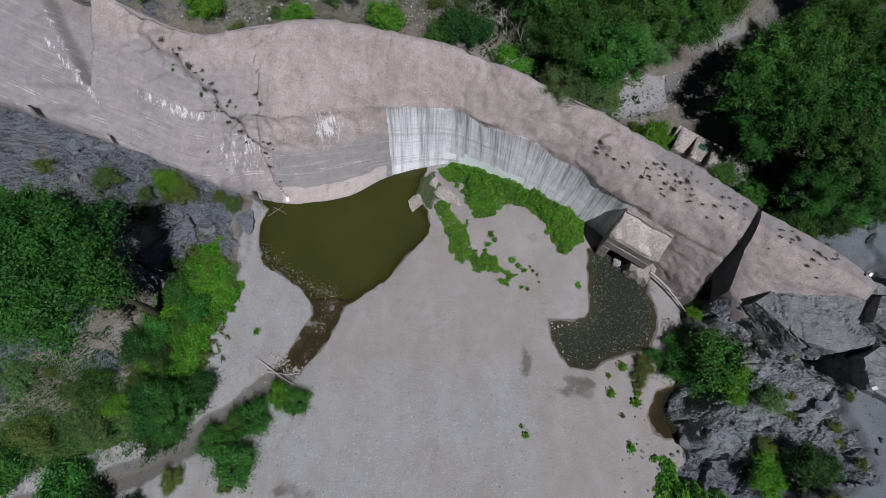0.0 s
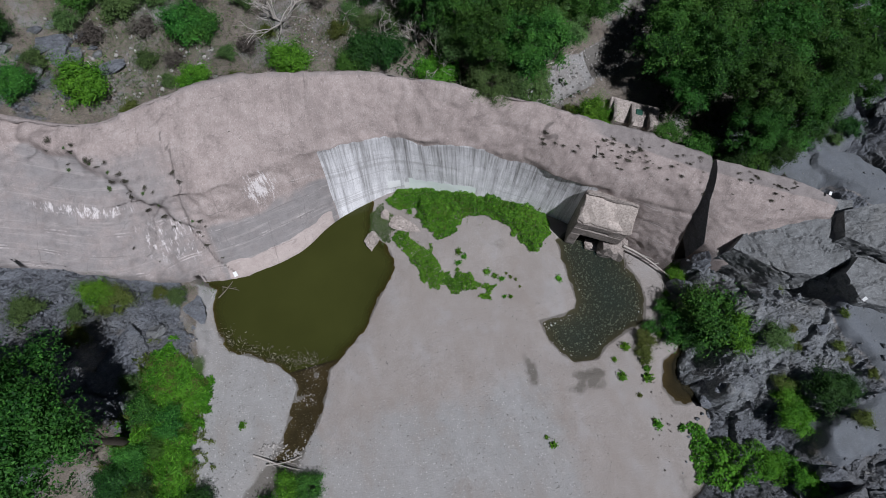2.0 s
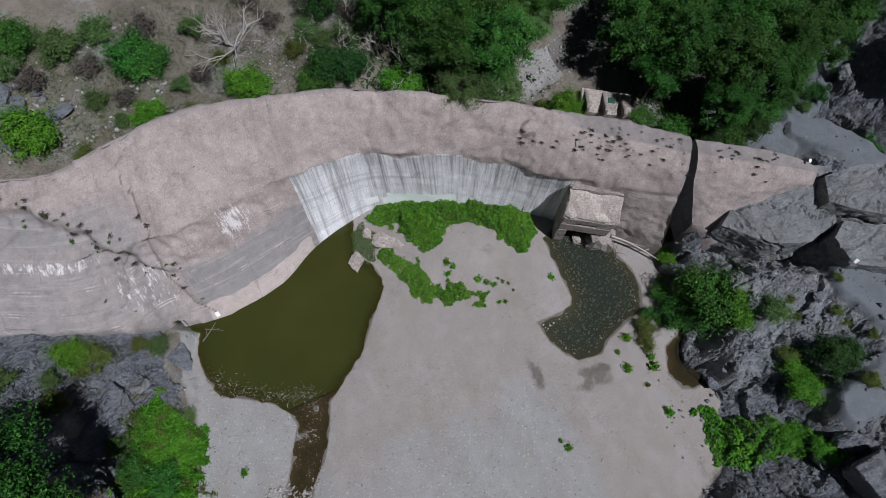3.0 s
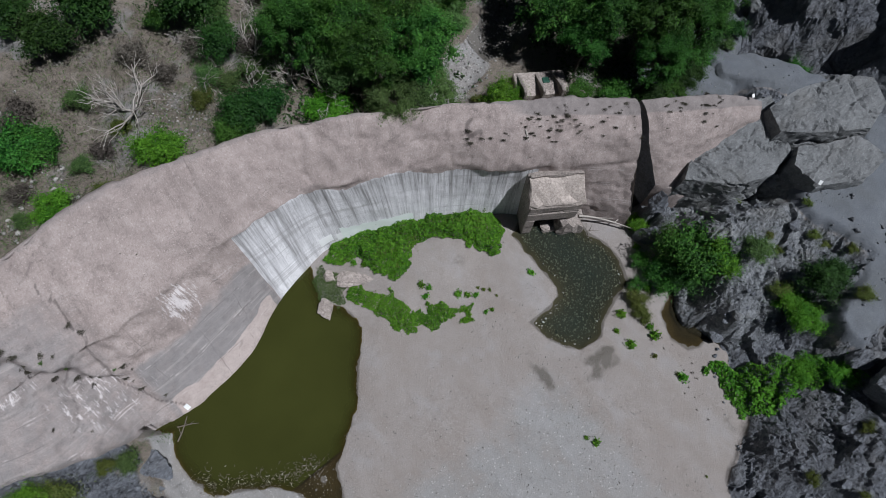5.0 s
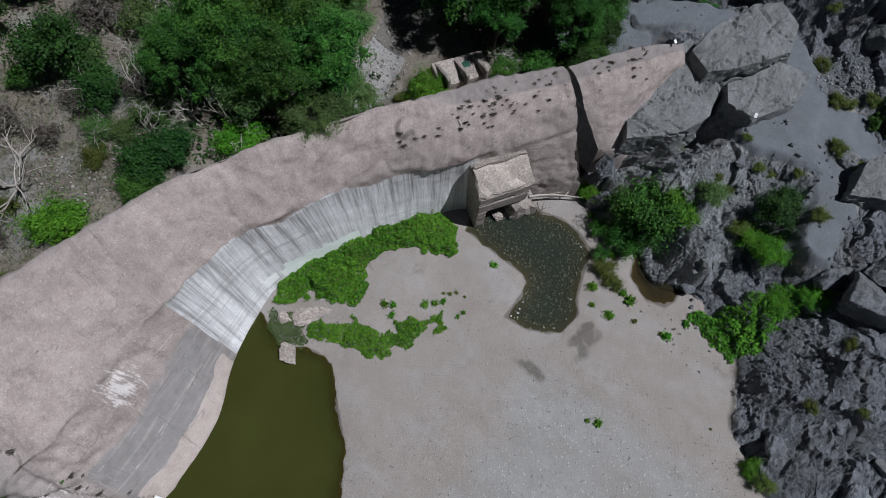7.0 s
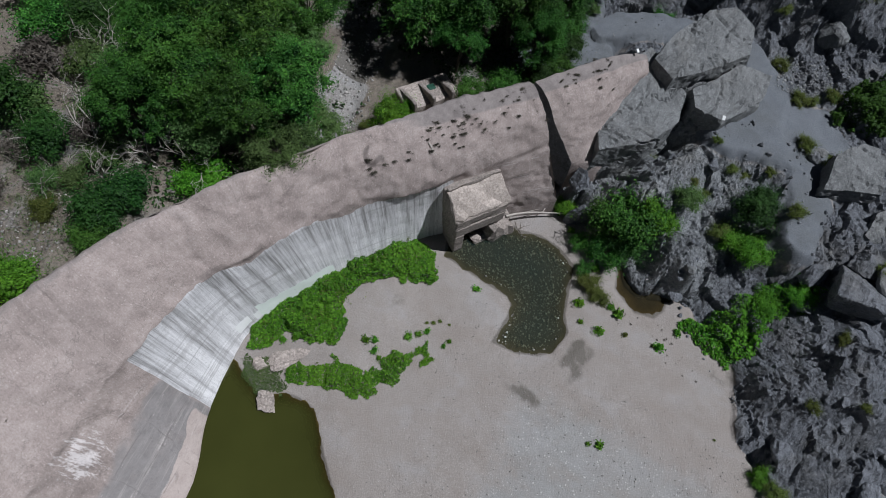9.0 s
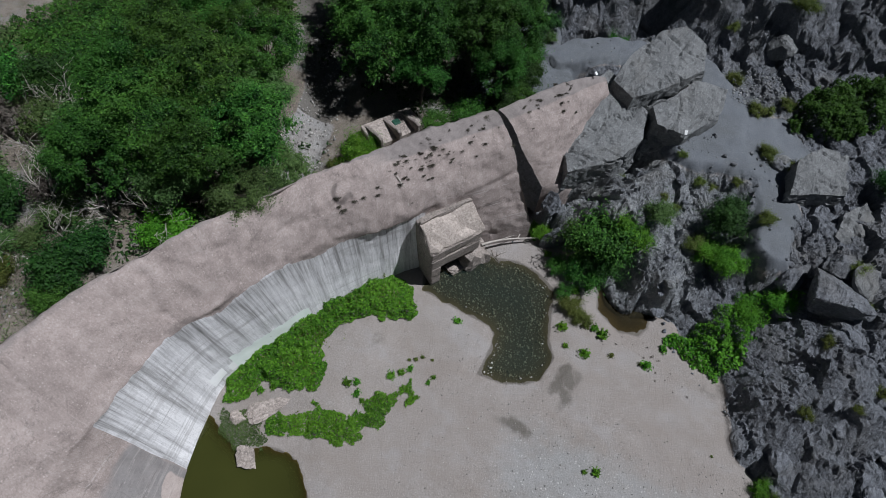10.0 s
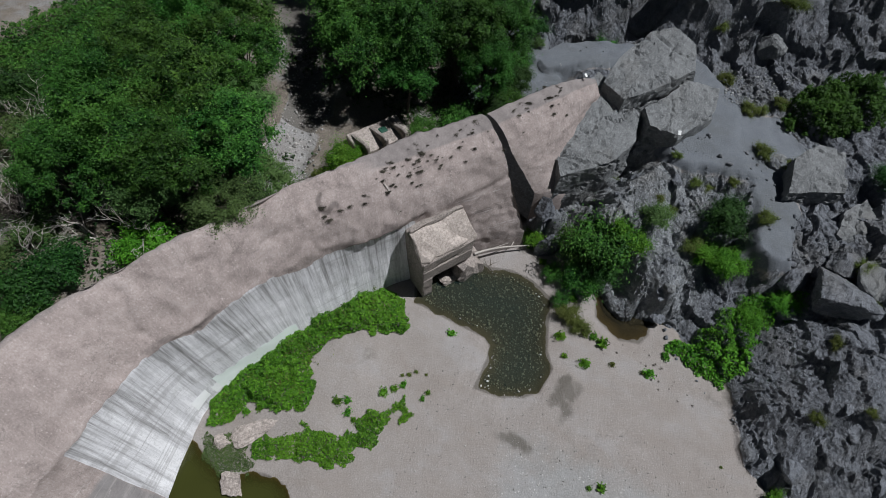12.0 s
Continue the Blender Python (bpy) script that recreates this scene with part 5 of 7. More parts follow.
# right bank
for key, x, y, s in (("bush_g", 17.2, 4.4, 1.9), ("bush_g", 15.5, 4.5, 1.25), ("bush_g", 16.6, 5.6, 1.1), ("bush_b", 17.6, 3.2, 1.1), ("bush_d", 16.3, 4.0, 1.2), ("bush_o", 18.9, 2.4, 0.9), ("bush_d", 20.4, -1.3, 1.25), ("bush_d", 21.3, -1.0, 0.9),
                     ("bush_y", 21.0, -2.8, 0.55), ("bush_b", 18.9, -1.4, 1.05), ("bush_b", 18.5, -2.2, 0.9), ("bush_y", 19.0, -0.3, 0.75), ("bush_y", 35.3, -0.5, 0.9), ("bush_y", 33.9, 2.6, 0.45), ("bush_b", 16.8, -4.2, 0.75),
                     ("bush_b", 17.6, -5.3, 0.7), ("bush_y", 13.2, 4.5, 0.75), ("bush_y", 12.8, 3.7, 0.6), ("bush_g", 13.9, 5.2, 0.5), ("bush_g", 15.2, 6.2, 0.6), ("bush_b", 16.8, 8.0, 0.7),
                     ("bush_y", 25.7, -1.9, 0.6), ("bush_y", 25.3, -3.6, 0.5), ("bush_y", 23.2, -0.9, 0.35), ("bush_y", 28.8, -0.6, 0.6),
                     ("bush_y", 22.2, 1.0, 0.4), ("bush_y", 22.6, 0.2, 0.4), ("bush_y", 19.8, 2.6, 0.3), ("bush_y", 21.2, 5.0, 0.4), ("bush_y", 30.8, 1.2, 0.6), ("bush_g", 31.0, 9.0, 0.8),
                     ("bush_y", 12.2, -7.6, 0.4), ("bush_y", 15.8, -7.4, 0.4), ("bush_b", 8.5, -7.6, 0.6), ("bush_y", 8.1, -8.3, 0.6), ("bush_y", 20.0, -7.8, 0.5), ("bush_y", 14.6, -10.5, 0.5), ("bush_d", 26.0, -8.2, 0.9), ("bush_d", 27.2, 13.8, 0.9), ("bush_d", 29.6, 13.6, 0.8), ("bush_o", 28.4, 13.0, 0.5), ("bush_y", 20.4, 1.6, 0.3), ("bush_y", 22.6, 2.6, 0.3), ("bush_y", 19.2, -1.2, 0.45), ("bush_y", 18.6, -8.8, 0.3), ("bush_y", 13.0, -9.2, 0.3), ("bush_y", 29.2, -1.4, 0.4), ("bush_y", 30.2, -2.2, 0.5)):
    plant(key, x, y, s, float(rng.uniform(0, 360)))
# left bank
plant("tree_big", -18.0, 7.0, 1.03, 20, stretch=1.08)
plant("tree_b", -22.6, 10.2, 1.05, 10)
plant("tree_b", -16.4, 0.9, 0.85, 140, stretch=0.7)
for key, x, y, s in (("bush_y", -17.3, 14.8, 1.15), ("bush_b", -17.9, 15.2, 0.9), ("bush_y", -18.9, 12.9, 0.75), ("bush_o", -20.8, 14.6, 1.0), ("bush_y", -24.4, 15.2, 0.6), ("bush_y", -15.4, 15.2, 0.5), ("bush_o", -14.6, 14.9, 0.7),
                     ("bush_o", -24.2, 2.8, 1.1), ("bush_g", -20.2, 2.6, 1.0), ("bush_g", -17.0, 8.4, 0.9), ("bush_g", -16.0, 7.4, 1.0), ("bush_g", -16.9, 6.2, 0.8), ("bush_g", -17.6, 5.8, 1.0), ("bush_y", -17.9, 4.0, 0.8), ("bush_y", -15.5, 10.6, 0.5),
                     ("bush_d", -17.2, -0.4, 1.5), ("bush_d", -15.2, 2.2, 1.3), ("bush_d", -17.6, 2.0, 1.4), ("bush_g", -11.6, 0.7, 1.15), ("bush_g", -12.6, 0.3, 0.9), ("bush_b", -10.2, 2.2, 0.85), ("bush_g", -9.0, 1.9, 0.85), ("bush_g", -12.3, -1.9, 1.35),
                     ("bush_g", -13.9, -0.6, 1.0), ("bush_y", -16.3, -2.9, 0.8), ("bush_y", -24.0, -0.3, 1.4), ("bush_g", -22.4, -3.2, 1.6), ("bush_d", -20.4, -4.4, 1.4), ("bush_d", -18.2, -4.6, 1.0), ("bush_o", -20.4, 0.2, 1.2), ("bush_o", -21.6, 2.0, 0.9),
                     ("bush_y", -13.0, -3.2, 0.5), ("bush_g", -25.8, -2.4, 1.5), ("bush_y", -26.0, 2.2, 0.5), ("bush_y", -22.6, 3.2, 0.4), ("bush_d", -18.5, 5.0, 1.1), ("bush_d", -17.4, 4.2, 0.9), ("bush_b", -19.4, 1.4, 0.8), ("bush_y", -18.4, 2.8, 0.8), ("bush_o", -17.2, 10.0, 0.7), ("bush_o", -18.8, 14.2, 0.6)):
    plant(key, x, y, s, float(rng.uniform(0, 360)))


def carpet(name, outline, per_m2, size, material, label, rise, seed, kind="stuff", lobes=0.35, blades=False, grow=0.0):
    """Dense low growth inside an outline, higher towards its middle."""
    r = np.random.default_rng(seed)
    pts = np.array(outline, float)
    lo, hi = pts.min(0) - 0.3, pts.max(0) + 0.3
    n = int(per_m2 * (hi - lo).prod())
    p = r.uniform(lo, hi, (n, 2))
    d = inside_dist(p[:, 0], p[:, 1], outline) + grow + lobes * fbm(p[:, 0] * 1.7, p[:, 1] * 1.7, seed * 1.0, 3)
    keep = d > 0
    p, d = p[keep], d[keep]
    lump = 0.5 + 0.5 * vnoise(p[:, 0] * 1.7, p[:, 1] * 1.7, seed + 0.5)
    lump = 0.45 * lump + 0.55 * (0.5 + 0.5 * vnoise(p[:, 0] * 4.2, p[:, 1] * 4.2, seed + 1.5))
    top = rise * (0.25 + 0.75 * smooth(0, 0.6, d)) * (0.10 + 1.3 * lump)
    z = ground_z(p[:, 0], p[:, 1]) + top * r.uniform(0.55, 1.0, len(p))
    pos = np.column_stack([p, z])
    face = np.array([0, 0, 0.8]) + r.normal(size=(len(p), 3)) * (0.8 if blades else 0.42)
    v, f = leaf_quads(r, pos, face, size, 0.10 if blades else 0.33)
    return thing(name, label, "plants", data=mesh_np(name, v, f, material), kind=kind)


carpet("nettle_bed", [(-0.3, 18.4), (0.3, 18.7), (1.4, 18.8), (2.5, 18.5), (4.3, 17.9), (5.9, 17.2), (7.4, 16.5), (9.4, 15.4), (10.0, 14.0), (9.5, 13.0), (8.4, 12.3), (7.5, 12.9), (7.2, 14.3), (6.0, 15.3), (5.0, 15.7), (4.2, 15.7),
                      (3.3, 14.9), (2.2, 14.8), (1.7, 16.3), (1.5, 17.3), (0.4, 17.5)], 620, 0.115, LEAF_BRIGHT, "dense bright green nettles at the foot of the dam", 0.95, 31, lobes=0.22, grow=0.12)
carpet("herb_bed", [(-0.6, 15.6), (0.0, 14.3), (0.5, 12.7), (0.9, 11.8), (2.2, 11.0), (3.6, 10.6), (4.6, 10.1), (5.1, 10.6), (4.4, 11.1), (3.3, 11.6), (2.7, 12.0), (1.7, 12.4), (1.4, 13.9), (1.0, 14.9), (0.3, 15.8)],
       620, 0.10, LEAF_BRIGHT, "winding bed of green riverside herbs on gravel", 0.5, 32, lobes=0.34, grow=0.05)
carpet("nettle_tops", [(0.8, 18.4), (2.5, 18.2), (5.9, 16.9), (9.2, 15.2), (9.6, 14.0), (8.4, 12.7), (7.6, 14.3), (6.0, 15.6), (3.6, 15.4), (2.4, 15.2), (2.2, 16.6)], 60, 0.11, LEAF_YELLOW, "yellow-green tops among the nettles", 0.9, 47, lobes=1.4, grow=-0.4)
carpet("shore_weeds", [(-1.9, 17.8), (-0.6, 18.6), (0.0, 17.2), (-0.4, 15.8), (-1.3, 15.4), (-1.8, 16.2)], 950, 0.062, LEAF_OLIVE, "grey-green weeds on the pool's edge", 0.26, 33, lobes=0.4)
carpet("butterbur_bed", [(13.9, -0.9), (14.8, -1.2), (14.9, -2.5), (15.0, -4.4), (14.0, -4.9), (13.1, -4.2), (13.3, -2.8)], 300, 0.15, LEAF_BRIGHT, "broad-leaved green plants between sand and rock", 0.6, 34, lobes=0.25)
carpet("thicket", [(15.0, -2.3), (16.4, -2.5), (18.4, -4.7), (18.4, -6.0), (16.6, -5.4), (15.0, -4.4)], 600, 0.085, LEAF_BRIGHT, "green bramble thicket among the rocks", 0.8, 35, lobes=0.4)
carpet("ivy_thicket", [(28.6, -3.0), (30.4, -2.6), (33.5, -4.6), (35.5, -8.0), (31.0, -8.0), (28.8, -6.0)], 750, 0.12, LEAF_IVY, "dense green ivy thicket below the cliff", 1.3, 46, lobes=0.4)
carpet("bank_grass", [(-14.0, 9.9), (-13.5, 8.9), (-14.6, 7.4), (-15.2, 4.4), (-15.6, 3.0), (-18.5, 3.2), (-18.6, 5.0), (-17.5, 8.0), (-16.4, 10.6), (-15.2, 12.0)], 620, 0.30, LEAF_BRIGHT, "lush green reeds and grass on the bank", 0.8, 36, lobes=0.5, blades=True)
carpet("bank_grass", [(-14.0, 9.9), (-13.8, 8.9), (-14.8, 7.4), (-15.4, 4.4), (-15.8, 3.0), (-18.5, 3.2), (-18.6, 5.0), (-17.5, 8.0), (-16.4, 10.6), (-15.2, 12.0)], 160, 0.30, LEAF_YELLOW, "yellowing reeds on the bank", 0.8, 48, lobes=1.0, blades=True)
carpet("bank_grass", [(-19.0, 1.5), (-18.5, -1.2), (-22, -2.2), (-27, -3.0), (-28, 3.0), (-22, 3.4)], 110, 0.15, LEAF_OLIVE, "dry grey-green grass on the bank", 0.4, 37, lobes=1.2, blades=True)
carpet("undergrowth", [(-15.9, 2.5), (-17, -0.3), (-22, -1.8), (-28, -3), (-28, 5), (-21, 5.6), (-18, 3.8)], 110, 0.10, LEAF_DARK, "dark low undergrowth on the bank", 0.5, 49, lobes=1.3)
carpet("undergrowth", [(-15.9, 2.5), (-17, -0.3), (-22, -1.8), (-28, -3), (-28, 5), (-21, 5.6), (-18, 3.8)], 35, 0.10, LEAF, "green low undergrowth on the bank", 0.5, 50, lobes=1.6)
carpet("meadow_grass", [(9, 34.0), (12, 32), (17, 31.5), (21, 34), (20, 41), (11, 42)], 260, 0.13, LEAF, "green bramble meadow", 0.7, 38, lobes=1.0)
carpet("crack_grass", [(-11.2, 14.9), (-13.2, 14.9), (-15.6, 14.8), (-16.4, 15.3), (-13.4, 15.6)], 120, 0.12, LEAF_OLIVE, "thin grass along the dam's foot", 0.25, 39, lobes=0.3, blades=True)
carpet("dry_grass", [(-15, 27), (-3, 26), (4, 27), (2, 36), (-8, 38), (-16, 33)], 60, 0.15, LEAF_OLIVE, "sparse dry grass on the silted ground", 0.25, 40, lobes=3.0, blades=True)
carpet("dry_grass", [(-15, 28), (-3, 26.5), (6, 28), (8, 34), (-8, 38), (-16, 33)], 60, 0.13, LEAF_DRY, "dead brown undergrowth", 0.2, 41, lobes=3.0, blades=True)
carpet("dry_grass", [(-27, 29), (-20, 27.2), (-14, 26), (-10, 27), (-12, 36), (-27, 38)], 60, 0.14, LEAF_OLIVE, "sparse grey-green grass among rock ledges", 0.25, 51, lobes=2.5, blades=True)
# sparse dark green leaves, about half a metre high, under the groves
carpet("leaf_litter", [(2.5, 25), (8, 20.8), (12, 19.5), (12, 24), (18, 32), (6, 33)], 45, 0.18, LEAF_DARK, "dark green undergrowth beneath the trees", 0.5, 42, lobes=1.5)
carpet("leaf_litter", [(17.5, 16.5), (22.5, 12.4), (27, 14), (29, 24), (20, 27)], 45, 0.18, LEAF_DARK, "dark green undergrowth beneath the trees", 0.5, 43, lobes=1.0)


def tuft_mesh(name, seed, n, size, material, spread=0.5, tall=0.45):
    r = np.random.default_rng(seed)
    k = 5
    cc = r.normal(size=(k, 2)) * spread * 0.10
    cs = spread * r.uniform(0.35, 0.5, k)
    j = r.integers(k, size=n)
    q = r.normal(size=(n, 2)) * 0.55 * cs[j][:, None]
    pos = np.column_stack([cc[j] + q, tall * r.uniform(0.15, 1, n) * (cs[j] / spread * 1.6)])
    v, f = leaf_quads(r, pos, np.array([0, 0, 0.7]) + r.normal(size=(n, 3)) * 0.5, size)
    return mesh_np(name, v, f, material)


TUFTS = {"olive": [tuft_mesh("plant_tuft", 90 + i, 150, 0.12, LEAF_OLIVE) for i in range(2)],
         "scrub": [tuft_mesh("plant_tuft", 85 + i, 420, 0.080, LEAF_SCRUB, 0.75, 0.13) for i in range(3)],
         "green": [tuft_mesh("plant_tuft", 60 + i, 150, 0.13, LEAF_BRIGHT) for i in range(3)],
         "yellow": [tuft_mesh("plant_tuft", 70 + i, 130, 0.12, LEAF_YELLOW) for i in range(2)],
         "dark": [tuft_mesh("plant_tuft", 80 + i, 120, 0.12, LEAF_DRY, 0.5, 0.35) for i in range(3)]}


def tuft(kind, x, y, s, z=None, label="", group=""):
    me = TUFTS[kind][int(rng.integers(len(TUFTS[kind])))]
    z = height(x, y) if z is None else z
    thing("plant_tuft", label, "plant", group, pose(x, y, z - 0.03, 0, 0, float(rng.uniform(0, 360))) @ Matrix.Scale(s, 4), me)


for x, y, s in ((3.3, 13.4, 0.55), (3.1, 12.7, 0.5), (3.6, 13.0, 0.5), (2.9, 12.3, 0.4), (4.8, 11.6, 0.6), (5.2, 11.2, 0.5), (5.6, 10.9, 0.45), (4.4, 9.9, 0.4), (5.4, 9.7, 0.35), (5.8, 9.6, 0.35), (9.3, 9.9, 0.55), (9.2, 13.0, 0.5),
                (5.4, 0.1, 0.6), (5.15, 0.65, 0.35), (-11.1, 8.5, 0.0), (-12.3, 6.3, 0.55), (11.9, 4.5, 0.75), (11.0, 2.8, 0.75), (12.5, 2.2, 0.85), (12.7, 2.8, 0.6), (13.4, -1.1, 0.6), (12.0, -0.5, 0.7), (10.9, 3.9, 0.45), (15.6, 6.4, 0.7), (15.9, 7.0, 0.6),
                (0.9, 17.1, 0.5), (1.3, 16.6, 0.45), (2.2, 17.0, 0.4), (16.9, 7.6, 0.8), (16.6, 8.2, 0.7), (15.1, 5.2, 0.8), (14.4, 4.6, 0.7)):
    if s:
        tuft("green", x, y, 1.35 * s, label="small green plant growing in the river gravel", group="plants on the gravel")
for x, y, s in ((6.2, 10.9, 0.5), (6.5, 10.6, 0.45), (6.0, 11.2, 0.4), (11.6, 1.4, 0.6), (13.0, 4.1, 0.9), (12.6, 3.3, 0.8), (13.6, 4.9, 0.8), (11.9, -0.2, 0.5), (9.0, -5.0, 0.3), (6.6, 10.1, 0.35)):
    tuft("yellow", x, y, s, label="yellowish plant growing in the river gravel", group="plants on the gravel")
for i in range(70):
    x, y = float(rng.uniform(11.2, 14.6)), float(rng.uniform(-3.4, 2.6))
    if x > 13.6 + 0.35 * min(y, 0) or rng.uniform() < 0.3 and x < 12:
        continue
    tuft("dark", x, y, float(rng.uniform(0.12, 0.26)), label="tiny dry weed on sand", group="dry weeds on the sand")
for i in range(40):
    x, y = float(rng.uniform(-13, 9)), float(rng.uniform(-8, 9.5))
    z = height(x, y)
    if z > -0.05:
        tuft("dark", x, y, float(rng.uniform(0.08, 0.17)), z, "tiny dry weed on gravel", "dry weeds on the gravel")

front = (SE >= 0) & (SE <= 2.0)
FP = P[front]


def on_dam(x, y):
    i = np.argmin((FP[:, 0] - x) ** 2 + (FP[:, 1] - y) ** 2)
    return FP[i]


FR = PR[(SR >= 0) & (SR <= 2.0)]
CLUMPS = ((12.0, 15.1), (12.6, 15.3), (13.2, 14.4), (13.6, 14.6), (14.1, 14.3), (14.7, 13.7), (16.4, 13.1), (19.6, 11.0), (20.9, 10.3), (21.6, 9.9))
for i in range(110):
    a = float(rng.uniform(0, 1)) ** 0.8
    x, y = 11.0 + 10.6 * a, 16.2 - 6.7 * a
    off = float(rng.normal(0, 0.5))
    if i % 3:
        x, y = (c + float(rng.normal(0, 0.32)) for c in CLUMPS[int(rng.integers(len(CLUMPS)))])
        off *= 0.3
    x, y = x + 0.55 * off, y + 0.83 * off
    if 17.4 < x < 18.5 or off > 0.9:
        continue
    src = FP if x < 18 else FR
    k = np.argmin((src[:, 0] - x) ** 2 + (src[:, 1] - y) ** 2)
    q = src[k]
    tuft("scrub", float(q[0]), float(q[1]), float(rng.uniform(0.14, 0.44)), float(q[2]), "dark dry cushion shrub on the dam's crest", "shrubs on the crest")
for x, y, s in ((9.35, 16.75, 0.6), (9.5, 17.2, 0.55), (9.9, 16.5, 0.5), (10.3, 16.2, 0.5), (9.3, 17.0, 0.5), (-12.2, 20.6, 0.6), (-12.4, 20.9, 0.5), (-8.6, 22.4, 0.25), (-8.0, 21.9, 0.25), (-14.9, 20.2, 0.6), (-14.4, 19.6, 0.7), (-15.6, 21.0, 0.6), (-13.6, 18.9, 0.6), (-16.2, 21.8, 0.6),
                (-17.0, 22.6, 0.5), (-12.2, 17.6, 0.6), (-14.8, 16.9, 0.4), (-15.8, 17.6, 0.35), (-11.6, 16.8, 0.4), (-13.9, 19.3, 0.6), (-15.2, 20.6, 0.55), (-11.8, 18.4, 0.35)):
    q = on_dam(x, y)
    tuft("scrub", float(q[0]), float(q[1]), 0.85 * s, float(q[2]), "dry shrub rooted in a crack of the dam", "shrubs on the dam's face")


GULLY = [(-18.6, 23.5), (-17.2, 22.5), (-15.7, 21.4), (-14.2, 20.4), (-13.3, 19.3), (-12.1, 18.5)]
for i in range(30):
    k = int(rng.integers(len(GULLY) - 1))
    t = float(rng.uniform())
    x = GULLY[k][0] + (GULLY[k + 1][0] - GULLY[k][0]) * t + float(rng.normal(0, 0.28))
    y = GULLY[k][1] + (GULLY[k + 1][1] - GULLY[k][1]) * t + float(rng.normal(0, 0.28))
    q = on_dam(x, y)
    tuft("scrub" if i % 3 else "olive", float(q[0]), float(q[1]), float(rng.uniform(0.2, 0.55)), float(q[2]), "dry shrub rooted in the dam's eroded gully" if i % 3 else "grey-green weed rooted in the dam's eroded gully", "shrubs in the gully")


# ---------------------------------------------------------------- dead trees and driftwood
def dead_branches(seed, tall, spread, depth=4):
    r = np.random.default_rng(seed)
    runs = []

    def grow(p, d, length, radius, level):
        q = p + d * length
        mid = p.lerp(q, 0.5) + Vector(r.normal(size=3)) * length * 0.06
        runs.append(([p, mid, q], [radius, radius * 0.8, radius * 0.55], 5))
        if level:
            for _ in range(3 if level > 1 else 2):
                e = (d + Vector(r.normal(size=3)) * spread).normalized()
                grow(p.lerp(q, float(r.uniform(0.55, 1.0))), e, length * float(r.uniform(0.55, 0.8)), radius * 0.5, level - 1)
    for k in range(4):
        lean = Vector((float(r.normal(0, 0.55)), float(r.normal(0, 0.55)), 1.0)).normalized()
        grow(Vector((0, 0, -0.2)), lean, tall * float(r.uniform(0.30, 0.48)), 0.017 * tall, depth - 1)
    v, f = tubes(runs)
    return mesh_np("dead_tree", v, f, DEADWOOD, flat=False)


for i, (x, y, tall, lean, turn) in enumerate(((-4.2, 31.0, 4.5, 25, 60), (-4.6, 31.2, 3.4, 40, 200), (6.0, 31.0, 4.5, 30, 100), (7.2, 30.6, 4.2, 35, 40), (5.2, 24.6, 3.6, 30, 250), (6.6, 22.2, 3.4, 45, 300), (3.0, 29.6, 4.0, 40, 120), (2.0, 28.2, 3.6, 35, 80), (4.0, 26.6, 3.6, 40, 210), (8.6, 20.9, 3.4, 45, 20), (9.4, 21.8, 3.8, 30, 330), (11.0, 23.0, 4.2, 25, 150), (1.2, 31.4, 3.2, 45, 10), (5.2, 32.4, 4.4, 50, 170), (7.2, 34.2, 4.2, 50, 60), (5.8, 30.2, 4.0, 55, 260))):
    thing("dead_tree", "bare bleached dead tree behind the dam", "tree", "dead trees", pose(x, y, height(x, y), lean, 0, turn), dead_branches(90 + i, tall, 0.55))
for i, (x, y, length, turn) in enumerate(((0.2, 30.3, 3.0, 30), (2.6, 27.6, 2.2, 100))):
    thing("fallen_branch", "fallen bleached branch on dry ground", "branch", "", pose(x, y, height(x, y) + 0.15, 84, 0, turn), dead_branches(96 + i, length, 0.35, 3))


def log_mesh(seed, length, r0, material, forks=2):
    r = np.random.default_rng(seed)
    pts = [Vector((length * t, 0.06 * length * math.sin(3 * t + seed), 0.03 * math.sin(5 * t))) for t in np.linspace(0, 1, 8)]
    runs = [(pts, list(np.linspace(r0, r0 * 0.45, 8)), 8)]
    for k in range(forks):
        p = pts[2 + 2 * k]
        e = p + Vector((length * 0.25, float(r.uniform(-0.25, 0.25)) * length, 0.05 * length))
        runs.append(([p, p.lerp(e, 0.5) + Vector((0, 0, 0.03)), e], [r0 * 0.5, r0 * 0.35, r0 * 0.15], 6))
    v, f = tubes(runs)
    return mesh_np("driftwood_log", v, f, material, flat=False)


def log_between(a, b, r0, seed, label, material=DEADWOOD):
    d = Vector(b) - Vector(a)
    m = Matrix.Translation(a) @ d.to_track_quat("X", "Z").to_matrix().to_4x4()
    thing("driftwood_log", label, "log", "", m, log_mesh(seed, d.length, r0, material))


log_between((13.9, 10.6, 0.75), (16.8, 7.75, 0.42), 0.075, 1, "bleached forked driftwood trunk beside the sluice")
log_between((-12.0, 4.3, 0.1), (-9.4, 3.1, 0.12), 0.06, 2, "bleached driftwood branch across the channel")
log_between((-11.3, 3.7, 0.12), (-9.2, 3.7, 0.14), 0.045, 3, "thin bleached driftwood branch by the channel")
log_between((-12.6, 14.6, 0.05), (-11.5, 15.4, 0.02), 0.05, 4, "waterlogged branch at the dam's foot", DARKWOOD)
log_between((-12.2, 15.3, 0.02), (-11.3, 14.7, -0.08), 0.04, 5, "waterlogged branch at the dam's foot", DARKWOOD)
log_between((9.9, 20.6, 4.9), (11.6, 20.2, 5.0), 0.04, 6, "bleached stick on upstream gravel")
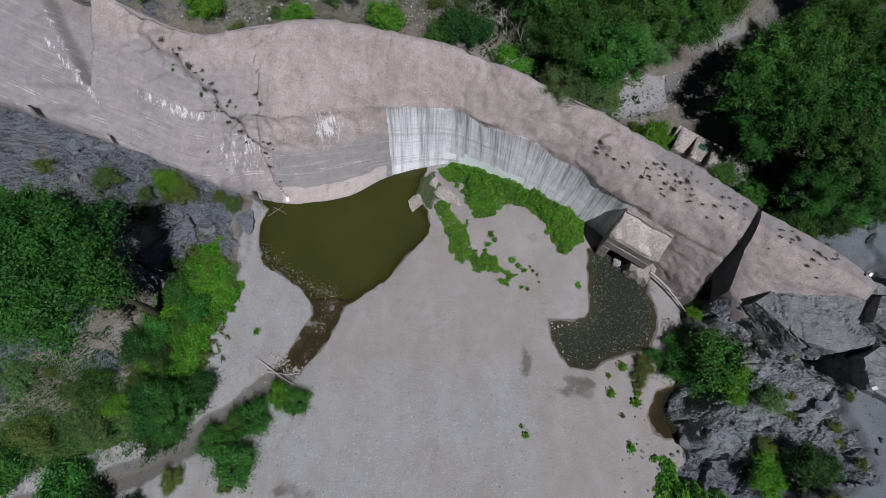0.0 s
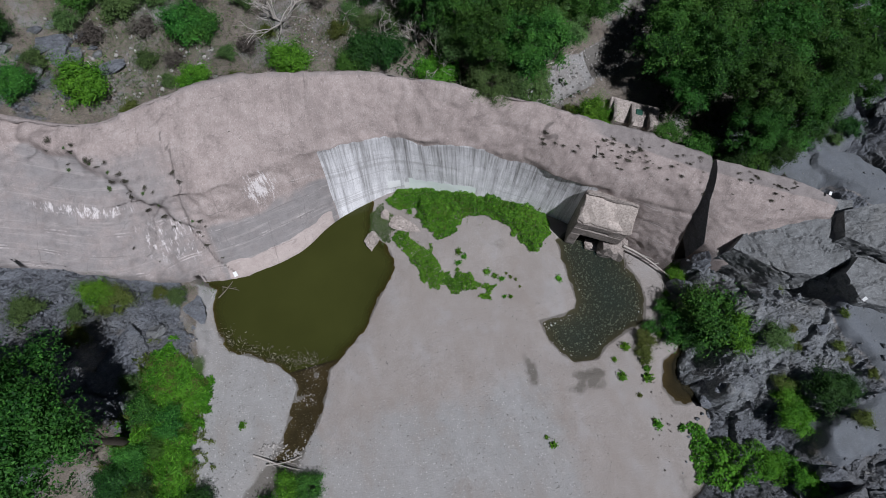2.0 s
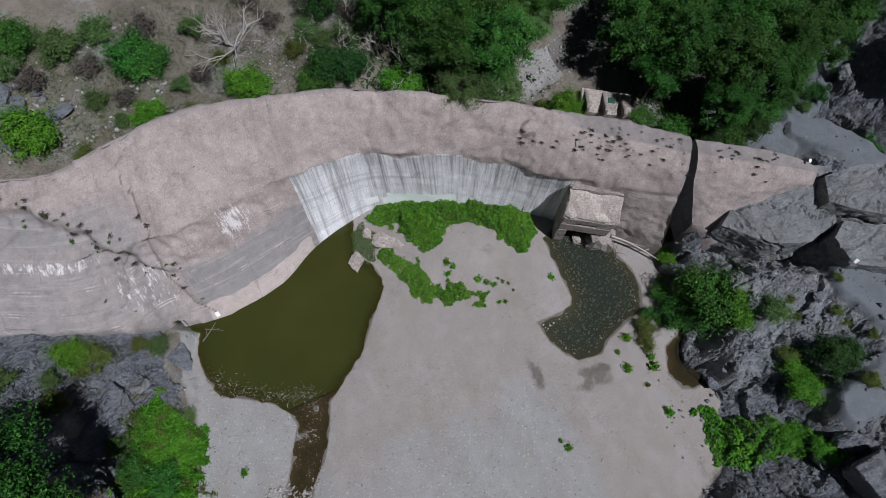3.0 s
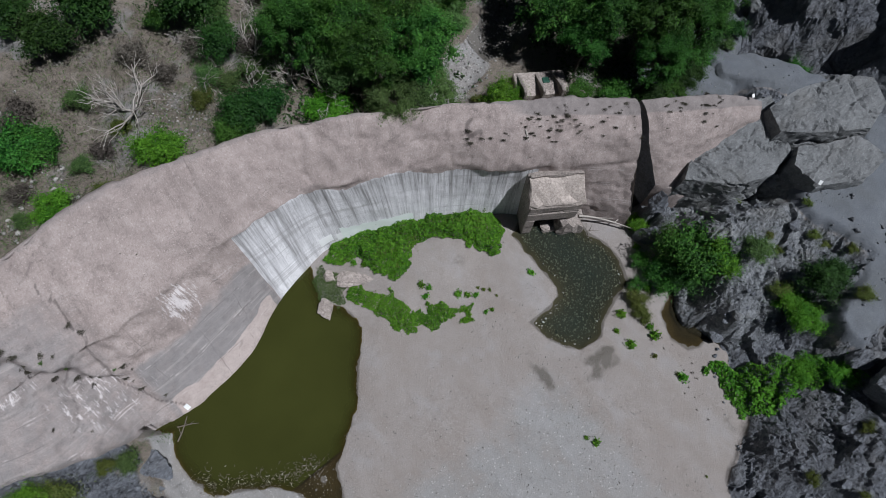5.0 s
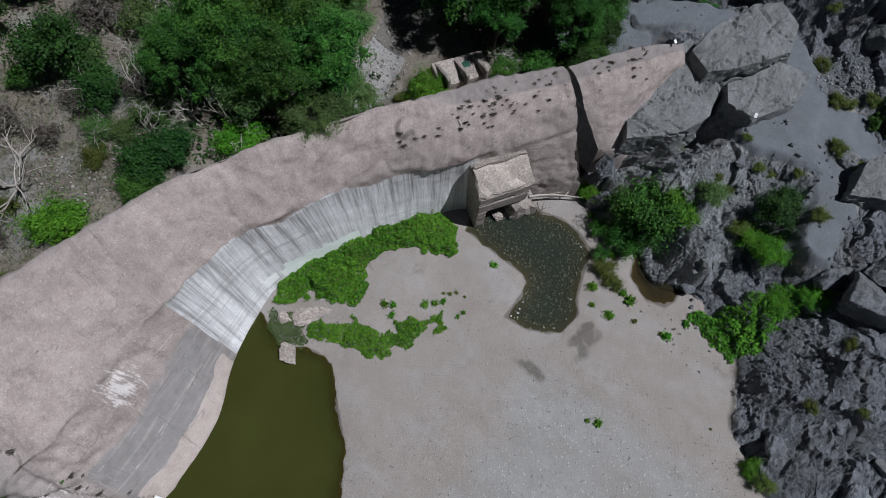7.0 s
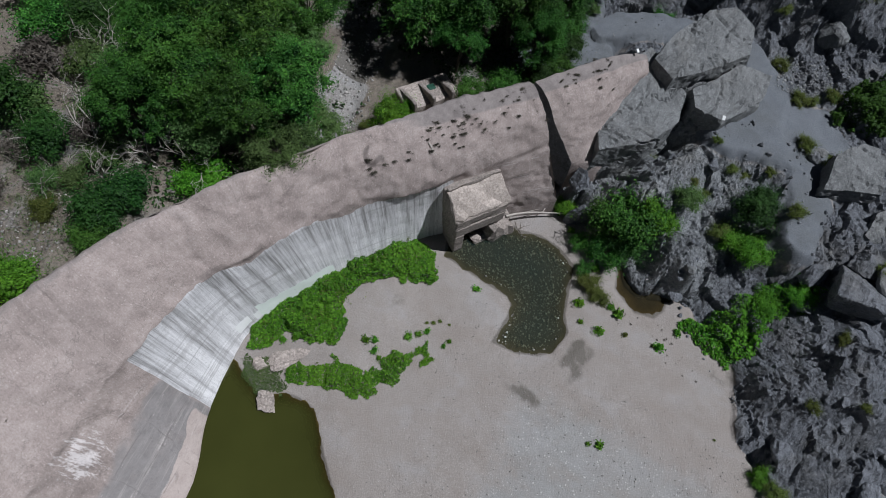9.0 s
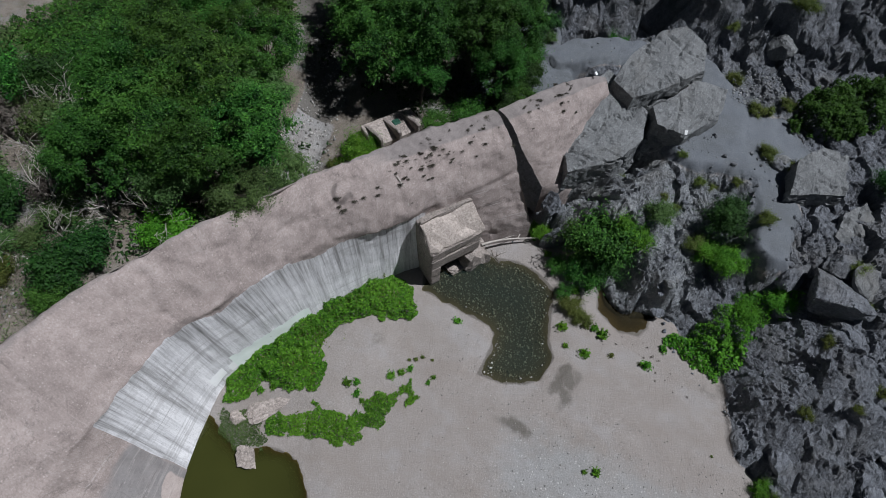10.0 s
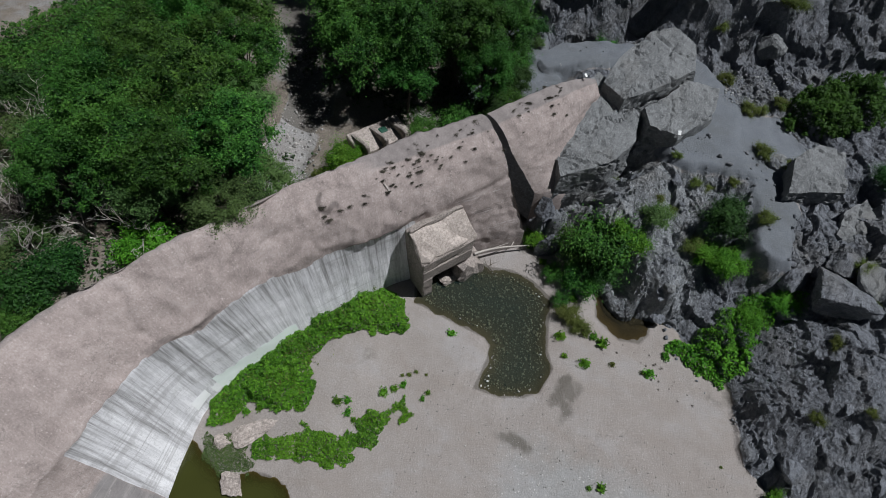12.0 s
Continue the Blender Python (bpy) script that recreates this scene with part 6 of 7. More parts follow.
log_between(tuple(on_dam(11.9, 15.3) + np.array([0, 0, 0.05])), tuple(on_dam(11.6, 14.3) + np.array([0, 0, 0.05])), 0.05, 7, "small bleached branch on the dam's crest")


def scatter_sticks(name, n, where, seed, label, material, lo=0.06, hi=0.24, z=None):
    r = np.random.default_rng(seed)
    runs = []
    for k in range(n):
        x, y = where(r)
        zz = height(x, y) + 0.03 if z is None else z + float(r.uniform(0, 0.04))
        a, ln = float(r.uniform(0, 6.28)), float(r.uniform(lo, hi))
        rad = float(r.uniform(0.008, 0.019))
        p = Vector((x, y, zz))
        runs.append(([p, p + Vector((math.cos(a), math.sin(a), float(r.uniform(-0.05, 0.1)))) * ln], [rad, rad * 0.6], 4))
    v, f = tubes(runs)
    thing(name, label, "driftwood", data=mesh_np(name, v, f, material), kind="stuff")


def along(pts, spread):
    def pick(r):
        k = int(r.integers(len(pts) - 1))
        t = float(r.uniform())
        (x0, y0), (x1, y1) = pts[k], pts[k + 1]
        return x0 + (x1 - x0) * t + float(r.normal(0, spread)), y0 + (y1 - y0) * t + float(r.normal(0, spread))
    return pick


EDGE_A = [(-12.7, 12.4), (-12.1, 11.3), (-11.0, 10.7), (-10.0, 10.0), (-9.0, 9.4), (-8.0, 9.2), (-7.3, 8.9)]
scatter_sticks("driftwood", 330, along(EDGE_A, 0.3), 1, "dark driftwood sticks floating at the pool's edge", DARKWOOD, z=-0.14)
scatter_sticks("driftwood", 55, along(EDGE_A, 0.3), 2, "pale driftwood sticks floating at the pool's edge", DEADWOOD, z=-0.13)
scatter_sticks("driftwood", 60, along([(12.6, 11.3), (13.4, 10.6), (14.4, 9.9)], 0.3), 3, "tangled driftwood below the sluice", DARKWOOD, 0.3, 1.0)


def worn_box(lo, hi, shear=None, cut=0.22, amp=0.03, seed=0):
    """A box with worn faces; shear(x, y, z) gives a new z."""
    bm = bmesh.new()
    bmesh.ops.create_cube(bm, size=1.0)
    size = [b - a for a, b in zip(lo, hi)]
    for v in bm.verts:
        v.co = [a + (c + 0.5) * s for a, c, s in zip(lo, v.co, size)]
    bmesh.ops.bevel(bm, geom=bm.edges[:], offset=min(0.05, min(size) * 0.2), segments=1, affect="EDGES")
    for k in range(3):
        long = [e for e in bm.edges if e.calc_length() > cut * 2]
        if long:
            bmesh.ops.subdivide_edges(bm, edges=long, cuts=1, use_grid_fill=True)
    bmesh.ops.triangulate(bm, faces=bm.faces[:])
    co = np.array([v.co[:] for v in bm.verts])
    off = np.stack([fbm(co[:, 0] * 2.2 + 7 * k + seed, co[:, 1] * 2.2, co[:, 2] * 2.2, 4) for k in range(3)], 1) * amp
    for v, o in zip(bm.verts, off):
        x, y, z = v.co
        if shear:
            z = shear(x, y, z)
        v.co = (x + o[0], y + o[1], z + o[2])
    return bm


# ---------------------------------------------------------------- stones
def boulder_mesh(seed, cuts=11, rough=0.05, level=3):
    r = np.random.default_rng(seed)
    bm = bmesh.new()
    bmesh.ops.create_icosphere(bm, subdivisions=level, radius=1.0)
    co = np.array([v.co[:] for v in bm.verts])
    n = r.normal(size=(cuts, 3))
    n /= np.linalg.norm(n, axis=1)[:, None]
    d = r.uniform(0.50, 0.82, cuts)
    dot = co @ n.T
    reach = np.min(np.where(dot > 0.05, d / np.maximum(dot, 0.05), 9.0), axis=1)
    co = co * np.minimum(reach, 1.1)[:, None]
    co *= (1 + rough * fbm(co[:, 0] * 2 + seed, co[:, 1] * 2, co[:, 2] * 2, 4) + 0.6 * rough * ridged(co[:, 0] * 1.2 + 3 * co[:, 2] + seed, co[:, 1] * 3.1, co[:, 2] * 2, 4))[:, None]
    for v, p in zip(bm.verts, co):
        v.co = p
    return bm


BOULDERS = [from_bm("boulder", boulder_mesh(100 + i, 15 + i % 4, 0.07, 5), ROCK) for i in range(7)]
for i, (x, y, sx, sy, sz, turn, up, label) in enumerate((
        (22.0, 5.2, 0.75, 0.65, 0.7, 10, 0.2, "angular grey boulder on scree"), (31.0, 5.4, 0.9, 0.5, 0.8, 70, 0.7, "pointed grey boulder below the cliff"), (23.4, 6.6, 1.2, 0.9, 0.9, 0, 0.1, "grey boulder at the dam's end"),
        (20.2, -7.0, 1.0, 0.9, 0.9, 80, 0.4, "angular slate boulder among rocks"), (18.9, -5.3, 1.1, 0.7, 0.8, 150, 0.3, "angular slate boulder among rocks"),
        (17.5, -5.6, 0.75, 0.55, 0.6, 20, 0.2, "angular slate boulder among rocks"), (18.3, -7.2, 2.1, 1.4, 1.2, 110, 0.3, "flat angular slate boulder"), (20.2, -5.0, 0.6, 0.5, 0.5, 0, 0.2, "small slate boulder among rocks"),
        (16.9, 6.9, 0.6, 1.0, 1.3, 25, 0.3, "upright slate block beside the breach"), (17.6, 8.1, 0.8, 0.7, 1.0, 65, 0.4, "slate block in the breach"), (28.4, -5.9, 0.8, 0.6, 0.55, 40, 0.2, "pale boulder by the track"), 
        (-17.3, 12.0, 1.6, 1.0, 0.9, 40, 0.0, "grey rock outcrop on the bank"), (-14.2, 14.1, 0.9, 1.2, 0.5, 10, 0.0, "smooth grey rock slab by the pool"), (-17.9, 30.6, 1.6, 0.8, 0.6, 20, 0.1, "layered grey rock ledge"), (-16.0, 29.9, 1.3, 0.7, 0.5, 15, 0.0, "layered grey rock ledge"), (-18.6, 32.2, 1.4, 0.8, 0.6, 30, 0.1, "layered grey rock ledge"))):
    thing("boulder", label, "boulder", "", pose(x, y, height(x, y) + up - 0.1, float(rng.uniform(-12, 12)), float(rng.uniform(-12, 12)), turn) @ Matrix.Diagonal((sx, sy, sz, 1)), BOULDERS[i % 7])


def slab(top, drop, seed, label, grow=0.25, material=ROCK_PALE):
    """A great block of rock: a tilted top outline and sides that go down into the ground."""
    pts = np.array(top, float)
    mid = pts.mean(0)
    bm = bmesh.new()
    rings = []
    for f, s in ((0.0, 1.0), (0.3, 1.03), (1.0, 1.0 + grow)):
        rings.append([bm.verts.new((*(mid[:2] + (p[:2] - mid[:2]) * s), p[2] - drop * f)) for p in pts])
    n = len(pts)
    for a, b in zip(rings, rings[1:]):
        for k in range(n):
            bm.faces.new((a[k], b[k], b[(k + 1) % n], a[(k + 1) % n]))
    cv = bm.verts.new((mid[0], mid[1], mid[2] + 0.12))
    for k in range(n):
        bm.faces.new((rings[0][k], rings[0][(k + 1) % n], cv))
    bmesh.ops.triangulate(bm, faces=bm.faces[:])
    for k in range(6):
        long = [e for e in bm.edges if e.calc_length() > 0.26]
        if long:
            bmesh.ops.subdivide_edges(bm, edges=long, cuts=1)
            bmesh.ops.triangulate(bm, faces=bm.faces[:])
    bmesh.ops.recalc_face_normals(bm, faces=bm.faces)
    bm.normal_update()
    co = np.array([v.co[:] for v in bm.verts])
    no = np.array([v.normal[:] for v in bm.verts])
    x, y, z = co.T
    amp = 0.09 * fbm(x * 0.6 + seed, y * 0.6, z * 0.6, 3) + 0.07 * facets(0.8 * x + 0.6 * y + 0.5 * z, 1.3 * (0.8 * y - 0.6 * x) + z, 1.9, seed, 0.6) + 0.05 * strata(x, y, z, 0.9, seed, 1.9) + 0.03 * ridged(x * 1.6 + seed, y * 1.6, z * 1.6, 3)
    amp = amp - 0.14 * np.exp(-(fbm(x * 0.3 + seed, y * 0.3, z * 0.3, 3) / 0.04) ** 2)
    for v, p in zip(bm.verts, co + no * amp[:, None]):
        v.co = p
    thing("boulder", label, "boulder", "", None, from_bm("boulder", bm, material))


slab([(24.4, 8.0, 6.7), (26.2, 7.7, 7.1), (28.6, 6.7, 7.7), (29.9, 5.5, 7.7), (29.1, 4.0, 7.5), (27.5, 3.5, 7.1), (24.6, 5.5, 6.9), (23.6, 6.5, 6.7)], 3.4, 3, "huge tilted slab of grey slate at the dam's end", 0.0)
slab([(24.2, 5.2, 6.1), (27.4, 3.5, 6.4), (27.9, 1.7, 6.2), (26.1, 1.5, 6.0), (24.9, 2.1, 5.8), (23.3, 3.0, 5.9), (23.3, 4.6, 5.9)], 2.6, 4, "great split slate slab with a white survey plate", 0.0)
slab([(18.7, 8.0, 4.4), (20.0, 8.8, 4.8), (22.4, 8.7, 5.6), (24.2, 8.9, 6.3), (25.6, 8.5, 6.3), (24.8, 6.9, 6.2), (24.0, 5.3, 5.7), (22.4, 5.0, 5.3), (20.6, 5.8, 4.9)], 3.4, 5, "smooth grey slate apron beside the dam", 0.05)
slab([(25.0, -3.2, 5.9), (26.4, -4.3, 6.0), (26.8, -5.8, 5.9), (24.3, -6.3, 5.3), (22.9, -3.5, 5.2)], 3.2, 6, "large square slate block below the track", 0.05)
slab([(23.4, -6.6, 4.9), (24.8, -7.6, 5.0), (23.3, -8.8, 4.5), (21.7, -7.8, 4.2), (22.1, -6.6, 4.4)], 3.0, 7, "large cracked slate boulder")
slab([(19.8, -6.3, 4.0), (20.9, -8.4, 4.2), (19.9, -9.3, 3.8), (18.4, -8.7, 3.5), (18.4, -7.0, 3.5)], 3.0, 8, "broad flat-topped slate boulder")
slab([(20.3, -5.4, 3.9), (21.6, -6.0, 4.0), (21.2, -6.9, 3.7), (20.2, -6.3, 3.6)], 2.0, 9, "brownish angular slate block", 0.1)


def box(x0, x1, y0, y1):
    return lambda r: (float(r.uniform(x0, x1)), float(r.uniform(y0, y1)))


def in_outline(outline, lo=0.0):
    pts = np.array(outline)

    def pick(r):
        while True:
            x, y = r.uniform(pts.min(0), pts.max(0))
            if inside_dist(np.array([x]), np.array([y]), outline)[0] > lo:
                return float(x), float(y)
    return pick


ROCKS = [from_bm("rock", boulder_mesh(170 + i, 17, 0.08, 3), ROCK_PALE if i % 2 else ROCK) for i in range(6)]


def embedded(n, outline, lo, hi, seed, label, group, sink=0.25, flat=0.6):
    r = np.random.default_rng(seed)
    pick = in_outline(outline)
    for k in range(n):
        x, y = pick(r)
        s_ = float(r.uniform(0, 1) ** 1.8 * (hi - lo) + lo)
        sx, sy, sz = s_ * float(r.uniform(0.8, 1.5)), s_ * float(r.uniform(0.6, 1.0)), s_ * flat * float(r.uniform(0.7, 1.3))
        m = pose(x, y, height(x, y) + sz * (0.4 - sink), float(r.uniform(-25, 25)), float(r.uniform(-25, 25)), 35 + float(r.normal(0, 30))) @ Matrix.Diagonal((sx, sy, sz, 1))
        thing("rock", label, "rock", group, m, ROCKS[int(r.integers(len(ROCKS)))])


def chunk(name, x, y, z, size, turn, tilt, seed, label):
    """A broken piece of concrete."""
    bm = boulder_mesh(seed + 300, 9, 0.13, 4)
    for v in bm.verts:
        v.co = (v.co.x * size[0] * 1.3, v.co.y * size[1] * 1.5, v.co.z * size[2] * 1.4)
    thing(name, label, "rubble", "", pose(x, y, z, tilt, 4, turn), from_bm(name, bm, RUBBLE))


embedded(9, [(17.4, 7.4), (22.5, 7.2), (23.6, 3.0), (22.6, 0.4), (19.6, 0.4), (17.6, 2.2), (16.2, 4.2)], 0.25, 0.6, 1, "angular slate rock on the outcrop", "rocks of the outcrop")
embedded(4, [(15.0, 2.6), (18.6, 2.4), (18.6, 0.2), (16.2, -0.6), (14.9, 0.2)], 0.25, 0.5, 2, "pale angular slate rock above the sand", "rocks of the outcrop")
embedded(16, [(12.6, -4.8), (17.4, -5.6), (25.5, -6.5), (26, -13), (8.5, -13.5), (8.6, -9.0)], 0.25, 1.1, 3, "angular dark slate rock", "rocks of the south bank")
embedded(16, [(30.0, 14.0), (31.4, 8), (33, 2.5), (34.6, -3), (37, -9), (41, -8), (39, 4), (35, 15)], 0.3, 1.0, 4, "jutting slate rock on the cliff", "rocks of the cliff", 0.3, 0.8)
embedded(7, [(-14.2, 15.2), (-14.6, 12.4), (-17.5, 11.2), (-25, 14), (-28, 18), (-21, 16.8)], 0.25, 0.8, 5, "grey rock on the bank below the dam", "rocks of the left bank", 0.35, 0.5)
embedded(34, [(-21, 27.2), (-16.5, 28.6), (-14.8, 31), (-17, 34), (-22, 33)], 0.25, 0.9, 6, "layered grey rock on the dry slope", "rocks behind the dam", 0.3, 0.45)
embedded(8, [(24.2, -2.2), (27.6, -3.4), (27.2, -6.4), (24.2, -5.6)], 0.3, 0.9, 7, "grey rock beside the track", "rocks beside the track", 0.35, 0.45)
for i, (x, y, size, turn, up, tilt) in enumerate(((-2.2, 15.7, (0.55, 0.30, 0.25), 70, 0.15, 12), (0.2, 16.4, (0.85, 0.32, 0.22), -35, 0.12, -8), (-0.75, 17.4, (0.25, 0.28, 0.2), 10, 0.08, 5), (12.3, 11.5, (0.6, 0.3, 0.25), -30, 0.1, 8))):
    chunk("concrete_chunk", x, y, max(height(x, y), -0.15) + up, size, turn, tilt, 9 + i, "pale broken concrete chunk at the water's edge")


def stones(name, n, where, seed, label, lo, hi, material, sink=0.3):
    """Many small angular stones, one mesh."""
    r = np.random.default_rng(seed)
    base = bmesh.new()
    bmesh.ops.create_icosphere(base, subdivisions=1, radius=1.0)
    bv = np.array([v.co[:] for v in base.verts])
    bf = np.array([[v.index for v in f.verts] for f in base.faces])
    base.free()
    xy = np.array([where(r) for _ in range(n)])
    z = ground_z(xy[:, 0], xy[:, 1])
    s = r.uniform(0, 1, n) ** 2.5 * (hi - lo) + lo
    vs = bv[None] * (1 + 0.3 * r.normal(size=(n, len(bv), 1))) * (s[:, None, None] * r.uniform(0.5, 1.0, (n, 1, 3)))
    vs = vs + np.column_stack([xy, z + s * sink])[:, None]
    fs = bf[None] + (np.arange(n) * len(bv))[:, None, None]
    thing(name, label, "stones", data=mesh_np(name, vs.reshape(-1, 3), fs.reshape(-1, 3), material), kind="stuff")


def random_stone_material(name="loose_stones", lo=(0.15, 0.145, 0.135), mid=(0.25, 0.24, 0.225), hi=(0.50, 0.48, 0.45)):
    m = Nodes(name)
    geo = m.tree.nodes.new("ShaderNodeNewGeometry")
    c = m.ramp(geo.outputs["Random Per Island"], (0.0, lo), (0.5, mid), (1.0, hi))
    n = m.noise(18, 4, 0.6)
    m.shader(m.mix(m.ramp(n, (0.3, 0.0), (0.8, 0.4)), c, (0.14, 0.135, 0.125)), 0.85, m.bump(n, 0.4, 0.02))
    return m.mat


STONE = random_stone_material()
SCREE = random_stone_material("slate_scree", (0.09, 0.098, 0.108), (0.17, 0.18, 0.19), (0.33, 0.34, 0.34))
stones("river_stones", 1500, in_outline(POOL_B, 0.4), 1, "pale rounded stones on the pool's bed", 0.02, 0.09, PALE_STONE, 0.5)
stones("river_stones", 1300, in_outline(POOL_B, 0.25), 12, "mixed stones on the pool's bed", 0.02, 0.10, STONE, 0.3)
stones("river_stones", 350, along([(-7.7, 8.2), (-8.2, 6.4), (-9.4, 4.6)], 0.5), 13, "dark wet stones in the outlet", 0.02, 0.07, STONE, 0.3)
stones("river_stones", 5200, box(-9, 9, -9, 9.5), 2, "loose pebbles on the gravel bar", 0.012, 0.05, STONE)
stones("river_stones", 2600, box(-15, -8, -2, 13), 3, "loose pebbles on the gravel bar", 0.012, 0.06, STONE)
stones("river_stones", 160, along([(-11.2, 4.5), (-10.2, 4.1), (-9.2, 3.7)], 0.3), 4, "pale stones in the channel", 0.04, 0.14, PEBBLE)
stones("scree_stones", 900, in_outline([(28.6, 1.0), (32.0, 1.4), (33.0, -3.0), (29.8, -2.4)]), 5, "scree stones by the track", 0.02, 0.12, SCREE, 0.1)
stones("scree_stones", 220, in_outline([(24, 0.6), (30.6, 3), (30.6, 9), (27, 12), (25, 13), (22, -3), (26, -6)]), 6, "loose stones on the grey track", 0.02, 0.08, SCREE)
stones("scree_stones", 300, in_outline([(17, 8), (24, 8), (26, 0), (24, -8), (9.5, -7.5), (14, -1)]), 7, "broken slate on the rocks", 0.04, 0.22, ROCK)
stones("gravel_stones", 800, in_outline([(10.6, 20.6), (12.6, 20.0), (17.0, 21.8), (21.0, 24.2), (23.6, 26.6), (22.6, 28.0), (19.4, 26.0), (16.4, 24.2), (12.0, 23.2)]), 8, "pale gravel of the upstream bed", 0.03, 0.13, STONE)
stones("gravel_stones", 500, box(-4, 0.5, 27, 31), 9, "pale stones on dry ground", 0.03, 0.12, STONE)
stones("gravel_stones", 600, box(-19, -9, 27, 36), 10, "pale stones on dry ground", 0.03, 0.2, STONE)
stones("bank_stones", 500, in_outline([(-14, 15), (-14, 12), (-16, 11), (-24, 14), (-24, 17)]), 11, "broken grey rock on the bank", 0.04, 0.2, ROCK)


# ---------------------------------------------------------------- sluice block at the dam's foot
block = thing("sluice_block", "broken concrete sluice tower with sloping roof at the dam's foot", "sluice", "", pose(10.65, 12.45, 0, 0, 0, -32))
LEDGE = lambda x, y, z: z + min(max(y, 0), 1.3) * 0.85 - 0.35 * max(y - 1.35, 0) + 0.10 * math.sin(2.2 * x) * (0.2 < y < 1.3)
UNDER = lambda x, y, z: z if z < 2.5 else z + min(max(y, 0), 1.3) * 0.8 - 0.5 * max(y - 1.3, 0)
part("roof", from_bm("roof", worn_box((0.0, 0.0, 3.2), (3.28, 1.42, 3.50), LEDGE, amp=0.09, seed=1), ROOF), block, "pale rubbly sloping roof")
part("rear_ledge", from_bm("rear_ledge", worn_box((-0.02, 1.36, 3.0), (3.26, 2.9, 3.40), LEDGE, amp=0.06, seed=10), CONCRETE), block)
part("rear_rim", from_bm("rear_rim", worn_box((0.0, 1.30, 3.25), (3.24, 1.52, 3.62), LEDGE, amp=0.06, seed=12), CONCRETE), block, "raised broken rim of the roof")
part("side_wall", from_bm("side_wall", worn_box((0, 0.0, -0.6), (0.45, 2.8, 3.25), UNDER, seed=2), CONCRETE), block)
part("side_wall", from_bm("side_wall", worn_box((2.80, 0.05, -0.4), (3.28, 2.8, 3.25), UNDER, amp=0.08, seed=3), CONCRETE), block)
part("lintel", from_bm("lintel", worn_box((0.02, -0.05, 2.66), (3.24, 0.5, 3.26), seed=4, amp=0.02), CONCRETE), block)
part("jamb", from_bm("jamb", worn_box((0.02, -0.05, 2.45), (0.95, 0.5, 2.68), seed=5, amp=0.01), CONCRETE), block)
part("jamb", from_bm("jamb", worn_box((2.2, -0.05, 2.45), (3.24, 0.5, 2.68), seed=6, amp=0.01), CONCRETE), block)
part("beam", from_bm("beam", worn_box((0.02, -0.08, 1.55), (3.22, 0.5, 2.48), seed=7, amp=0.02), CONCRETE), block)
part("leg", from_bm("leg", worn_box((0.0, -0.12, -0.5), (0.66, 0.4, 1.6), seed=11), CONCRETE), block)
part("back_wall", from_bm("back_wall", worn_box((0.4, 1.7, -0.4), (2.6, 2.2, 3.6), seed=8), CONCRETE), block)
part("rubble_foot", from_bm("rubble_foot", worn_box((2.3, -0.4, -0.5), (4.0, 1.4, 1.25), lambda x, y, z: z if z < 0 else z - 0.55 * max(x - 2.7, 0) + 0.3 * y, amp=0.16, seed=9), CONCRETE), block, "crumbled concrete foot")
for k in range(5):
    b2 = worn_box((0.85 + 0.36 * k, 0.6, -0.3), (0.95 + 0.36 * k, 0.7, 1.5), amp=0.05, seed=20 + k)
    me = bpy.data.meshes.new("bar")
    b2.to_mesh(me)
    b2.free()
    me.materials.append(DARKWOOD)
    part("bar", me, block, "rotten dark timber bar")

# ---------------------------------------------------------------- intake behind the dam
intake = thing("intake", "concrete intake slab with triangular buttress fins behind the dam", "intake", "", pose(14.55, 17.85, 4.8, 0, 0, -32))
part("slab", from_bm("slab", worn_box((-0.3, 0.0, -0.9), (2.9, 1.95, 0.30), lambda x, y, z: z if z < 0 else z - 0.12 * y, amp=0.02, seed=34), RUBBLE), intake)
for k, a in enumerate((-0.1, 1.05, 2.2)):
    bm = worn_box((a, -0.25, -0.6), (a + 0.2, 1.75, 0.95), lambda x, y, z: z if z < 0 else z * max(1.0 - 0.50 * max(y, 0.0), 0.12), amp=0.015, seed=30 + k)
    part("fin", from_bm("fin", bm, CONCRETE), intake)
part("hatch", from_bm("hatch", worn_box((1.40, 0.95, 0.1), (1.85, 1.4, 0.36), lambda x, y, z: z - 0.12 * y, amp=0.0, seed=35), GREEN_METAL), intake, "green steel hatch")


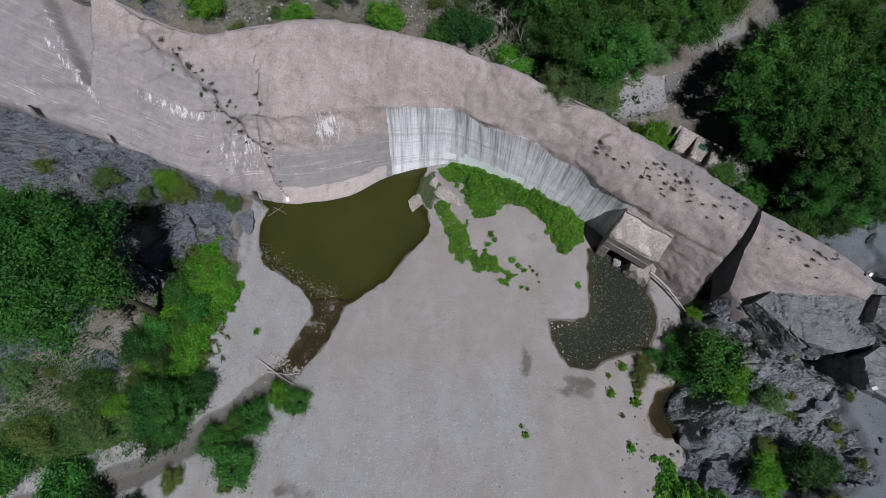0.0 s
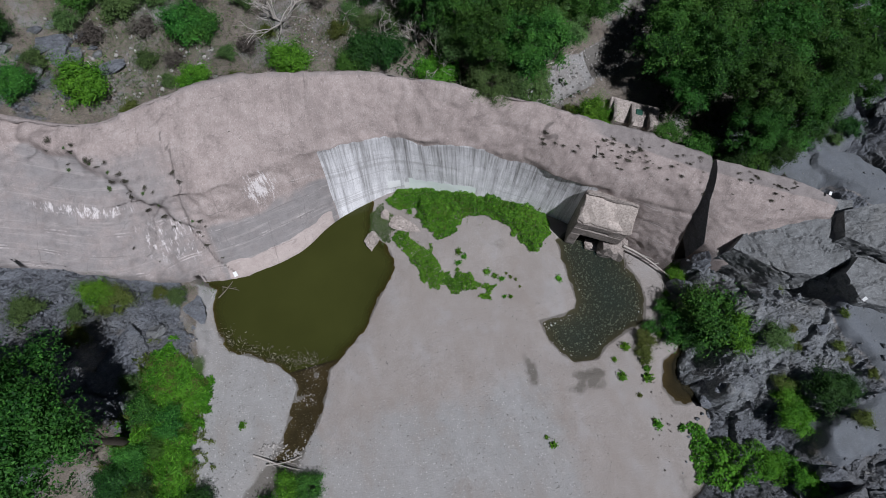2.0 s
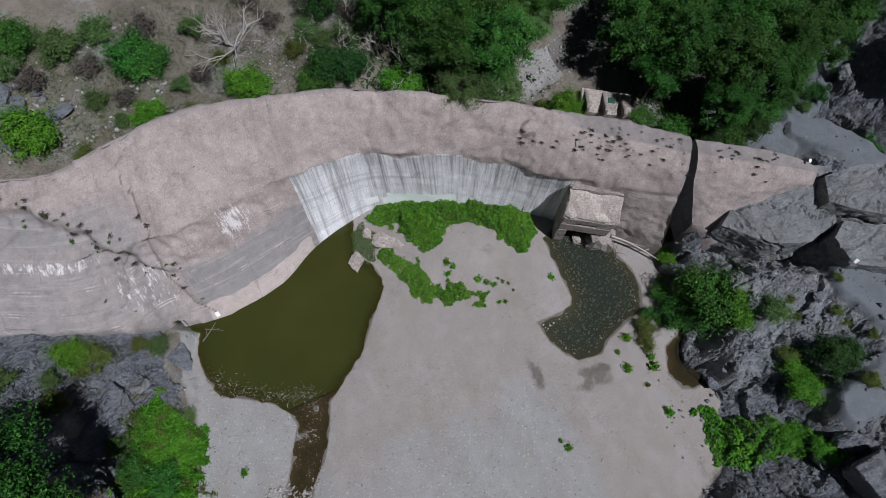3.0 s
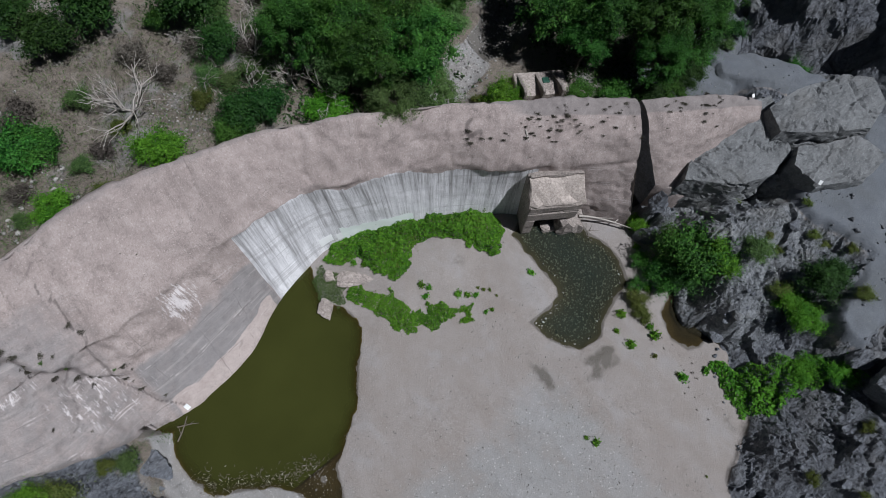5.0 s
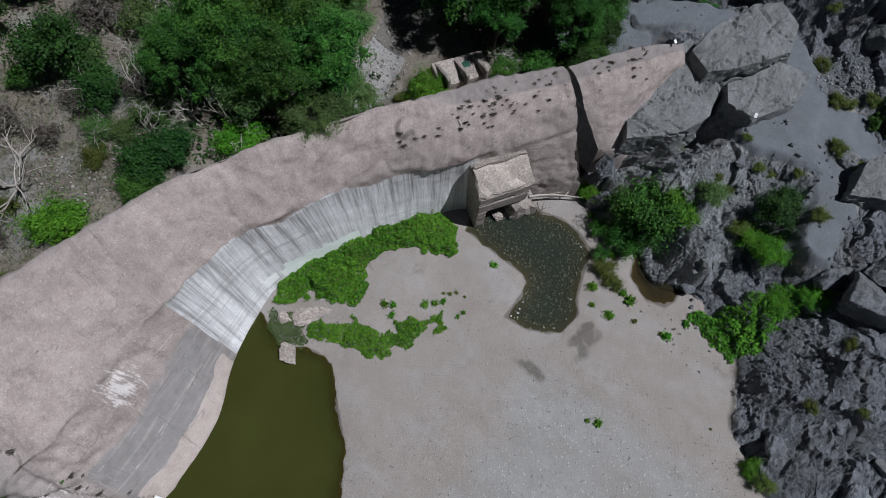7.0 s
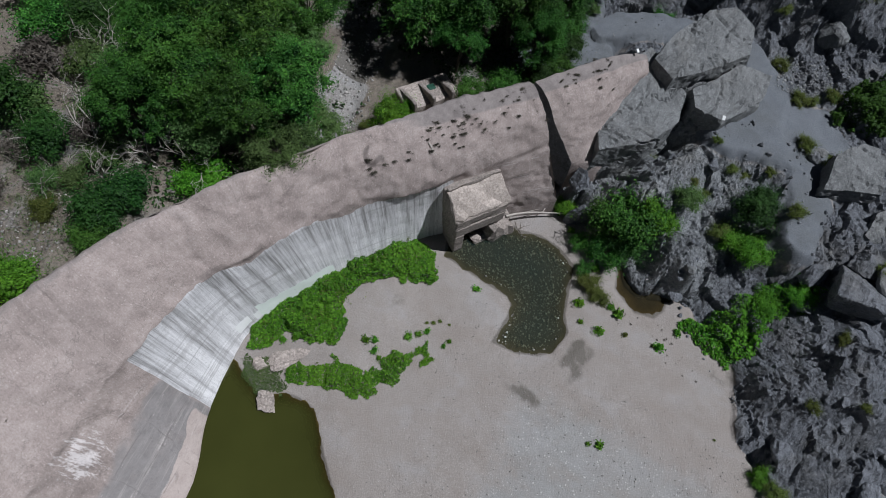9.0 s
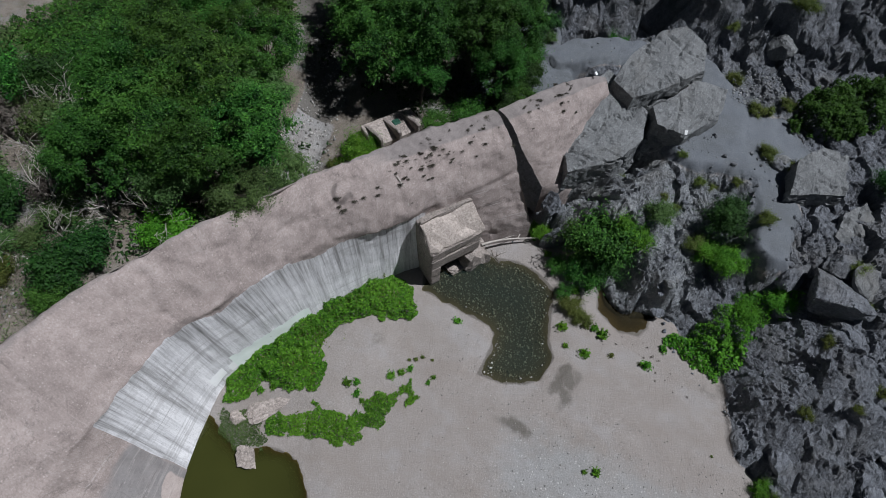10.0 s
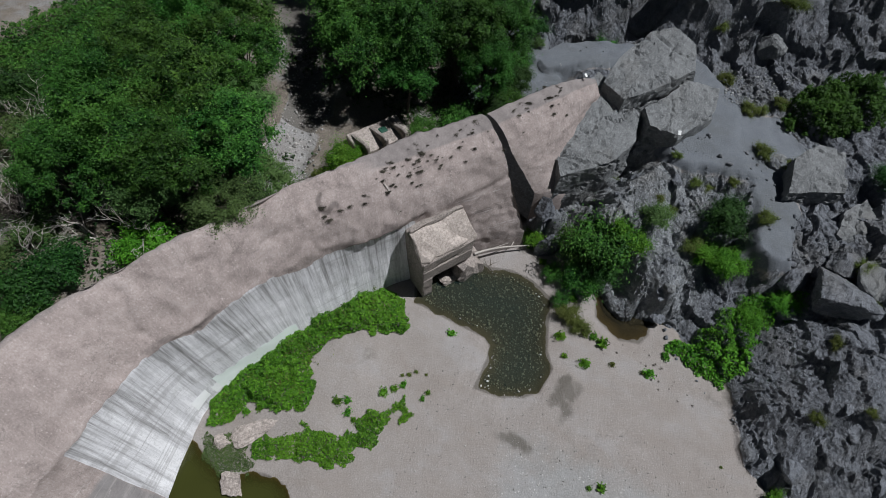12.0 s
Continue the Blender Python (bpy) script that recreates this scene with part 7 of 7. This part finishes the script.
# ---------------------------------------------------------------- paint on the dam's face, tags
def face_patch(u0, u1, z0, z1, material, name, label, ragged=0.0, lift=0.02, seed=0):
    """A thin coat of paint laid on the dam between two x places and two heights."""
    i0, i1 = (int(np.argmin(np.abs(P[:, NA + 4 + NB // 2, 0] - u))) for u in (u0, u1))
    nn = normals(P)
    vs, cols = [], 12
    for i in range(i0, i1 + 1):
        rows = np.arange(NA + 4, NA + 4 + NB)
        zz, pp, qq = P[i, rows, 2], P[i, rows], nn[i, rows]
        t = (i - i0) / max(i1 - i0, 1)
        wob = ragged * float(fbm(np.array([i * 0.35 + seed]), np.array([0.0]), 0.0, 3)[0])
        a, b = (z0[0] + (z0[1] - z0[0]) * t), (z1[0] + (z1[1] - z1[0]) * t) + wob
        for z in np.linspace(a, b, cols):
            p = np.array([np.interp(-z, -zz, pp[:, c]) for c in range(3)])
            q = np.array([np.interp(-z, -zz, qq[:, c]) for c in range(3)])
            vs.append(p + q * lift)
    n = i1 - i0 + 1
    me = mesh_np(name, vs, grid_faces(n, cols)[:, ::-1], material, flat=False)
    part(name, me, dam, label)


face_patch(1.35, 5.7, (0.1, 0.1), (1.25, 1.1), MINT_PAINT, "paint_patch", "pale mint-white paint", 0.10, seed=1)
face_patch(-0.1, 0.85, (0.5, 0.5), (1.15, 1.1), WHITE_PAINT, "paint_patch", "white paint rectangle", 0.03, seed=2)
face_patch(1.0, 1.35, (0.3, 0.3), (0.85, 0.9), WHITE_PAINT, "paint_patch", "small white paint patch", 0.05, seed=3)

TAGB = bmesh.new()
bmesh.ops.create_cube(TAGB, size=1.0)
for v in TAGB.verts:
    v.co = (v.co.x * 0.24, v.co.y * 0.03, v.co.z * 0.34)
tag_me = from_bm("survey_tag", TAGB, WHITE_PAINT)
thing("survey_tag", "small white survey plate fixed to the boulder", "sign", "survey plates", pose(23.42, 3.02, 6.0, -50, 0, -70) @ Matrix.Scale(0.75, 4), tag_me)
thing("survey_tag", "small white survey plate on the dam's end", "sign", "survey plates", pose(23.4, 8.95, 7.5, -60, 0, -30) @ Matrix.Scale(0.6, 4), tag_me)
thing("survey_tag", "small white survey plate at the water's edge", "sign", "survey plates", pose(-11.2, 15.75, 0.35, -50, 0, 10) @ Matrix.Scale(1.0, 4), tag_me)
